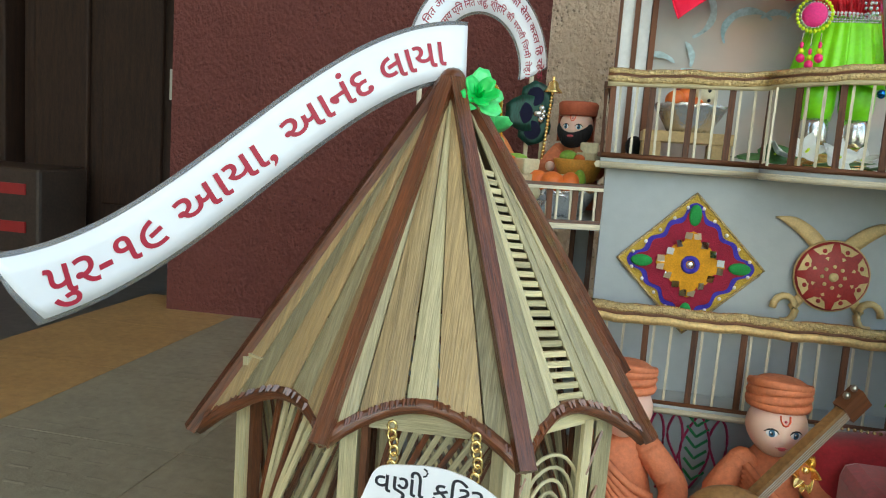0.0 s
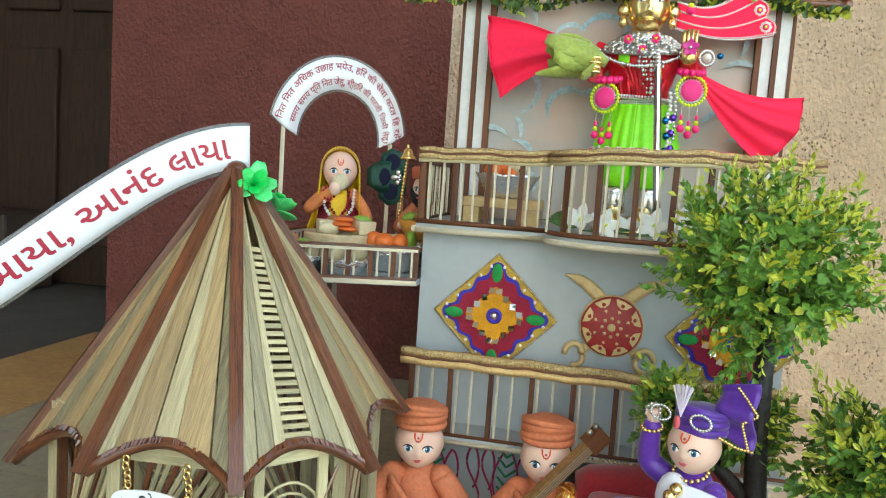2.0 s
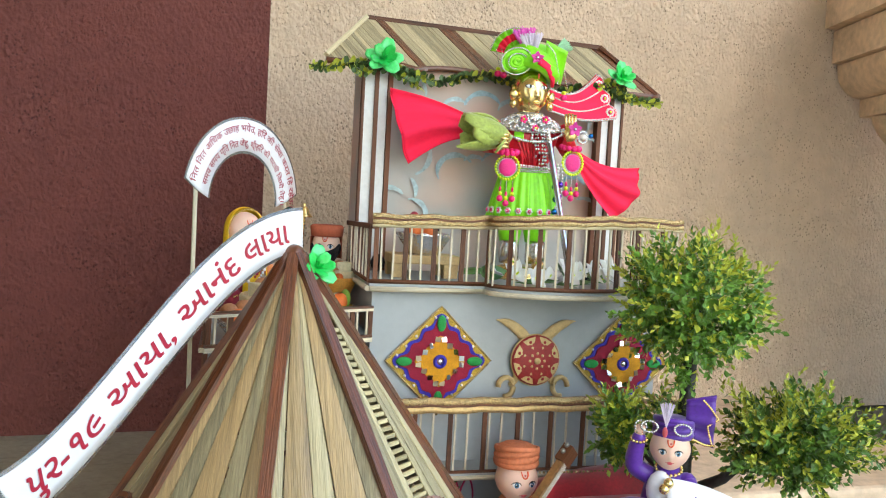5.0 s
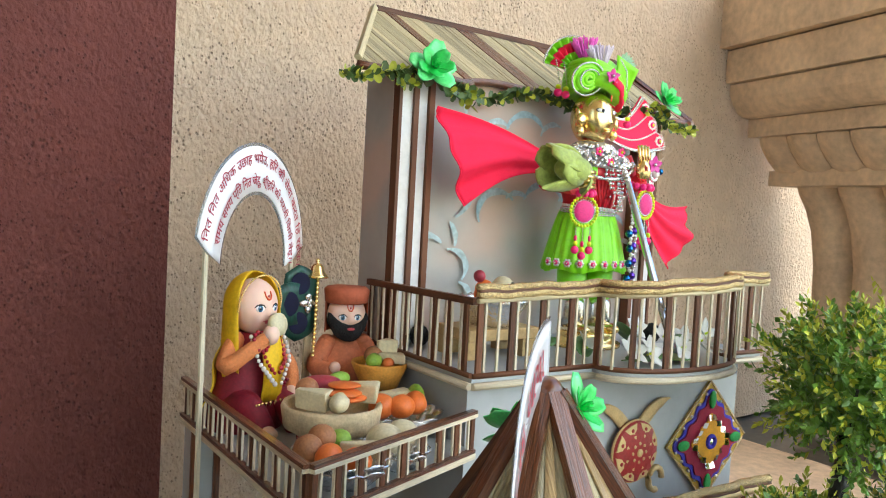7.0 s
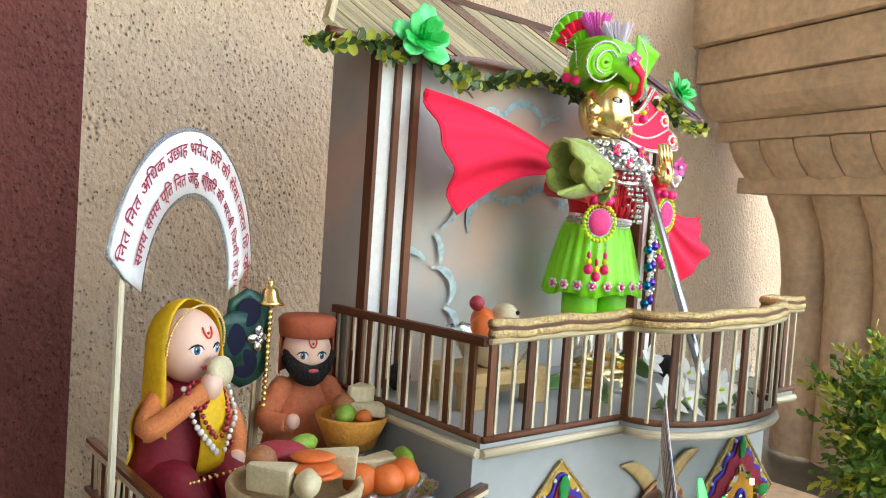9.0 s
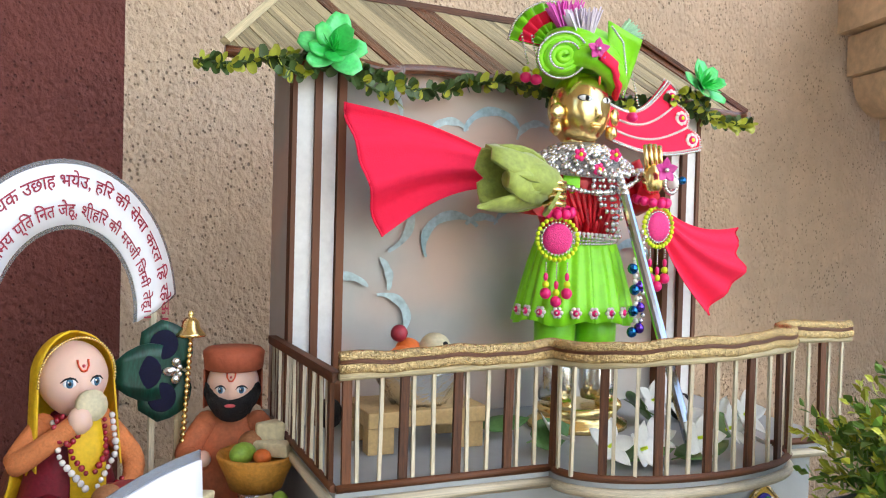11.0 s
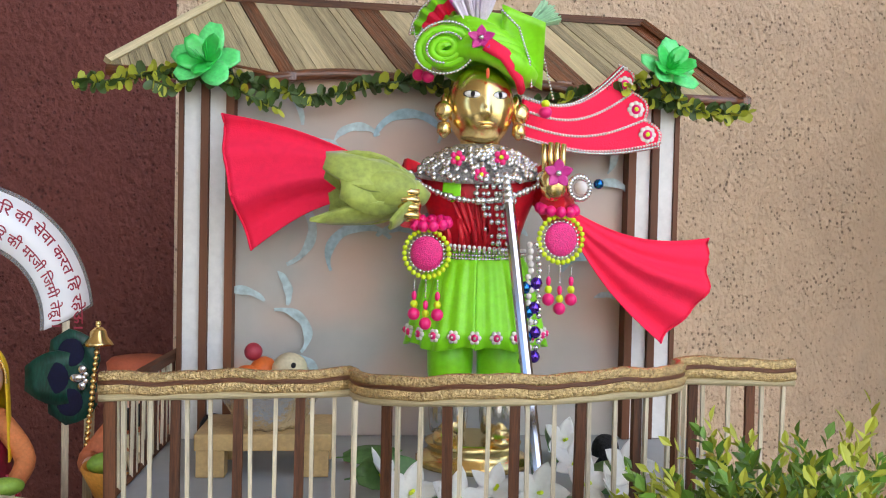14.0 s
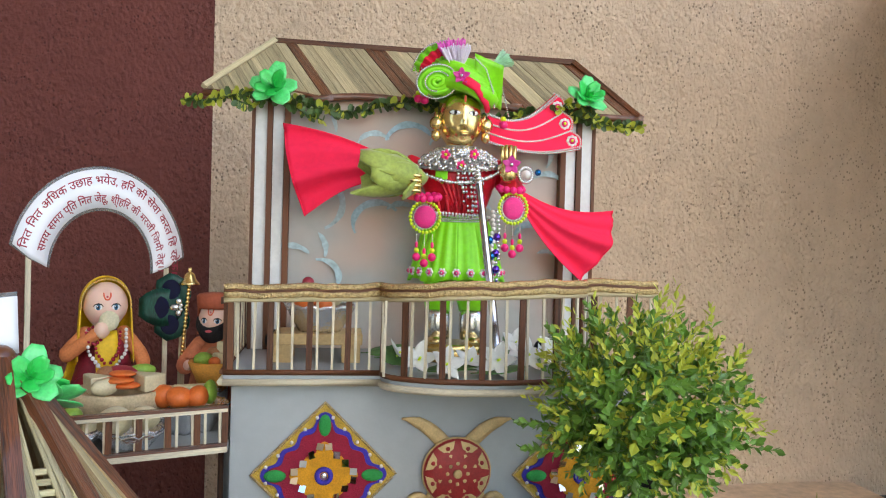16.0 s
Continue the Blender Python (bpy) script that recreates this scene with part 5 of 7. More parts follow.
    for x, y, zt in ((-0.043, 0.004, 0.296), (0.036, -0.002, 0.284), (-0.037, 0.0, 0.294)):
        bm = B()
        L = 0.026 if x < 0 else 0.04
        beads(bm, [(x + 0.0005 * k, y, zt - 0.0022 * k) for k in range(int(L / 0.0022))], 0.0009, 0)
        ball(bm, (x + 0.004, y, zt - L - 0.001), 0.0028, idx=1, u=10, v=8)
        ball(bm, (x + 0.004, y, zt - L - 0.007), 0.0042, idx=2, u=10, v=8)
        lpart("bead_drop", bm, [M["silver"], M["lime"], M["pink"]], t, "bead drop with pink ball")

M["neonpale"] = mat("pale_green_bristle", (0.55, 0.85, 0.62), 0.5, scale=200, vary=0.15)
turban()

def pennant():
    t = posed("turban_pennant", at_statue(0, 0, 0), "coral felt pennant edged with pearls and three flowers", "pennant")
    # three-lobed felt tail, from the ear outward
    A = Vector((0.030, 0.012, 0.240))
    inv = SM.inverted()
    top, tipp = inv @ Vector((0.353, 0.862, 0.596)), inv @ Vector((0.377, 0.842, 0.532))
    midt = top.lerp(tipp, 0.5) + Vector((0.004, 0, 0))
    def rim(u):
        p = top.lerp(tipp, u)
        b_ = Vector((0.006, 0, 0.002)) * abs(math.sin(u * 3 * math.pi))
        return p + b_
    def fn(u, v):
        e = rim(v)
        base = A + Vector((0, 0, 0.014 - 0.030 * v))
        p = base.lerp(e, u)
        p.z += -0.016 * math.sin(math.pi * u) * (1 - 0.5 * v)
        return p
    bm = B()
    sheet(bm, fn, 22, 15, 0, 0.0016)
    lpart("felt", bm, M["coral"], t)
    for v, r, m_ in ((0.02, 0.0013, "silver"), (0.05, 0.0010, "pearl"), (0.33, 0.0012, "pearl"), (0.66, 0.0012, "pearl"), (0.95, 0.0010, "pearl"), (0.985, 0.0013, "silver")):
        bm = B()
        beads(bm, [p + Vector((0, -0.0016, 0)) for p in even([fn(u / 30, v) for u in range(31)], 0.0023)], r)
        lpart("bead_edging", bm, M[m_], t, "row of small beads")
    bm = B()
    beads(bm, [p + Vector((-0.0015, -0.0014, 0)) for p in even([rim(k / 40) for k in range(41)], 0.0023)], 0.0011)
    lpart("pearl_rim", bm, M["pearl"], t, "pearl rim")
    for v in (0.17, 0.50, 0.83):
        c = fn(0.9, v) + Vector((0, -0.002, 0))
        bm = B()
        for k in range(8):
            a = 2 * math.pi * k / 8
            ball(bm, c + Vector((0.0042 * math.cos(a), 0, 0.0042 * math.sin(a))), 0.0024, (1, 0.5, 1), 0, 8, 6)
        ball(bm, c + Vector((0, -0.001, 0)), 0.0036, (1, 0.5, 1), 1, 10, 6)
        ball(bm, c + Vector((0, -0.002, 0)), 0.0019, (1, 0.7, 1), 2, 8, 6)
        lpart("sequin_flower", bm, [M["pearl"], M["pink"], M["lime"]], t, "pink and yellow sequin flower")

pennant()

def necklace():
    t = posed("necklace", at_statue(0, 0, 0), "layered silver rhinestone necklace with pink flowers", "necklace")
    random.seed(9)
    bm = B()
    def bib(u, v):
        a = -1.5 + 3.0 * u
        w = 0.018 + 0.033 * v
        return (w * math.sin(a), 0.003 - (0.017 + 0.021 * v) * math.cos(a), 0.217 - 0.017 * v - 0.011 * v * max(0, math.cos(a)))
    sheet(bm, bib, 40, 8, 0, 0.001)
    lpart("collar", bm, M["silverbed"], t, "silver collar under the rhinestones")
    for k in (0, 1, 6):
        bm = B()
        w = 0.019 + 0.0060 * k
        z = 0.215 - 0.0026 * k
        pts = [(w * math.sin(a), 0.002 - (0.018 + 0.0030 * k) * math.cos(a), z - (0.003 + 0.0031 * k) * math.cos(a) * max(0, math.cos(a))) for a in [-1.5 + 3.0 * i / 40 for i in range(41)]]
        beads(bm, even(pts, 0.0028 if k < 2 else 0.0032), 0.0019 if k < 2 else 0.0023, 0, 0.3)
        lpart("strand", bm, M["pearl" if k == 1 else "silver"], t, "rhinestone strand")
    for k in range(230):
        a, q = random.uniform(-1.35, 1.35), random.uniform(0.1, 1.0)
        bm = B()
        w = 0.019 + 0.034 * q
        ball(bm, (w * math.sin(a), 0.002 - (0.019 + 0.021 * q) * math.cos(a), 0.216 - 0.016 * q - 0.010 * q * max(0, math.cos(a))), random.uniform(0.0017, 0.0030), u=6, v=5)
        lpart("rhinestone", bm, M["silver"], t, "clear rhinestone")
    bm = B()
    for r in range(11):
        for c in range(-3 + r // 4, 4 - r // 4):
            if random.random() < 0.85:
                ball(bm, (0.010 + 0.004 * c + 0.0006 * r + random.uniform(-0.001, 0.001), -0.0345 + 0.0012 * abs(c), 0.192 - 0.0046 * r), 0.0021 * random.uniform(0.7, 1.2), idx=0, u=6, v=5)
    lpart("pendant", bm, M["silver"], t, "hanging rhinestone pendant")
    for x, z in ((-0.014, 0.2055), (0.015, 0.2065), (0.002, 0.195)):
        bm = B()
        c = Vector((x, -0.0345, z))
        for k in range(5):
            a = 2 * math.pi * k / 5
            ball(bm, c + Vector((0.0032 * math.cos(a), 0, 0.0032 * math.sin(a))), 0.0021, (1, 0.5, 1), 0, 8, 5)
        ball(bm, c + Vector((0, -0.001, 0)), 0.0016, idx=1, u=8, v=5)
        lpart("sequin_flower", bm, [M["pink"], M["lime"]], t, "pink sequin flower")

necklace()

def waistband():
    t = posed("waistband", at_statue(0, 0, 0), "silver bead waistband and hanging bead strings", "belt")
    bm = B()
    for dz in (0.0, 0.0024):
        beads(bm, even([(0.0325 * math.sin(a), -0.0250 * math.cos(a), 0.1425 + dz - 0.003 * math.cos(a)) for a in [-1.7 + 3.4 * i / 30 for i in range(31)]], 0.0023), 0.0012)
    lpart("belt", bm, M["silver"], t)
    random.seed(3)
    for k, (x, mt, r) in enumerate(((0.036, "pearl", 0.0022), (0.039, "violetbead", 0.0042), (0.034, "bluebead", 0.0042), (0.041, "silver", 0.002))):
        n = 4 if r > 0.004 else 17
        run = [(x + random.uniform(-0.0015, 0.0015), -0.034, (0.150 - 0.0042 * q) if n > 4 else (0.128 - 0.016 * q - 0.003 * k)) for q in range(n)]
        bead_parts(t, run, r, M[mt], "hanging bead")
    for k in range(11):
        bm = B()
        a = -1.5 + 3.0 * k / 10
        c = Vector((0.0485 * math.sin(a), -0.037 * math.cos(a), 0.0885))
        for j in range(6):
            b_ = 2 * math.pi * j / 6
            ball(bm, c + Vector((0.003 * math.cos(b_) * math.cos(a), 0.003 * math.cos(b_) * math.sin(a), 0.003 * math.sin(b_))), 0.0019, idx=0, u=6, v=4)
        ball(bm, c * 1.0 + Vector((0.001 * math.sin(a), -0.001 * math.cos(a), 0)), 0.0026, idx=1, u=8, v=6)
        ball(bm, c + Vector((0.003 * math.sin(a), -0.003 * math.cos(a), 0)), 0.0012, idx=2, u=6, v=4)
        lpart("hem_flower", bm, [M["pearl"], M["pink"], M["silver"]], t, "pink flower stud on the hem")

waistband()

def medallion(x, y, z, rz):
    t = posed("beaded_medallion", at_statue(x, y, z, 0, 0, rz), "hot pink glitter medallion ringed with yellow beads and tassels", "ornament", "medallions on the statue")
    bm = B()
    ball(bm, (0, 0, 0), 0.0112, (1, 0.35, 1), 0, 16, 10)
    lpart("disc", bm, M["pinkglitter"], t)
    bm = B()
    beads(bm, ring((0, 0, 0), 0.0118, 26), 0.0012)
    lpart("rhinestone_ring", bm, M["silver"], t, "ring of rhinestones")
    bead_parts(t, ring((0, 0, 0), 0.0152, 26), 0.0019, M["lime"], "yellow bead", 6)
    bead_parts(t, ring((0, 0.008, 0.02), 0.012, 11, (1, 0, 0), (0, 1, 0.2)), 0.0038, M["pink"], "hot pink ball")
    for k, dx in enumerate((-0.008, 0.0, 0.008)):
        bm = B()
        L = 0.008 if k != 1 else 0.014
        beads(bm, [(dx, 0, -0.0175 - 0.0018 * q) for q in range(int(L / 0.0018))], 0.0008, 0)
        z0 = -0.0175 - L
        ball(bm, (dx, 0, z0 - 0.002), 0.0018, (1, 1, 1.8), 1, 8, 6)
        ball(bm, (dx, 0, z0 - 0.0075), 0.0027, idx=2, u=8, v=6)
        ball(bm, (dx, 0, z0 - 0.014), 0.0042, idx=1, u=10, v=8)
        lpart("tassel", bm, [M["silver"], M["pink"], M["lime"]], t, "beaded tassel")

medallion(-0.033, -0.040, 0.143, -10)
medallion(0.056, -0.030, 0.154, 15)

def staff():
    t = thing("staff", (0.267, 0.713, 0.3065), "slim chrome foil staff standing on the balcony floor", "staff")
    a, b_ = Vector((0.267, 0.713, 0.308)), Vector((0.2555, 0.783, 0.486))
    bm = B()
    rod(bm, a, b_, 0.0038, 0.0040, 10)
    part("shaft", bm, M["chrome"], t)
    bm = B()
    d = (b_ - a).normalized()
    for k in range(5):
        ball(bm, b_ + d * (0.002 + 0.0045 * k), 0.0046 - 0.0004 * k, u=10, v=6)
    part("head", bm, M["silver"], t, "studded silver staff head")

staff()

def flower_clip():
    t = posed("palm_flower", at_statue(0.052, -0.044, 0.196, 90, 0, 0), "magenta flower with rhinestone on the raised palm", "flower")
    bm = B()
    for k in range(5):
        a = 2 * math.pi * k / 5 + 0.3
        petal(bm, (0, 0, 0), (math.cos(a), math.sin(a), 0.2), (0, 0, 1), 0.010, 0.0075, cup=0.1)
    lpart("blossom", bm, M["magenta"], t)
    bm = B()
    ball(bm, (0, 0, 0.002), 0.0022)
    lpart("stone", bm, M["silver"], t)
    b_ = posed("pearl_brooch", at_statue(0.068, -0.026, 0.188, 90, 0, 20), "silver coil brooch with pearl", "brooch")
    bm = B()
    for k in range(20):
        a = 2 * math.pi * k / 20
        ball(bm, (0.0075 * math.cos(a), 0.0075 * math.sin(a), 0), 0.0021, u=6, v=5)
    lpart("coil", bm, M["silver"], b_)
    bm = B()
    ball(bm, (0, 0, 0.002), 0.0048, u=12, v=8)
    lpart("pearl", bm, M["pearl"], b_)
    bm = B()
    ball(bm, (0.014, 0.003, 0), 0.0035)
    lpart("green_bead", bm, M["bluebead"], b_)

flower_clip()

def bud():
    t = thing("lotus_bud", (0.19, 0.785, 0.494), "olive green foam lotus bud in the statue's palm", "flower bud")
    base = Vector((0.192, 0.783, 0.4925))
    random.seed(2)
    ax = Vector((-0.95, -0.22, 0.05)).normalized()
    up = Vector((0, 0, 1))
    fwd = Vector((0.1, -1, 0)).normalized()
    # two big cupped petals in front, one closing the top, a long lower one, two behind
    for d, face, L, w, cup, dz in (
        ((-1.0, -0.30, 0.42), (0.25, -0.7, 0.75), 0.056, 0.036, -0.42, 0.004), ((-1.0, -0.55, 0.05), (0.1, -1.0, 0.25), 0.046, 0.037, -0.40, 0.002),
        ((-1.0, -0.20, -0.26), (0.2, -0.6, -0.8), 0.066, 0.022, -0.25, -0.006), ((-1.0, 0.30, 0.30), (-0.2, 0.9, 0.5), 0.054, 0.034, -0.40, 0.003),
        ((-1.0, 0.35, -0.15), (-0.1, 1.0, -0.3), 0.052, 0.032, -0.38, -0.003), ((-0.55, -0.60, -0.60), (0.5, -0.5, -0.7), 0.026, 0.018, -0.2, -0.004)):
        d, face = Vector(d).normalized(), Vector(face)
        bm = B()
        petal(bm, base + Vector((0, 0, dz)) + face.normalized() * 0.006, d, face, L, w, cup=cup, thick=0.0022, blunt=L < 0.06)
        part("petal", bm, M["budgreen"], t)
    bm = B()
    ball(bm, base + ax * 0.020, 0.0135, (1.75, 0.95, 1.0), 0, 16, 12)
    part("heart", bm, M["budgreen"], t)
    bm = B()
    tube(bm, [base - ax * 0.010 + Vector((0, 0, -0.004)), base - ax * 0.002, base + ax * 0.012], [0.005, 0.008, 0.009], 10)
    part("calyx", bm, M["budgreen"], t)

bud()

def scarf(side):
    t = thing("scarf", (0.24, 0.835, 0.48), "neon coral sheer scarf spread stiffly beside the statue", "scarf", "scarf wings")
    bm = B()
    if side < 0:
        A0, A1 = Vector((0.178, 0.822, 0.508)), Vector((0.180, 0.822, 0.490))
        T, Bt = Vector((0.057, 0.852, 0.549)), Vector((0.082, 0.836, 0.451))
        def fn(u, v):
            s = 1 - u
            p = A0.lerp(A1, v).lerp(T.lerp(Bt, v), u)
            p.x -= 0.004 * math.sin(math.pi * v) * u
            p.z += (0.006 * (1 - v) + 0.012 * v) * math.sin(math.pi * u)
            p.y += (0.008 * math.sin(v * 7 + 1.0) + 0.0045 * math.sin(v * 17)) * u - 0.004
            return p
    else:
        A0, A1 = Vector((0.292, 0.806, 0.490)), Vector((0.298, 0.806, 0.478))
        T, Bt = Vector((0.412, 0.826, 0.466)), Vector((0.375, 0.818, 0.390))
        def fn(u, v):
            p = A0.lerp(A1, v).lerp(T.lerp(Bt, v), u)
            p.z -= 0.012 * math.sin(math.pi * u) * (1 - 0.6 * v)
            p.x += (0.012 * math.sin(math.pi * v)) * u - 0.004 * math.sin(math.pi * u) * v
            p.y += (0.007 * math.sin(v * 9) + 0.004 * math.sin(v * 21 + 1)) * u
            return p
    sheet(bm, fn, 26, 26, 0, 0.0005)
    part("cloth", bm, M["coral"], t)
    bm = B()
    tube(bm, [fn(1, k / 20) for k in range(21)], 0.0009, 5)
    part("hem", bm, M["coral"], t, "stitched coral hem")

scarf(-1)
scarf(1)

# painted cloud strokes on the pavilion's back panel
def stroke(yy, cx, cz, r, a0, a1, w, m_):
    bm = B()
    sheet(bm, lambda u, v: (cx + (r + (v - 0.5) * w * 0.9 * (0.25 + 0.10 * math.sin(u * 17 + cx * 90) + 0.65 * math.sin(math.pi * u))) * math.cos(radians(a0 + (a1 - a0) * u)), yy, cz + (r * 0.9 + (v - 0.5) * w * 0.9 * (0.25 + 0.10 * math.sin(u * 17 + cx * 90) + 0.65 * math.sin(math.pi * u))) * math.sin(radians(a0 + (a1 - a0) * u))), 24, 2, 0, 0)
    part("cloud_stroke", bm, M[m_], pav, "pale blue brush stroke")

for k, a in enumerate((
    (0.070, 0.546, 0.042, 0, 125, 0.009, "skyblue"), (0.128, 0.512, 0.024, 60, 150, 0.008, "skyblue"), (0.155, 0.528, 0.020, 40, 160, 0.008, "skyblue"), (0.194, 0.532, 0.028, 25, 165, 0.009, "skyblue2"), (0.236, 0.532, 0.020, 60, 170, 0.008, "skyblue"),
    (0.160, 0.445, 0.027, 40, 205, 0.010, "skyblue2"), (0.186, 0.450, 0.021, 50, 140, 0.008, "skyblue2"), (0.225, 0.453, 0.031, 20, 160, 0.010, "skyblue2"), (0.268, 0.452, 0.024, 35, 150, 0.008, "skyblue"),
    (0.088, 0.466, 0.033, -65, 60, 0.009, "skyblue"), (0.074, 0.415, 0.030, -15, 45, 0.008, "skyblue"), (0.066, 0.396, 0.026, 40, 130, 0.008, "skyblue"), (0.097, 0.385, 0.022, -40, 100, 0.009, "skyblue"), (0.106, 0.352, 0.020, -30, 80, 0.008, "skyblue"),
    (0.325, 0.530, 0.030, -35, 75, 0.009, "skyblue"), (0.350, 0.488, 0.022, 30, 140, 0.008, "skyblue"), (0.334, 0.432, 0.020, 20, 165, 0.009, "skyblue2"), (0.352, 0.400, 0.022, 30, 120, 0.007, "skyblue"))):
    stroke(0.8834 - 0.0004 * k, *a)

# ---- the dolls: one mesh each ----
DOLL = ["skin", "eyewhite_glint", "iris", "lip", "tilak", "hair"]
def face(bm, c, r, hair=True, beard=False, turn=0.0):
    """A smooth vinyl head looking along -y."""
    c = Vector(c)
    head_mesh(bm, c, r, (0.97, 0.95, 1.05), 0, 0.09, 0.20)
    def on(x, z, out=0.0):
        y = -0.95 * math.sqrt(max(0.05, 1 - (x / 0.95) ** 2 - (z / 1.05) ** 2)) + 0.035 - out
        return c + Vector((x * r, y * r, z * r))
    for s in (-1, 1):
        turned = Euler((0.0, 0.0, 0.38 * s))
        # white, iris, pupil, then a painted white glint up and to one side
        for o, w, h_, idx, dx, dz in ((0.0, 0.185, 0.135, 1, 0, 0), (0.018, 0.112, 0.128, 2, 0, 0.004), (0.034, 0.056, 0.066, 5, 0, 0.004), (0.046, 0.026, 0.028, 1, -0.04, 0.045)):
            ball(bm, on(0.37 * s + dx, 0.0 + dz, o), r, (w, 0.045, h_), idx, 14, 8, turned)
        tube(bm, [on(s * x, z, 0.045) for x, z in ((0.17, 0.03), (0.25, 0.125), (0.37, 0.155), (0.49, 0.12), (0.59, 0.03))], [r * q for q in (0.012, 0.026, 0.032, 0.028, 0.012)], 5, 5)
        tube(bm, [on(s * x, z, 0.02) for x, z in ((0.20, 0.27), (0.36, 0.33), (0.54, 0.27))], r * 0.012, 4, 5)
    for zz, w in ((-0.475, 0.15), (-0.535, 0.12)):
        ball(bm, on(0, zz, 0.055), r, (w, 0.05, 0.042), 3, 12, 6)
    tube(bm, [on(x, z, 0.055) for x, z in ((-0.20, -0.465), (-0.09, -0.50), (0, -0.507), (0.09, -0.50), (0.20, -0.465))], r * 0.012, 4, 3)
    for s in (-1, 1):
        tube(bm, [c + Vector((s * 0.15 * r, -0.80 * r, 0.62 * r)), c + Vector((s * 0.14 * r, -0.89 * r, 0.46 * r)), c + Vector((s * 0.07 * r, -0.935 * r, 0.34 * r)), c + Vector((0, -0.945 * r, 0.32 * r))], r * 0.032, 4, 4)
    ball(bm, c + Vector((0, -0.90 * r, 0.46 * r)), r * 0.05, idx=3, u=6, v=4)
    if beard:
        def fur(u, v):
            a = -1.3 + 2.6 * u
            top = -0.32 + 0.50 * min(1.0, abs(a) / 1.1) ** 1.7
            low = -1.12 + 0.45 * min(1.0, abs(a) / 1.3) ** 2
            z = top + (low - top) * v
            q = 1.01 + 0.12 * math.sin(math.pi * min(1.0, v * 1.05)) - 0.22 * v * v
            q += 0.05 * noise.noise(Vector((a * 9, z * 3, 1.0))) + 0.03 * noise.noise(Vector((a * 26, z * 6, 4.0)))
            return c + Vector((q * 0.97 * r * math.sin(a), -q * r * math.cos(a), z * r))
        sheet(bm, fur, 44, 14, 5, 0.0012)
        ball(bm, c + Vector((0, -1.13 * r, -0.5 * r)), r * 0.13, (1.6, 0.5, 0.55), 3, 10, 6)

def wraps(bm, c, r, z0, z1, idx, n=4, cross=True):
    c = Vector(c)
    for k in range(n):
        a = k / max(1, n - 1)
        pts = [c + Vector((r * math.cos(u), r * math.sin(u), z0 + (z1 - z0) * a + 0.10 * r * math.sin(u + k * 1.3) * (1 if cross else 0) - 0.12 * r * math.sin(u))) for u in [i * 2 * math.pi / 24 for i in range(24)]]
        tube(bm, pts, (z1 - z0) / n * 0.95, 6, idx, closed=True, flat=0.6)
    revolve(bm, [(r * 1.0, z0), (r * 1.03, z1), (r * 0.7, z1 + 0.2 * r), (0.001, z1 + 0.25 * r)], c, 20, idx)

def sit_doll(m, mats, build, label):
    bm = B()
    build(bm)
    ob = part("doll", bm, [M[k] for k in mats])
    ob.matrix_basis = m
    return tagged(ob, label, "doll")

def swami(bm, r=0.0235, drop=0.130):
    z = drop
    z -= 0.005
    face(bm, (0, 0, z), r)
    wraps(bm, (0, 0.003, z), r * 0.96, r * 0.80, r * 1.42, 6, 4)
    revolve(bm, [(0.050, 0), (0.047, 0.02), (0.032, 0.045), (0.026, 0.07), (0.023, 0.090), (0.010, 0.106)], (0, 0.008, 0), 22, 6, 1.0, 0.8)
    for s in (-1, 1):
        limb(bm, [(0.022 * s, 0, 0.092), (0.042 * s, -0.012, 0.065), (0.030 * s, -0.042, 0.055)], [0.012, 0.012, 0.009], 12, 6)
        ball(bm, (0.026 * s, -0.049, 0.055), 0.0075, (1, 1.3, 0.7), 0, 10, 6)
        tube(bm, [(0.02 * s, -0.01, 0.02), (0.055 * s, -0.035, 0.018), (0.01 * s, -0.055, 0.014)], 0.017, 10, 6)
    for k in range(5):
        tube(bm, arc3((-0.024, -0.018, 0.097 - 0.004 * k), (0.022, -0.024, 0.060 - 0.01 * k), 0.012, 8, (0, -1, -0.3)), 0.0035, 5, 6)

SW = DOLL + ["saffron"]
sit_doll(pose(0.181, 0.638, FLOOR, 0, 0, 4) @ Matrix.Diagonal((1.06, 1.06, 1.02, 1)), SW, swami, "seated doll in saffron turban and robe with lute")
sit_doll(pose(0.058, 0.634, FLOOR, 0, 0, 10) @ Matrix.Diagonal((1.06, 1.06, 1.02, 1)), SW, swami, "seated doll in saffron turban and draped robe")

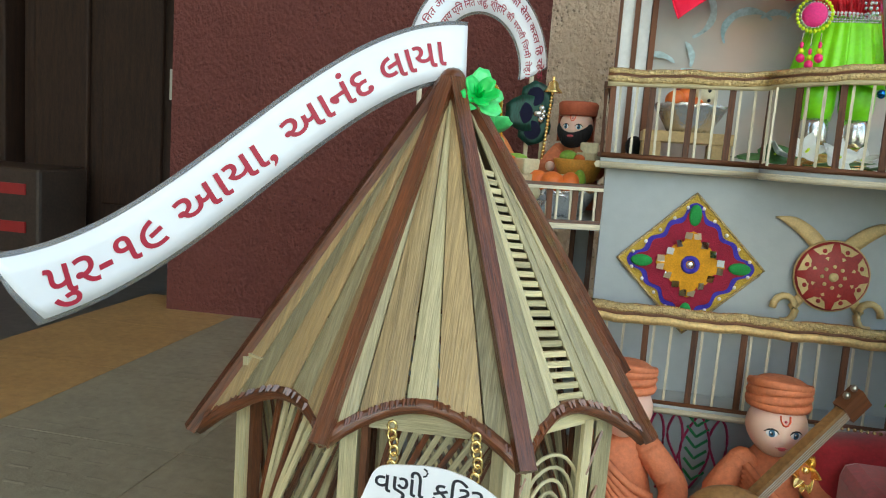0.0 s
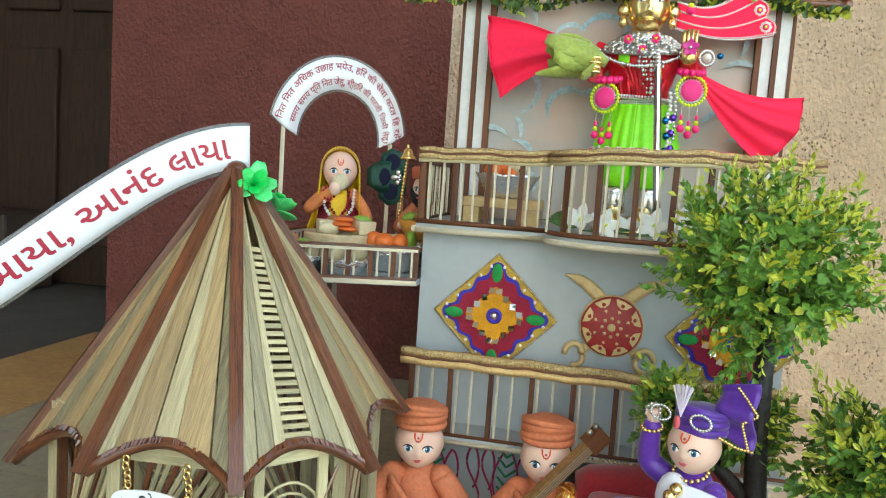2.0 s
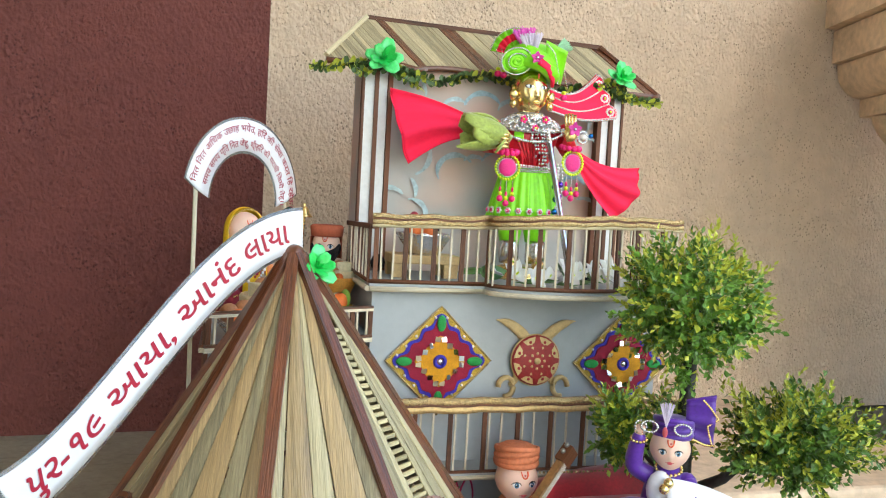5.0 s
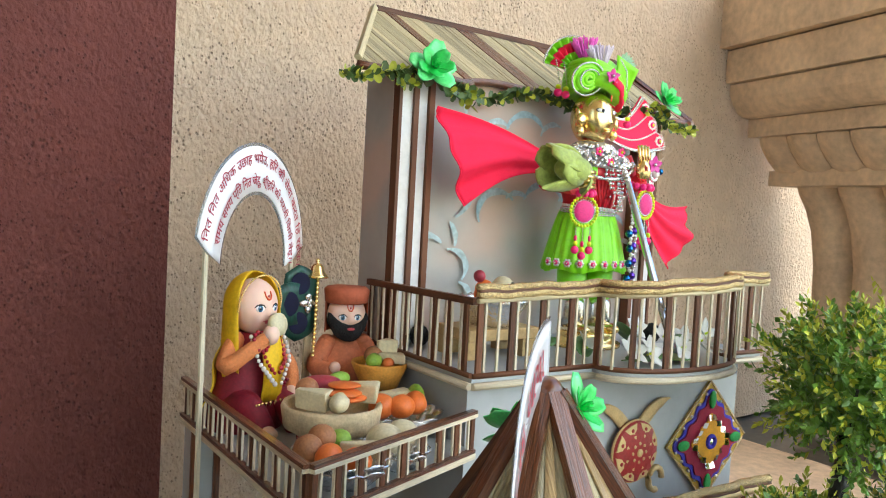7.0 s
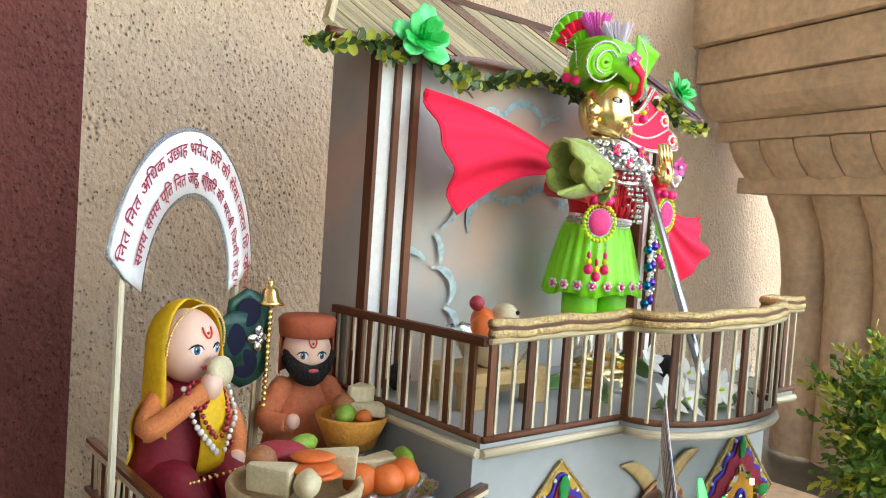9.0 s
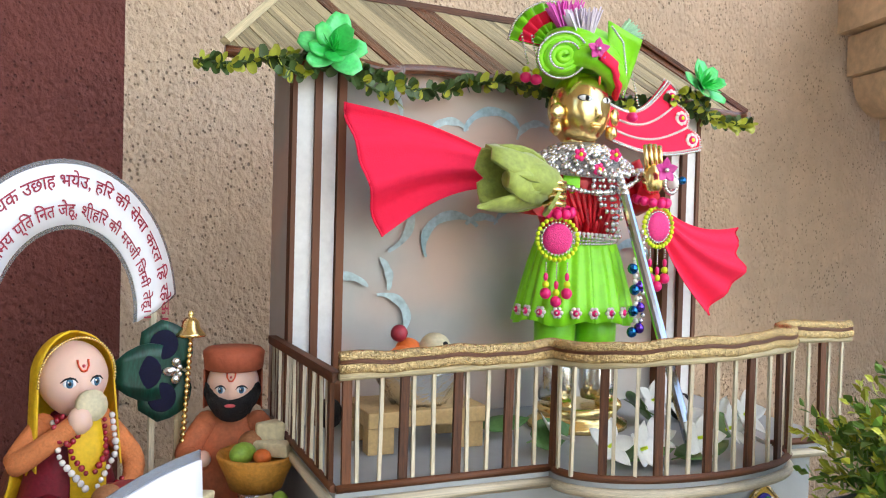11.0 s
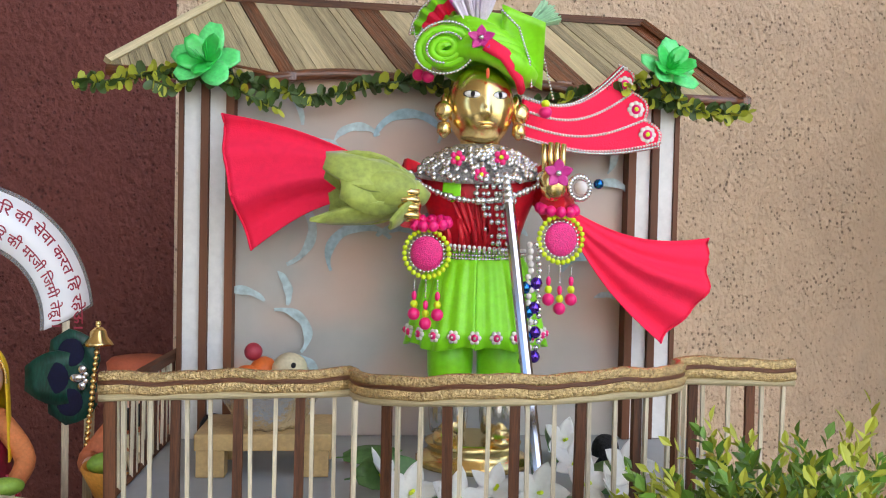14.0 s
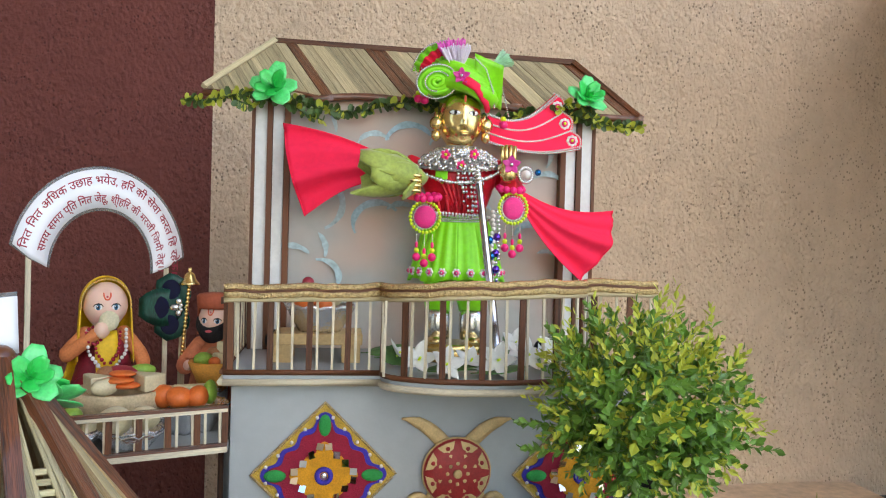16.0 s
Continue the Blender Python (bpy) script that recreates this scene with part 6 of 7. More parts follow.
def lady(bm):
    # local origin on the terrace floor under the head
    face(bm, (0, 0, 0.112), 0.0245)
    revolve(bm, [(0.038, 0.0), (0.037, 0.02), (0.030, 0.045), (0.026, 0.07), (0.012, 0.088)], (0, 0.006, 0), 20, 6, 1.0, 0.9)
    # veil
    def veil(u, v):
        a = radians(-108 + 216 * u)
        k = v
        if k < 0.5:
            ph = radians(8 + 82 * (k / 0.5))
            return (0.0272 * math.sin(a) * math.sin(ph), 0.004 + 0.0285 * math.cos(a) * math.sin(ph) - 0.004, 0.113 + 0.031 * math.cos(ph))
        w = (k - 0.5) / 0.5
        return (0.0272 * math.sin(a) * (1 + 0.12 * w), 0.0285 * math.cos(a) * (1 + 0.25 * w) - 0.006 * w, 0.113 - 0.058 * w - 0.012 * w * max(0.0, math.cos(a)) + 0.003 * math.sin(u * 30) * w)
    sheet(bm, veil, 28, 18, 7, 0.0012)
    beads(bm, even([(0.0262 * math.sin(a), -0.0105 - 0.004 * math.cos(a), 0.113 + 0.0285 * math.cos(a)) for a in [-1.7 + 3.4 * i / 30 for i in range(31)]], 0.0022), 0.0011, 9)
    sheet(bm, lambda u, v: (-0.014 + 0.024 * v + 0.004 * u, -0.027 - 0.006 * math.sin(math.pi * u), 0.088 - 0.06 * u), 8, 4, 7, 0.0015)
    for s in (-1, 1):
        el = Vector((0.040 * s, -0.012, 0.062 if s < 0 else 0.052))
        hd = Vector((-0.006, -0.034, 0.090)) if s < 0 else Vector((0.026, -0.030, 0.030))
        limb(bm, [(0.020 * s, 0, 0.082), el, hd], [0.0085, 0.0080, 0.0062], 12, 8)
        ball(bm, hd, 0.0085, (1, 0.9, 1.1), 0, 10, 8)
        beads(bm, [hd.lerp(el, 0.22) + Vector((0.008 * math.cos(a), 0.004 * math.sin(a), 0.008 * math.sin(a))) for a in [i * 0.57 for i in range(11)]], 0.0022, 10)
        limb(bm, [(0.016 * s, -0.002, 0.020), (0.022 * s, -0.026, 0.024), (0.018 * s, -0.044, 0.007)], [0.020, 0.014, 0.010], 12, 6)
        ball(bm, (0.021 * s, -0.052, 0.007), 0.008, (0.9, 1.4, 0.8), 0, 10, 6)
    # the veil's tail behind the back
    sheet(bm, lambda u, v: (-0.030 - 0.020 * u + 0.026 * v, 0.010 + 0.024 * v + 0.004 * math.sin(u * 9), 0.075 - 0.066 * u), 10, 8, 7, 0.0012)
    # flute-like flower at the lips, strings of pearls
    revolve(bm, [(0.004, 0), (0.0105, 0.002), (0.0105, 0.007), (0.004, 0.008)], (0.001, -0.030, 0.098), 14, 11, rot=Euler((radians(80), 0, 0)))
    for s in (-1, 1):
        beads(bm, even([(0.020 * s, -0.022, 0.088), (0.019 * s, -0.034, 0.066), (0.004 * s, -0.040, 0.046)], 0.0046), 0.0023, 12, 0.2)
        beads(bm, even([(0.014 * s, -0.024, 0.086), (0.011 * s, -0.036, 0.066), (0.002 * s, -0.038, 0.054)], 0.0046), 0.0021, 10, 0.2)
    beads(bm, ring((0, -0.040, 0.03), 0.026, 30, (1, 0, 0), (0, -0.5, 0.2)), 0.0015, 9)

sit_doll(pose(-0.122, 0.866, 0.2432, 0, 0, 20) @ Matrix.Diagonal((0.92, 0.92, 0.97, 1)), DOLL + ["maroonc", "yellow", "orange_skin", "goldmetal", "redbead", "cream", "pearl"], lady, "seated doll in yellow veil and maroon dress with beads")

def beard_doll(bm):
    r = 0.0215
    face(bm, (0, 0, 0.095), r, beard=True)
    revolve(bm, [(r * 1.03, 0.62 * r), (r * 1.08, 0.66 * r), (r * 1.14, 1.25 * r), (r * 1.0, 1.38 * r), (0.001, 1.4 * r)], (0, 0.002, 0.095), 24, 6)
    sheet(bm, lambda u, v: (r * 1.06 * math.cos(math.pi * u), r * 1.08 * math.sin(math.pi * u) - 0.002, 0.108 - 0.03 * v), 16, 4, 6, 0.001)
    revolve(bm, [(0.034, 0), (0.033, 0.02), (0.028, 0.05), (0.012, 0.075)], (0, 0.004, 0), 18, 7, 1, 0.85)
    for s in (-1, 1):
        limb(bm, [(0.02 * s, 0, 0.066), (0.033 * s, -0.012, 0.045), (0.020 * s, -0.032, 0.045)], [0.010, 0.010, 0.007], 12, 7)
        ball(bm, (0.018 * s, -0.036, 0.048), 0.006, idx=0)

sit_doll(pose(-0.013, 0.896, 0.2432, 0, 0, -14) @ Matrix.Diagonal((0.93, 0.93, 0.97, 1)), DOLL + ["rust", "saffron"], beard_doll, "seated black-bearded doll in rust cap holding a bowl")

def prince(bm):
    # origin: hips on the red seat
    face(bm, (0, 0, 0.082), 0.0220)
    revolve(bm, [(0.030, 0), (0.028, 0.02), (0.024, 0.04), (0.012, 0.062)], (0, 0.004, 0), 18, 6, 1, 0.85)
    ball(bm, (-0.008, -0.014, 0.040), 0.016, (0.9, 0.7, 1.3), 7)
    # turban wrap with peak
    wraps(bm, (0.002, 0.005, 0.082), 0.0200, 0.0150, 0.029, 6, 4)
    sheet(bm, lambda u, v: (0.014 + 0.030 * v, 0.006 + 0.006 * math.sin(u * 9), 0.098 + 0.036 * u - 0.012 * v + 0.02 * u * v), 12, 6, 6, 0.002)
    beads(bm, even([(0.042, 0.002, 0.09), (0.036, 0.0, 0.11), (0.047, 0.002, 0.118), (0.038, 0.0, 0.130), (0.03, 0.0, 0.138)], 0.0024), 0.0014, 8)
    beads(bm, even([(0.022, -0.006, 0.096), (0.034, 0.000, 0.090), (0.046, 0.006, 0.088)], 0.0026), 0.0016, 8)
    for k in range(40):
        a = random.uniform(-0.35, 0.35)
        rod(bm, (-0.006, -0.018, 0.108), (-0.006 + 0.022 * math.sin(a), -0.018 + random.uniform(-0.004, 0.004), 0.108 + 0.026 * math.cos(a)), 0.0004, 0.0005, 3, 9)
    for s in (-1, 1):
        beads(bm, ring((-0.006 + 0.017 * s, -0.018, 0.1075), 0.0085, 20, (1, 0, 0), (0, 0, 0.7)), 0.0015, 10)
    ball(bm, (-0.007, -0.0215, 0.104), 0.0035, (0.8, 0.6, 1.6), 3)
    # raised arm and bent arm, chains
    limb(bm, [(-0.02, 0, 0.050), (-0.036, -0.004, 0.062), (-0.033, -0.010, 0.092)], [0.010, 0.010, 0.0075], 12, 6)
    ball(bm, (-0.032, -0.011, 0.101), 0.0065, idx=0)
    beads(bm, ring((-0.033, -0.010, 0.091), 0.0082, 14, (1, 0, 0), (0, 1, 0.2)), 0.0018, 8)
    beads(bm, ring((-0.032, -0.013, 0.105), 0.006, 12, (1, 0, 0), (0, 0.4, 1)), 0.0018, 10)
    limb(bm, [(0.02, 0, 0.048), (0.026, -0.022, 0.024), (-0.008, -0.036, 0.026)], [0.010, 0.010, 0.008], 12, 6)
    ball(bm, (-0.016, -0.037, 0.028), 0.0065, idx=0)
    beads(bm, ring((-0.006, -0.035, 0.027), 0.0095, 14, (0, 1, 0), (0, 0, 1)), 0.0019, 8)
    beads(bm, ring((0.0, -0.002, 0.061), 0.0135, 18, (1, 0, 0), (0, 1, 0.3)), 0.002, 8)
    beads(bm, [(0.0, -0.026, 0.052), (-0.004, -0.028, 0.046), (-0.012, -0.034, 0.012), (-0.010, -0.036, 0.004)], 0.0055, 11, 0, 10)
    limb(bm, [(-0.012, -0.01, 0.010), (-0.045, -0.040, 0.016), (-0.048, -0.060, -0.020)], [0.018, 0.016, 0.012], 12, 6)
    limb(bm, [(0.012, -0.01, 0.010), (-0.005, -0.055, 0.014), (-0.030, -0.070, -0.020)], [0.018, 0.016, 0.012], 12, 6)
    beads(bm, ring((-0.046, -0.055, -0.010), 0.014, 18, (1, 0, 0), (0, 1, 0.2)), 0.002, 8)
    sheet(bm, lambda u, v: (-0.004 + 0.105 * u + 0.01 * v, -0.022 - 0.020 * v + 0.02 * u + 0.003 * math.sin(v * 9), 0.056 - (0.050 + 0.02 * u) * v - 0.036 * u * u), 14, 8, 7, 0.0015)

sit_doll(pose(0.300, 0.522, 0.0880, 0, 0, -30) @ Matrix.Diagonal((0.95, 0.95, 0.95, 1)), DOLL + ["purple", "whitecloth", "goldmetal", "tuftwhite", "silver", "goldmetal"], prince, "seated doll in violet turban and coat with white cape")

# ---- wall patches and shield on the facade ----
def patch(cx, cz):
    t = thing("mirror_patch", (cx, 0.733, cz), "diamond felt patch in gold, blue and crimson with mirrors", "wall patch", "felt patches on the facade")
    P = lambda y: Matrix.Translation((cx, y, cz)) @ Matrix.Rotation(radians(90), 4, "X")
    def diamond(h, wave=0.0, n=9):
        c = [(h, 0), (0, h), (-h, 0), (0, -h)]
        out = []
        for (x0, y0), (x1, y1) in zip(c, c[1:] + c[:1]):
            for k in range(n * 4):
                s = k / (n * 4)
                w = wave * math.sin(2 * math.pi * s * n * 0.5)
                nx, ny = (y1 - y0), -(x1 - x0)
                L = math.hypot(nx, ny)
                out.append((x0 + (x1 - x0) * s + nx / L * w, y0 + (y1 - y0) * s + ny / L * w))
        return out
    for name, h, wave, y, m_, lab in (("border", 0.066, 0.0, 0.7330, "feltgold", "gold felt border"), ("blue_edge", 0.0575, 0.0022, 0.7312, "feltblue", "wavy blue felt edge"), ("field", 0.0515, 0.0022, 0.7296, "feltred", "crimson felt field"), ("star", 0.031, 0.0016, 0.7280, "feltyellow", "amber felt star")):
        bm = B()
        prism(bm, diamond(h, wave, 5 if name == "star" else 7), P(y), 0.0026)
        part(name, bm, M[m_], t, lab)
    bm = B()
    tube(bm, [(cx + x, 0.7315, cz + z) for x, z in diamond(0.066, 0, 4)], 0.0013, 5, closed=True)
    part("cord", bm, M["gold"], t, "gold glitter cord")
    for k in range(4):
        for j in range(4):
            s = (j + 0.5) / 4
            a = [(1, 0), (0, 1), (-1, 0), (0, -1)][k]
            b_ = [(0, 1), (-1, 0), (0, -1), (1, 0)][k]
            x, z = [0.0305 * (a[i] * (1 - s) + b_[i] * s) for i in (0, 1)]
            bm = B()
            box(bm, (cx + x, 0.7262, cz + z), (0.0064, 0.0012, 0.0064), Euler((random.uniform(-0.55, 0.35), radians(random.uniform(-8, 8)), random.uniform(-0.6, 0.6))))
            part("mirror", bm, M["mirror"], t, "small square mirror chip")
    bm = B()
    beads(bm, [p for k in range(4) for p in [(cx + 0.0595 * (math.cos(k * math.pi / 2) * (1 - s) + math.cos((k + 1) * math.pi / 2) * s), 0.7305, cz + 0.0595 * (math.sin(k * math.pi / 2) * (1 - s) + math.sin((k + 1) * math.pi / 2) * s)) for s in (0.12, 0.30, 0.5, 0.70, 0.88)]], 0.0019)
    part("pearls", bm, M["pearl"], t, "small pearls along the edge")
    for x, z in ((0.044, 0), (-0.044, 0), (0, 0.046), (0, -0.046)):
        bm = B()
        ball(bm, (cx + x, 0.7275, cz + z), 0.0068, (1.5 if x else 0.85, 0.3, 0.85 if x else 1.5), 0, 12, 6)
        part("green_leaf", bm, M["feltgreen"], t, "green felt leaf")
    bm = B()
    tube(bm, ring((cx, 0.7262, cz), 0.0062, 20), 0.0024, 6, closed=True, up=(0, 1, 0))
    part("ring", bm, M["feltblue"], t, "blue felt ring")
    bm = B()
    ball(bm, (cx, 0.7258, cz), 0.0032, (1, 0.4, 1))
    part("centre_mirror", bm, M["mirror"], t, "round mirror")

random.seed(21)
patch(0.109, 0.212)
patch(0.352, 0.209)

def shield():
    t = thing("shield_and_swords", (0.2315, 0.733, 0.214), "red and gold painted shield over two crossed gold swords", "wall ornament")
    c = Vector((0.2315, 0, 0.214))
    for s in (-1, 1):
        bm = B()
        def fn(u, v):
            p = Vector((-0.030 + 0.082 * u, 0.7315, -0.034 + 0.083 * math.sin(u * math.pi / 2)))
            w = 0.011 * (0.55 + 0.45 * math.sin(math.pi * min(1, u * 1.05))) * (1 - 0.8 * max(0, u - 0.85) / 0.15)
            q = p + Vector((0, 0, (v - 0.5) * w)) + Vector((-(v - 0.5) * w * 0.8, 0, 0))
            return (c.x + s * q.x, q.y - (0.0012 if s > 0 else 0), c.z + q.z)
        sheet(bm, fn, 18, 3, 0, 0.0022)
        part("sword_blade", bm, M["shieldgold"], t, "curved gold sword")
        bm = B()
        tube(bm, [(c.x - s * (0.036 + 0.010 * math.cos(a)), 0.729, c.z - 0.034 + 0.012 * math.sin(a)) for a in [i * 0.45 for i in range(12)]], 0.0034, 6)
        part("sword_hilt", bm, M["shieldgold"], t, "looped gold hilt")
    bm = B()
    revolve(bm, [(0.032, 0), (0.032, 0.003), (0.029, 0.006), (0.02, 0.0085), (0.001, 0.0095)], (c.x, 0.7295, c.z), 40, 0, rot=Euler((radians(90), 0, 0)))
    part("disc", bm, M["shieldred"], t, "domed red disc")
    bm = B()
    tube(bm, ring((c.x, 0.7275, c.z), 0.031, 36), 0.0018, 6, closed=True, up=(0, 1, 0))
    part("rim", bm, M["shieldgold"], t, "gold rim")
    for k in range(8):
        a = 2 * math.pi * (k + 0.5) / 8
        bm = B()
        o = Vector((math.cos(a), 0, math.sin(a)))
        q = Vector((-math.sin(a), 0, math.cos(a)))
        pts = [o * 0.0155, o * 0.0285 + q * 0.0088, o * 0.0295, o * 0.0285 - q * 0.0088]
        ys = (0.7203, 0.7232, 0.7228, 0.7232)
        vs = [bm.verts.new(Vector((c.x, y, c.z)) + p) for p, y in zip(pts, ys)]
        lo = [bm.verts.new(v.co + Vector((0, 0.002, 0))) for v in vs]
        bm.faces.new(vs)
        bm.faces.new(lo[::-1])
        for i in range(4):
            bm.faces.new((vs[i], vs[(i + 1) % 4], lo[(i + 1) % 4], lo[i]))
        ball(bm, Vector((c.x, 0.7222, c.z)) + o * 0.0245, 0.0022, (1, 0.5, 1), 1, 8, 5)
        part("gold_point", bm, [M["shieldgold"], M["shieldred"]], t, "gold painted point")
    bm = B()
    ball(bm, (c.x, 0.7196, c.z), 0.0042, (1, 0.4, 1))
    for p in ring((c.x, 0.7203, c.z), 0.0095, 8):
        ball(bm, p, 0.0018, (1, 0.5, 1), u=8, v=5)
    part("boss", bm, M["shieldgold"], t, "gold dots round the boss")

shield()

# line drawings on the ground storey
def drawing(cx, cz, s):
    t = thing("wall_drawing", (cx, 0.734, cz), "red and green painted leaf scroll on the white wall", "drawing", "leaf drawings")
    for k, (dx, lean) in enumerate(((-0.030, -0.5), (-0.014, -0.25), (0.022, 0.45))):
        bm = B()
        tube(bm, [(cx + s * (dx + 0.014 * lean * u + 0.007 * math.sin(math.pi * 2 * u)), 0.7342, cz + s * (-0.045 + 0.085 * u)) for u in [i / 14 for i in range(15)]] + [(cx + s * (dx + 0.014 * lean + 0.010 * math.sin(a)), 0.7342, cz + s * (0.040 - 0.028 * (1 - math.cos(a)))) for a in [0.3 * i for i in range(1, 10)]], 0.0013, 5)
        part("scroll", bm, M["drawred"], t, "maroon painted scroll")
    bm = B()
    petal(bm, (cx + s * 0.004, 0.7338, cz - s * 0.04), (0.05, 0, 1), (0, -1, 0), 0.085 * s, 0.030 * s, cup=0.0)
    part("painted_leaf", bm, M["foam"], t, "white leaf ground")
    for j in range(6):
        bm = B()
        z = cz + s * (-0.03 + 0.012 * j)
        tube(bm, [(cx + s * 0.006, 0.7328, z), (cx + s * (0.006 + 0.012), 0.7328, z + 0.010 * s)], 0.0014, 5)
        tube(bm, [(cx + s * 0.006, 0.7328, z), (cx + s * (0.006 - 0.010), 0.7328, z + 0.011 * s)], 0.0014, 5)
        part("leaf_vein", bm, M["drawgreen"], t, "green painted vein")
    bm = B()
    out = [(cx + s * (0.004 + 0.015 * math.sin(math.pi * u) + 0.004 * u), 0.7328, cz + s * (-0.04 + 0.085 * u)) for u in [i / 14 for i in range(15)]]
    out2 = [(cx + s * (0.004 - 0.015 * math.sin(math.pi * u) + 0.004 * u), 0.7328, cz + s * (-0.04 + 0.085 * u)) for u in [i / 14 for i in range(15)]]
    tube(bm, out, 0.0012, 5)
    tube(bm, out2, 0.0012, 5)
    part("leaf_outline", bm, M["drawred"], t, "maroon leaf outline")

drawing(0.128, 0.030, 0.9)
drawing(0.05, 0.025, 0.8)

# ---- things before the facade ----
def lute():
    t = thing("lute", (0.155, 0.585, 0.02), "long-necked brown wooden lute with steel strings", "lute")
    a, b_ = Vector((0.140, 0.572, 0.038)), Vector((0.222, 0.606, 0.128))
    d = (b_ - a).normalized()
    bm = B()
    ball(bm, a, 0.030, (1.15, 0.7, 0.95), 0, 18, 12)
    part("gourd", bm, M["woodtan"], t, "tan gourd body")
    bm = B()
    strip(bm, a, b_, 0.011, 0.008, (0.6, 0.4, -0.7))
    neck = part("neck", bm, M["woodtan"], t)
    bm = B()
    strip(bm, b_ - d * 0.004, b_ + d * 0.016, 0.017, 0.012, (0.6, 0.4, -0.7))
    part("peg_head", bm, M["darkstick"], t, "dark peg head")
    side = Vector((0.6, 0.4, -0.7)).normalized()
    nrm = d.cross(side).normalized()
    nrm = nrm if nrm.y < 0 else -nrm
    for k in (-1.5, -0.5, 0.5, 1.5):
        bm = B()
        rod(bm, a + side * (0.002 * k) + nrm * 0.024 * 0.25, b_ + side * (0.002 * k) + nrm * 0.0055, 0.00035, seg=4)
        part("string", bm, M["steel"], neck, "steel string")
    for k in range(4):
        bm = B()
        ball(bm, b_ + d * (0.002 + 0.004 * k) + side * (0.010 * (-1) ** k), 0.003, u=8, v=6)
        part("peg", bm, M["steel"], neck, "small steel peg")

lute()

def bolster():
    t = thing("bolster", (0.275, 0.655, FLOOR), "red velvet bolster with gold flower end", "bolster")
    bm = B()
    prof = [(0.001, -0.075), (0.028, -0.073), (0.034, -0.06), (0.036, 0.0), (0.034, 0.06), (0.028, 0.073), (0.001, 0.075)]
    revolve(bm, prof, (0.285, 0.660, 0.062), 24, 0, rot=Euler((0, radians(84), radians(5))))
    part("cushion", bm, M["velvet"], t)
    bm = B()
    for k in range(8):
        a = 2 * math.pi * k / 8
        petal(bm, (0.207, 0.634, 0.066), (0.45 * math.cos(a) - 0.2, -0.5, math.sin(a)), (-0.4, -1, 0), 0.021, 0.010, cup=0.2)
    ball(bm, (0.2055, 0.630, 0.066), 0.004)
    part("gold_flower", bm, M["goldmetal"], t, "gold filigree flower")
    bm = B()
    for k in range(26):
        ball(bm, (0.215 + 0.005 * k, 0.652, 0.0985 - 0.0001 * k), 0.0016, u=6, v=5)
    part("piping", bm, M["gold"], t, "gold piping")
    bm = B()
    bbox(bm, (0.214, 0.625, FLOOR), (0.356, 0.695, 0.030), bevel=0.006)
    part("base", bm, M["velvet"], t, "red velvet base")

bolster()
bm = B()
bbox(bm, (0.222, 0.47, FLOOR), (0.350, 0.612, 0.0885), bevel=0.012)
seat = part("seat_cushion", bm, M["velvet"])
tagged(seat, "square red velvet seat under the violet doll", "cushion")

# ---- plastic tree ----
def foliage(bm, c, rad, n, seed, squash=(1, 1, 1), lsize=0.0110):
    """Sprigs of small folded plastic leaves round a centre."""
    rnd = random.Random(seed)
    c = Vector(c)
    for k in range(n):
        while True:
            d = Vector((rnd.uniform(-1, 1), rnd.uniform(-1, 1), rnd.uniform(-1, 1)))
            if 0.1 < d.length < 1:
                break
        d.normalize()
        lump = 0.86 + 0.26 * noise.noise(d * 2.3 + Vector((seed, 0, 0)))
        R = rad * lump * rnd.choice((rnd.uniform(0.70, 0.95), rnd.uniform(0.9, 1.2)))
        tipp = c + Vector((d.x * squash[0], d.y * squash[1], d.z * squash[2])) * R
        grow = (d + Vector((rnd.uniform(-0.5, 0.5), rnd.uniform(-0.5, 0.5), rnd.uniform(-0.1, 0.6)))).normalized()
        young = rnd.random() < 0.40 + 0.26 * d.z
        L = rnd.uniform(0.020, 0.038)
        s0 = tipp - grow * L
        o1 = grow.orthogonal().normalized()
        o2 = grow.cross(o1)
        a_ = [bm.verts.new(s0 + o1 * 0.0006), bm.verts.new(s0 - o1 * 0.0006), bm.verts.new(tipp)]
        bm.faces.new(a_).material_index = 0
        m = rnd.randint(7, 11)
        for j in range(m):
            u = j / (m - 1)
            ang = j * 2.4 + rnd.uniform(-0.3, 0.3)
            out = (o1 * math.cos(ang) + o2 * math.sin(ang))
            dirn = (out * (1.0 - 0.45 * u) + grow * (0.35 + 0.9 * u)).normalized()
            ln = lsize * (1.0 - 0.35 * u) * rnd.uniform(0.8, 1.2)
            wd = ln * rnd.uniform(0.25, 0.35) * (0.8 if young else 1.1)
            b0 = s0.lerp(tipp, u)
            side = dirn.cross(grow)
            side = side.normalized() if side.length > 1e-4 else o1
            fold = side.cross(dirn) * ln * 0.10
            v = [bm.verts.new(p) for p in (b0, b0 + dirn * ln * 0.45 + side * wd + fold, b0 + dirn * ln * 0.75 + side * wd * 0.62 + fold * 0.7, b0 + dirn * ln, b0 + dirn * ln * 0.75 - side * wd * 0.62 + fold * 0.7, b0 + dirn * ln * 0.45 - side * wd + fold)]
            idx = 1 if (young and u > 0.35) or rnd.random() < 0.08 else 0
            for q in ((0, 1, 2, 3), (0, 3, 4, 5)):
                bm.faces.new([v[i] for i in q]).material_index = idx

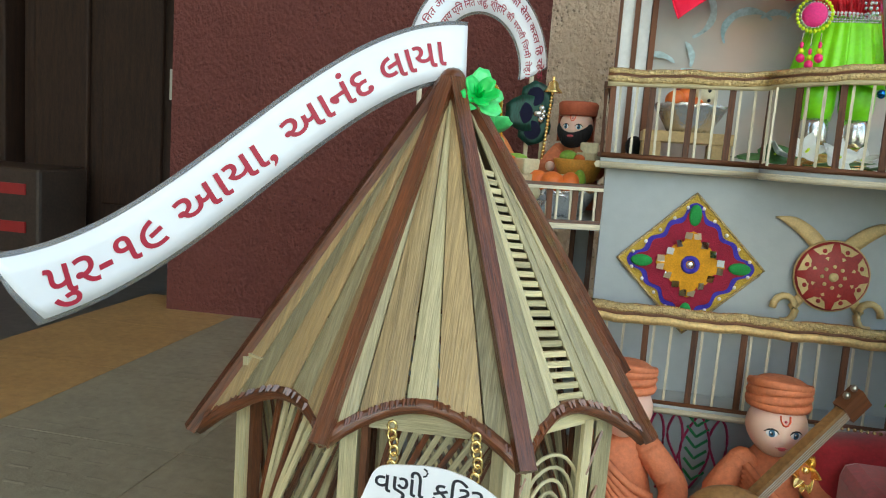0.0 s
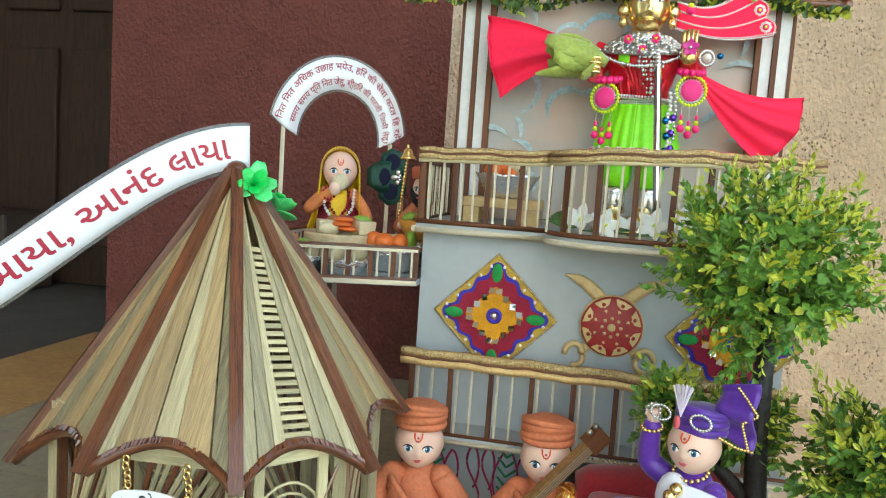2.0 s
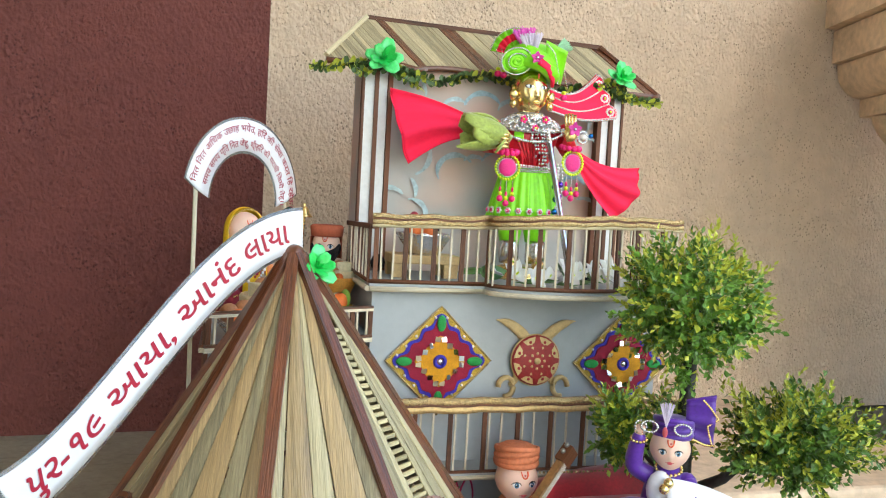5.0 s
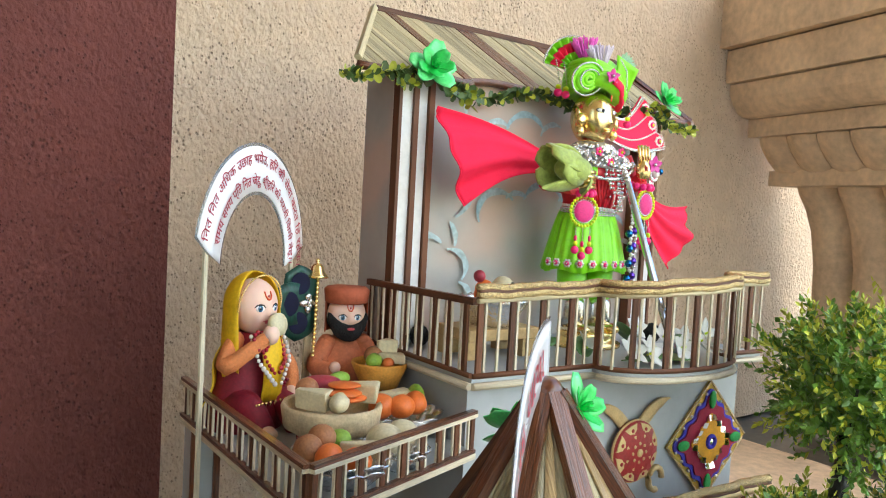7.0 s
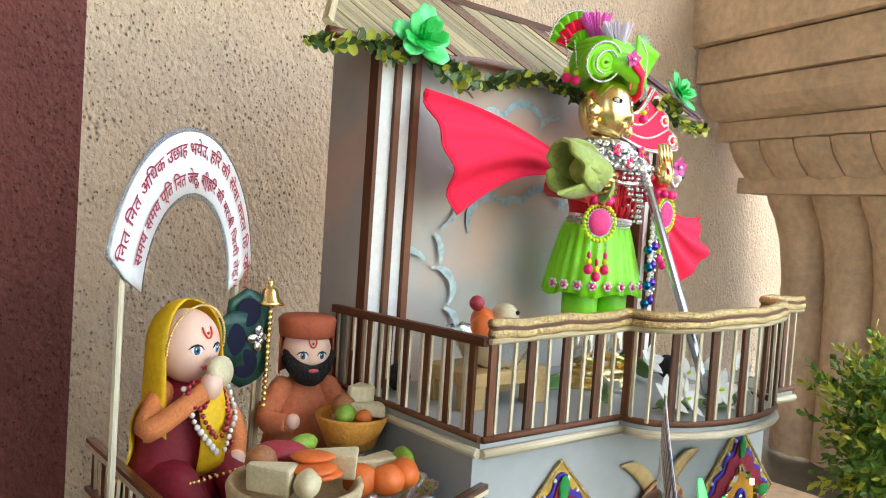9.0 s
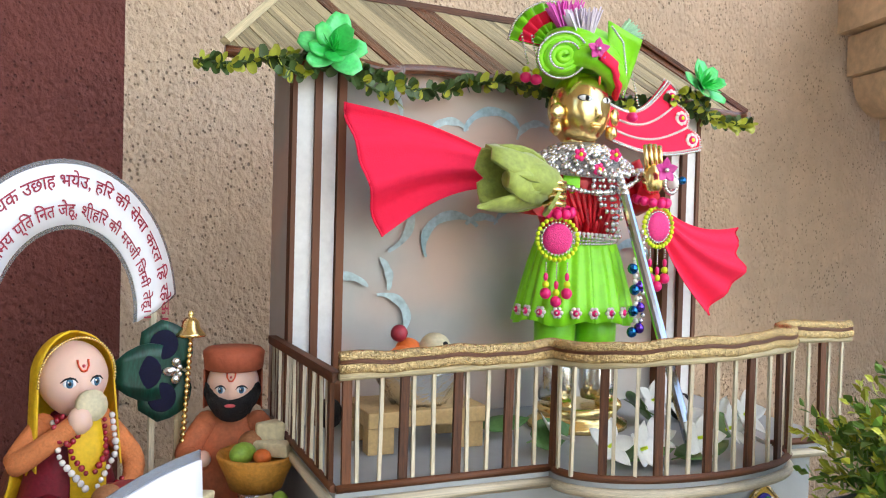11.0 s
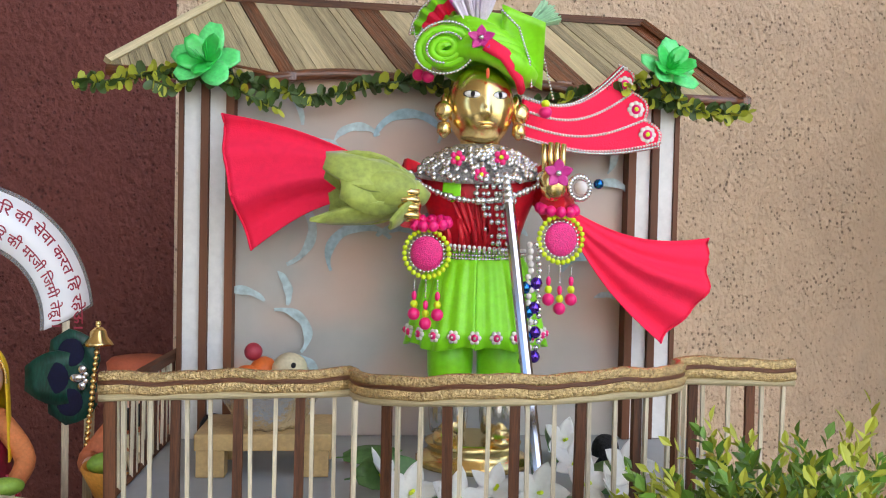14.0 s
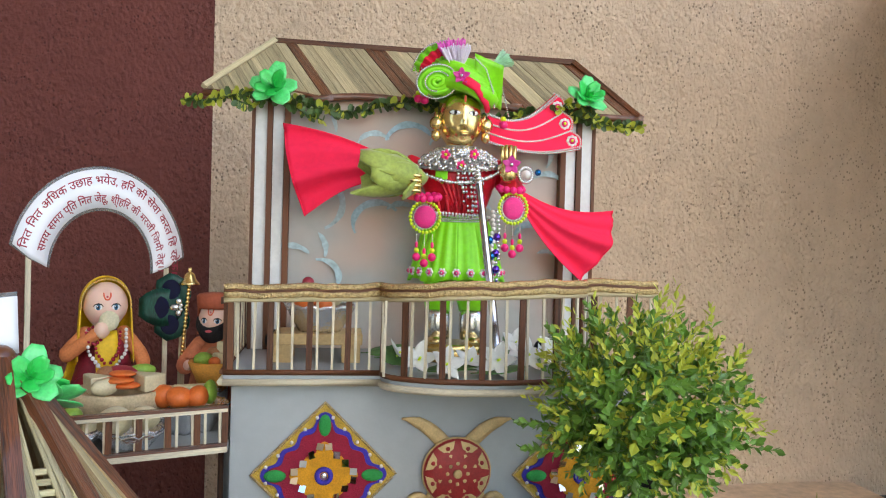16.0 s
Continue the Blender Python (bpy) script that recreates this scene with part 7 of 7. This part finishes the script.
def plastic_tree():
    t = thing("plastic_tree", (0.362, 0.585, FLOOR), "artificial tree with round yellow-green leaf crowns and black trunk", "artificial plant")
    bm = B()
    tube(bm, [(0.366, 0.590, FLOOR + 0.012), (0.362, 0.590, 0.08), (0.356, 0.586, 0.17), (0.354, 0.578, 0.30)], [0.011, 0.010, 0.009, 0.006], 10)
    part("trunk", bm, M["bark"], t, "black ribbed trunk")
    for pts in ([(0.362, 0.589, 0.09), (0.395, 0.565, 0.115), (0.425, 0.535, 0.165), (0.44, 0.53, 0.19)], [(0.36, 0.589, 0.10), (0.325, 0.598, 0.13), (0.285, 0.603, 0.17)]):
        bm = B()
        tube(bm, pts, [0.0075, 0.006, 0.005, 0.003][:len(pts)], 8)
        part("limb", bm, M["bark"], t, "black curved limb")
    for c, r, n, sq, sd in (((0.350, 0.576, 0.309), 0.088, 560, (1, 1, 0.97), 3), ((0.462, 0.532, 0.170), 0.088, 520, (1.12, 0.9, 0.74), 8), ((0.285, 0.603, 0.165), 0.048, 170, (0.8, 0.8, 1.1), 13), ((0.345, 0.60, 0.165), 0.05, 150, (1.0, 0.6, 0.9), 17)):
        bm = B()
        foliage(bm, c, r, n, sd, sq)
        ob = part("crown", bm, [M["leaf"], M["leafy"]], t, "crown of small glossy leaves")
    bm = B()
    revolve(bm, [(0.03, 0.0), (0.034, 0.012), (0.03, 0.022), (0.001, 0.024)], (0.366, 0.590, FLOOR), 20)
    part("base", bm, M["feltgreen"], t, "green base")

plastic_tree()

# ---- eave garland and green flowers ----
def garland():
    t = thing("garland", (0.21, 0.862, 0.58), "green and yellow plastic leaf garland along the eave", "garland")
    rnd = random.Random(6)
    pts = []
    for k in range(61):
        x = -0.050 + 0.505 * k / 60
        p = roof_point(x, 1.0, -0.006)
        p.y -= 0.004
        p.z += 0.007 * math.sin(x * 40) - (0.002 if 0.03 < x < 0.39 else 0.0)
        pts.append(p)
    bm = B()
    tube(bm, pts, 0.0013, 5)
    part("stem", bm, M["leafd"], t)
    extra = [[Vector((0.045, 0.858, 0.578)), Vector((0.075, 0.856, 0.563)), Vector((0.098, 0.854, 0.553))], [Vector((0.04, 0.857, 0.575)), Vector((0.022, 0.854, 0.566)), Vector((0.008, 0.852, 0.570))], [Vector((0.383, 0.857, 0.588)), Vector((0.395, 0.854, 0.572)), Vector((0.402, 0.853, 0.563))], [Vector((0.383, 0.857, 0.588)), Vector((0.362, 0.854, 0.582)), Vector((0.350, 0.853, 0.574))]]
    for run, dens in [(pts, 0.0022)] + [(e, 0.0032) for e in extra]:
        bm = B()
        if run is not pts:
            tube(bm, run, 0.001, 4)
        for p, d in along([Vector(q) for q in run], dens, 0.001):
            x = p.x
            gap = run is pts and 0.215 < x < 0.30
            for j in range(2):
                a = rnd.uniform(0, 6.28)
                out = Vector((rnd.uniform(-0.4, 0.4), -0.5 + 0.7 * math.cos(a), math.sin(a))).normalized()
                dd = (out + d * rnd.uniform(-0.3, 0.9)).normalized()
                L = rnd.uniform(0.0065, 0.0105)
                petal(bm, p, dd, Vector((rnd.uniform(-1, 1), -1, rnd.uniform(-1, 1))), L, L * 0.72, 1 if rnd.random() < (0.5 if (run is not pts or x < 0.03 or x > 0.40) else 0.22) else 0, 0.15, 0, True)
        part("leaves", bm, [M["leafd"], M["leafy"]], t, "small oval garland leaves")

garland()

def bloom(m, r, label):
    t = posed("green_flower", m, label, "flower", "green plastic flowers")
    rnd = random.Random(4)
    for k in range(10):
        a = 2 * math.pi * (k + rnd.uniform(-0.15, 0.15)) / 5 + (0.25 if k < 5 else 0.85)
        lift_ = (0.15 if k < 5 else 0.55) + rnd.uniform(-0.1, 0.15)
        L = r * (1.0 if k < 5 else 0.78) * rnd.uniform(0.88, 1.1)
        bm = B()
        petal(bm, (0, 0, 0.001 * (k >= 5)), (math.cos(a), math.sin(a), lift_), (0, 0, 1), L, L * 0.74, cup=rnd.uniform(-0.1, 0.3), thick=0.0006, blunt=True)
        lpart("petal", bm, M["flowerpale" if k < 5 else "flowergreen"], t)
    for k in range(14):
        a, e = rnd.uniform(0, 6.28), rnd.uniform(0.2, 1.0)
        bm = B()
        d = Vector((math.cos(a) * e, math.sin(a) * e, 0.9)).normalized()
        petal(bm, (0, 0, 0), d, d.orthogonal(), r * rnd.uniform(0.5, 0.75), r * 0.12, cup=0.1, thick=0.0004)
        lpart("stamen", bm, M["flowergreen"], t)

bloom(pose(0.046, 0.852, 0.585, 70, 0, -10), 0.026, "bright green plastic flower on the eave garland")
bloom(pose(0.386, 0.852, 0.592, 60, 0, 15), 0.024, "bright green plastic flower on the eave garland")
bloom(pose(-0.067, 0.508, 0.340, 60, 0, 25), 0.019, "bright green plastic flower tied to the hut's top")
bloom(pose(-0.070, 0.550, 0.318, 20, 30, 120), 0.026, "bright green plastic flower behind the hut's top")

# ---- the balcony's offerings ----
def low_table():
    t = thing("low_table", (0.098, 0.80, 0.3065), "small gold card-covered low table", "table")
    bm = B()
    bbox(bm, (0.056, 0.780, 0.324), (0.143, 0.835, 0.335), bevel=0.001)
    part("tabletop", bm, M["kraft"], t)
    for x in (0.066, 0.132):
        for y in (0.788, 0.827):
            bm = B()
            bbox(bm, (x - 0.009, y - 0.006, 0.3066), (x + 0.009, y + 0.006, 0.324))
            part("leg", bm, M["kraft"], t)

low_table()

def foil_bowl(c, r, h, label):
    t = thing("foil_bowl", c, label, "bowl", "foil bowls")
    bm = B()
    n = 40
    def fn(u, v):
        a = 2 * math.pi * u
        rr = r * (0.55 + 0.45 * v) * (1 + 0.05 * math.sin(a * 9) * v + 0.03 * math.sin(a * 17 + 2))
        return (c[0] + rr * math.cos(a), c[1] + rr * math.sin(a), c[2] + h * v + 0.0012 * math.sin(a * 13))
    sheet(bm, fn, n, 8, 0, 0.0006)
    vs = [bm.verts.new((c[0] + r * 0.55 * math.cos(2 * math.pi * k / 20), c[1] + r * 0.55 * math.sin(2 * math.pi * k / 20), c[2] + 0.001)) for k in range(20)]
    bm.faces.new(vs)
    part("foil", bm, M["foil"], t)
    return t

def fruit(name, c, r, m_, label, sc=(1, 1, 1), rot=None, dots=False):
    bm = B()
    if "bread" in name:
        bbox(bm, (-r * sc[0], -r * sc[1], -r * sc[2] * 0.8), (r * sc[0], r * sc[1], r * sc[2] * 0.8), bevel=r * 0.16)
        for v in bm.verts:
            v.co.y *= 0.25 + 0.75 * (0.5 + 0.5 * v.co.x / (r * sc[0]))
    else:
        ball(bm, (0, 0, 0), r, sc, 0, 14, 10)
    for v in bm.verts:
        v.co *= 1 + (0.22 if m_ == "carrot" else 0.08) * noise.noise(v.co * 60 + Vector(c) * 100)
    if dots:
        for k in (0.4, -0.4):
            ball(bm, (0.3 * r, -0.9 * r, k * r), r * 0.16, idx=1, u=6, v=5)
    ob = part(name, bm, [M[m_], M["hair"]])
    ob.matrix_basis = Matrix.Translation(c) @ ((rot or Euler((0, 0, 0))).to_matrix().to_4x4())
    return tagged(ob, label, name.replace("_", " "), "clay food")

foil_bowl((0.101, 0.806, 0.3352), 0.036, 0.027, "crumpled silver foil bowl on the low table")
rnd = random.Random(12)
for x, y, z, r, m_, nm, lab in ((0.085, 0.80, 0.366, 0.010, "carrot", "clay_tomato", "small orange-red clay tomato"), (0.094, 0.812, 0.370, 0.010, "carrot", "clay_tomato", "small orange-red clay tomato"), (0.088, 0.812, 0.383, 0.006, "beet", "clay_beet", "small dark red clay beet"), (0.113, 0.806, 0.372, 0.012, "cream", "clay_custard_apple", "cream clay fruit with dark dots"), (0.105, 0.796, 0.362, 0.008, "carrot", "clay_tomato", "small orange-red clay tomato")):
    fruit(nm, (x, y, z), r, m_, lab, dots=nm == "clay_custard_apple")

def jasmine(m, r):
    t = posed("jasmine_flower", m, "fresh white five-petalled jasmine flower on the balcony", "flower", "jasmine flowers")
    for k in range(5):
        a = 2 * math.pi * k / 5
        bm = B()
        petal(bm, (0, 0, 0), (math.cos(a), math.sin(a), 0.3), (0, 0, 1), r, r * 0.62, cup=0.2, thick=0.0005)
        lpart("petal", bm, M["jasmine"], t)
    bm = B()
    rod(bm, (0, 0, -r * 0.1), (0.002, 0, r * 0.25), r * 0.06, seg=6)
    lpart("centre", bm, M["lime"], t)
    return t

rnd = random.Random(31)
for k, (x, y, z, rx, rz) in enumerate(((0.19, 0.70, 0.322, 50, 0), (0.215, 0.69, 0.318, 62, 20), (0.262, 0.672, 0.322, 70, -5), (0.288, 0.685, 0.326, 60, 30), (0.305, 0.70, 0.320, 45, 60), (0.318, 0.72, 0.330, 60, 10), (0.295, 0.755, 0.322, 40, 0), (0.175, 0.745, 0.320, 40, 80), (0.335, 0.76, 0.318, 55, -20), (0.30, 0.80, 0.325, 60, 0), (0.24, 0.72, 0.318, 30, 0))):
    jasmine(pose(x, max(y, 0.703), z, rx, 0, rz), 0.019 if k < 6 else 0.017)
def big_leaf(x, y, z, rz, tilt, L):
    bm = B()
    petal(bm, (0, 0, 0), (1, 0, 0.05), (0, 0, 1), L, L * 0.5, cup=0.10, thick=0.0006)
    tube(bm, [(-0.008, 0, 0), (L * 0.9, 0, 0.03 * L)], 0.0006, 4)
    ob = part("fresh_leaf", bm, M["freshleaf"])
    ob.matrix_basis = pose(x, y, z, tilt, 0, rz)
    tagged(ob, "fresh dark green leaf lying on the balcony floor", "leaf", "fresh leaves")
for a in ((0.16, 0.745, 0.318, 30, 55, 0.045), (0.20, 0.715, 0.311, -8, 8, 0.05), (0.245, 0.70, 0.311, 10, 6, 0.05), (0.30, 0.73, 0.316, 40, 30, 0.05), (0.29, 0.79, 0.318, 80, 60, 0.05), (0.15, 0.80, 0.314, 5, 20, 0.04)):
    big_leaf(*a)
for x, y in ((0.052, 0.86), (0.33, 0.80)):
    bm = B()
    ball(bm, (x, y, 0.3065 + 0.0115), 0.011, (0.9, 0.9, 1.05), 0, 12, 8)
    tagged(part("dark_nut", bm, M["hair"]), "small dark brown nut on the balcony floor", "nut")

# ---- the terrace's offerings ----
def basket():
    t = thing("fruit_basket", (-0.085, 0.772, 0.2432), "pale clay basket of small clay fruit slices", "basket")
    bm = B()
    c = (-0.085, 0.775, 0.262)
    revolve(bm, [(0.030, -0.004), (0.0395, 0.002), (0.042, 0.018), (0.0405, 0.021), (0.037, 0.019), (0.034, 0.010), (0.001, 0.009)], c, 32)
    part("dish", bm, M["wicker"], t)
    bm = B()
    revolve(bm, [(0.030, 0.0), (0.028, 0.0145)], (c[0], c[1], 0.2434), 20)
    part("foot", bm, M["foil"], t, "foil-wrapped stand")

basket()
foil_bowl((-0.113, 0.700, 0.2434), 0.036, 0.016, "crumpled silver foil tray of clay fruit on the terrace")
foil_bowl((-0.026, 0.773, 0.2434), 0.034, 0.022, "crumpled silver foil tray of clay fruit on the terrace")
foil_bowl((-0.058, 0.716, 0.2434), 0.028, 0.014, "crumpled silver foil tray of clay buns on the terrace")
def tart_bowl():
    t = thing("tart_bowl", (-0.005, 0.838, 0.2432), "small orange clay bowl held by the bearded doll", "bowl")
    bm = B()
    revolve(bm, [(0.018, -0.018), (0.021, -0.010), (0.0275, 0.004), (0.0265, 0.006), (0.0235, 0.003), (0.019, -0.006), (0.001, -0.007)], (-0.005, 0.838, 0.294), 28)
    part("shell", bm, M["tart"], t)
    bm = B()
    revolve(bm, [(0.012, 0.0), (0.013, 0.033)], (-0.005, 0.838, 0.2434), 14)
    part("stand", bm, M["foil"], t, "foil-wrapped stand")

tart_bowl()
foil_bowl((-0.020, 0.775, 0.2434), 0.038, 0.026, "crumpled silver foil tray of orange clay carrots")
foil_bowl((-0.112, 0.705, 0.2434), 0.038, 0.020, "crumpled silver foil tray at the railing")
foil_bowl((-0.06, 0.722, 0.2434), 0.030, 0.016, "crumpled silver foil tray at the railing")
E4 = Euler
food = []
for x, y, z, r, m_, nm, lab, sc in (
    (-0.105, 0.770, 0.288, 0.011, "cream", "clay_bread", "pale cream clay bread roll", (1.3, 1, 0.9)), (-0.090, 0.752, 0.288, 0.009, "cream", "clay_radish", "cream clay radish with dark end", (0.9, 1.6, 0.9)),
    (-0.078, 0.765, 0.288, 0.013, "carrot", "clay_carrot_slice", "flat orange clay carrot slice", (1.3, 1.0, 0.25)), (-0.080, 0.760, 0.293, 0.012, "carrot", "clay_carrot_slice", "flat orange clay carrot slice", (1.3, 1.0, 0.25)), (-0.078, 0.768, 0.298, 0.011, "carrot", "clay_carrot_slice", "flat orange clay carrot slice", (1.3, 1.0, 0.25)),
    (-0.060, 0.772, 0.290, 0.012, "cream", "clay_bread", "pale cream clay bread roll", (1.2, 1.0, 0.8)), (-0.086, 0.795, 0.293, 0.012, "beet", "clay_beet", "dark red clay beet", (1.5, 0.9, 0.7)), (-0.068, 0.798, 0.296, 0.009, "apple", "clay_apple_slice", "green and white clay apple slice", (1.4, 0.8, 0.7)), (-0.100, 0.792, 0.291, 0.010, "chiku", "clay_chikoo", "brown clay chikoo fruit", (1, 1, 1)),
    (-0.042, 0.768, 0.277, 0.012, "carrot", "clay_carrot", "orange clay carrot chunk", (1, 1, 0.9)), (-0.026, 0.760, 0.277, 0.012, "carrot", "clay_carrot", "orange clay carrot chunk", (1, 1, 0.9)), (-0.010, 0.764, 0.277, 0.011, "carrot", "clay_carrot", "orange clay carrot chunk", (1, 1, 0.9)), (-0.020, 0.785, 0.279, 0.011, "cream", "clay_bread", "pale cream clay bread roll", (1.6, 0.9, 0.6)), (-0.001, 0.778, 0.279, 0.011, "apple", "clay_apple_slice", "green clay apple slice", (0.6, 1, 1.1)), (-0.036, 0.79, 0.277, 0.010, "cream", "clay_bread", "pale cream clay bread roll", (1.3, 0.9, 0.6)),
    (-0.138, 0.705, 0.270, 0.011, "chiku", "clay_chikoo", "brown clay chikoo fruit", (1, 1, 1)), (-0.122, 0.716, 0.272, 0.011, "chiku", "clay_chikoo", "brown clay chikoo fruit", (1, 1, 1)), (-0.107, 0.716, 0.270, 0.009, "apple", "clay_apple", "small green clay apple", (1, 1, 0.9)), (-0.128, 0.690, 0.266, 0.011, "carrot", "clay_carrot", "orange clay carrot chunk", (1.1, 0.9, 0.9)), (-0.110, 0.683, 0.264, 0.011, "carrot", "clay_carrot", "orange clay carrot chunk", (1.2, 0.9, 0.8)), (-0.098, 0.697, 0.267, 0.011, "cream", "clay_bread", "pale cream clay bread roll", (1.5, 0.8, 0.6)), (-0.070, 0.712, 0.266, 0.015, "cream", "clay_bun", "round scored cream clay bun", (1, 1, 0.85)), (-0.048, 0.722, 0.267, 0.013, "cream", "clay_bun", "round scored cream clay bun", (1, 1, 0.8)),
    (-0.016, 0.830, 0.302, 0.009, "apple", "clay_apple_slice", "green clay apple slice", (1.2, 0.8, 0.8)), (-0.008, 0.846, 0.304, 0.009, "chiku", "clay_chikoo", "brown clay chikoo fruit", (1, 1, 1)), (0.004, 0.832, 0.303, 0.010, "cream", "clay_bread", "pale cream clay wedge", (1.3, 0.9, 0.6)), (0.004, 0.845, 0.308, 0.010, "cream", "clay_bread", "pale cream clay wedge", (0.9, 0.9, 1.3)), (-0.004, 0.824, 0.300, 0.006, "carrot", "clay_carrot", "orange clay carrot chunk", (1, 1, 0.9))):
    fruit(nm, (x, y, z), r, m_, lab, sc, E4((0, 0, rnd.uniform(-0.8, 0.8))), nm == "clay_radish")

def feather():
    t = thing("peacock_feather_fan", (-0.066, 0.90, 0.243), "fan of three trimmed peacock feather eyes with rhinestones", "feather fan")
    o = Vector((-0.050, 0.902, 0.348))
    for k, (a, L) in enumerate(((125, 0.040), (180, 0.046), (232, 0.040))):
        d = Vector((math.cos(radians(a)) * 0.92, -0.12 * math.cos(radians(a)) * -1 * 0.6, math.sin(radians(a))))
        bm = B()
        petal(bm, o + Vector((0, -0.002 * (k == 1), 0)), d, (0, -1, 0), L, L * 0.92, 0, 0.03, 0.0008, True)
        q = o + d * L * 0.60 + Vector((0, -0.0028, 0))
        ball(bm, q, L * 0.25, (1, 0.03, 1.1), 1, 20, 8)
        part("feather_eye", bm, [M["peacock"], M["peacockeye"]], t, "peacock feather eye")
        bm = B()
        ball(bm, o + d * L * 0.20 + Vector((0, -0.004, 0)), 0.0036, (1.6 if k == 1 else 1, 0.5, 1), 0, 8, 6)
        ball(bm, o + d * L * 0.08 + Vector((0, -0.004, 0)), 0.0022, (1, 0.5, 1), 0, 8, 6)
        part("rhinestone", bm, M["silver"], t, "clear rhinestone")
    bm = B()
    strip(bm, (-0.052, 0.9035, 0.2435), (-0.050, 0.9035, 0.35), 0.007, 0.003, (1, 0, 0))
    part("stick", bm, M["bamboo2"], t, "pale bamboo stick")

feather()

def bell():
    t = thing("bead_hanging", (-0.044, 0.904, 0.385), "brass bell cap with hanging gold bead string", "bell")
    bm = B()
    revolve(bm, [(0.0085, -0.0075), (0.0115, -0.008), (0.0100, -0.0055), (0.0070, -0.002), (0.0058, 0.003), (0.0035, 0.0055), (0.0012, 0.006), (0.0022, 0.008), (0.0018, 0.0105), (0.0002, 0.011)], (-0.044, 0.902, 0.381), 24)
    part("cap", bm, M["goldmetal"], t, "brass bell cap")
    bead_parts(t, [(-0.044 - 0.0003 * k, 0.900 - 0.0004 * k, 0.372 - 0.0044 * k) for k in range(19)], 0.0023, M["goldmetal"], "gold bead", inner=False)

bell()

# ---- the doorway's luggage ----
def case():
    t = thing("striped_case", (-1.42, 1.62, FLOOR), "dark brown case with two red stripes", "case")
    bm = B()
    bbox(bm, (-1.60, 1.60, FLOOR), (-1.265, 1.78, 0.175), bevel=0.008)
    part("shell", bm, M["crate"], t)
    for z in (0.125, 0.035):
        bm = B()
        bbox(bm, (-1.585, 1.594, z - 0.013), (-1.30, 1.5995, z + 0.013))
        part("stripe", bm, M["stripered"], t, "red stripe")

case()
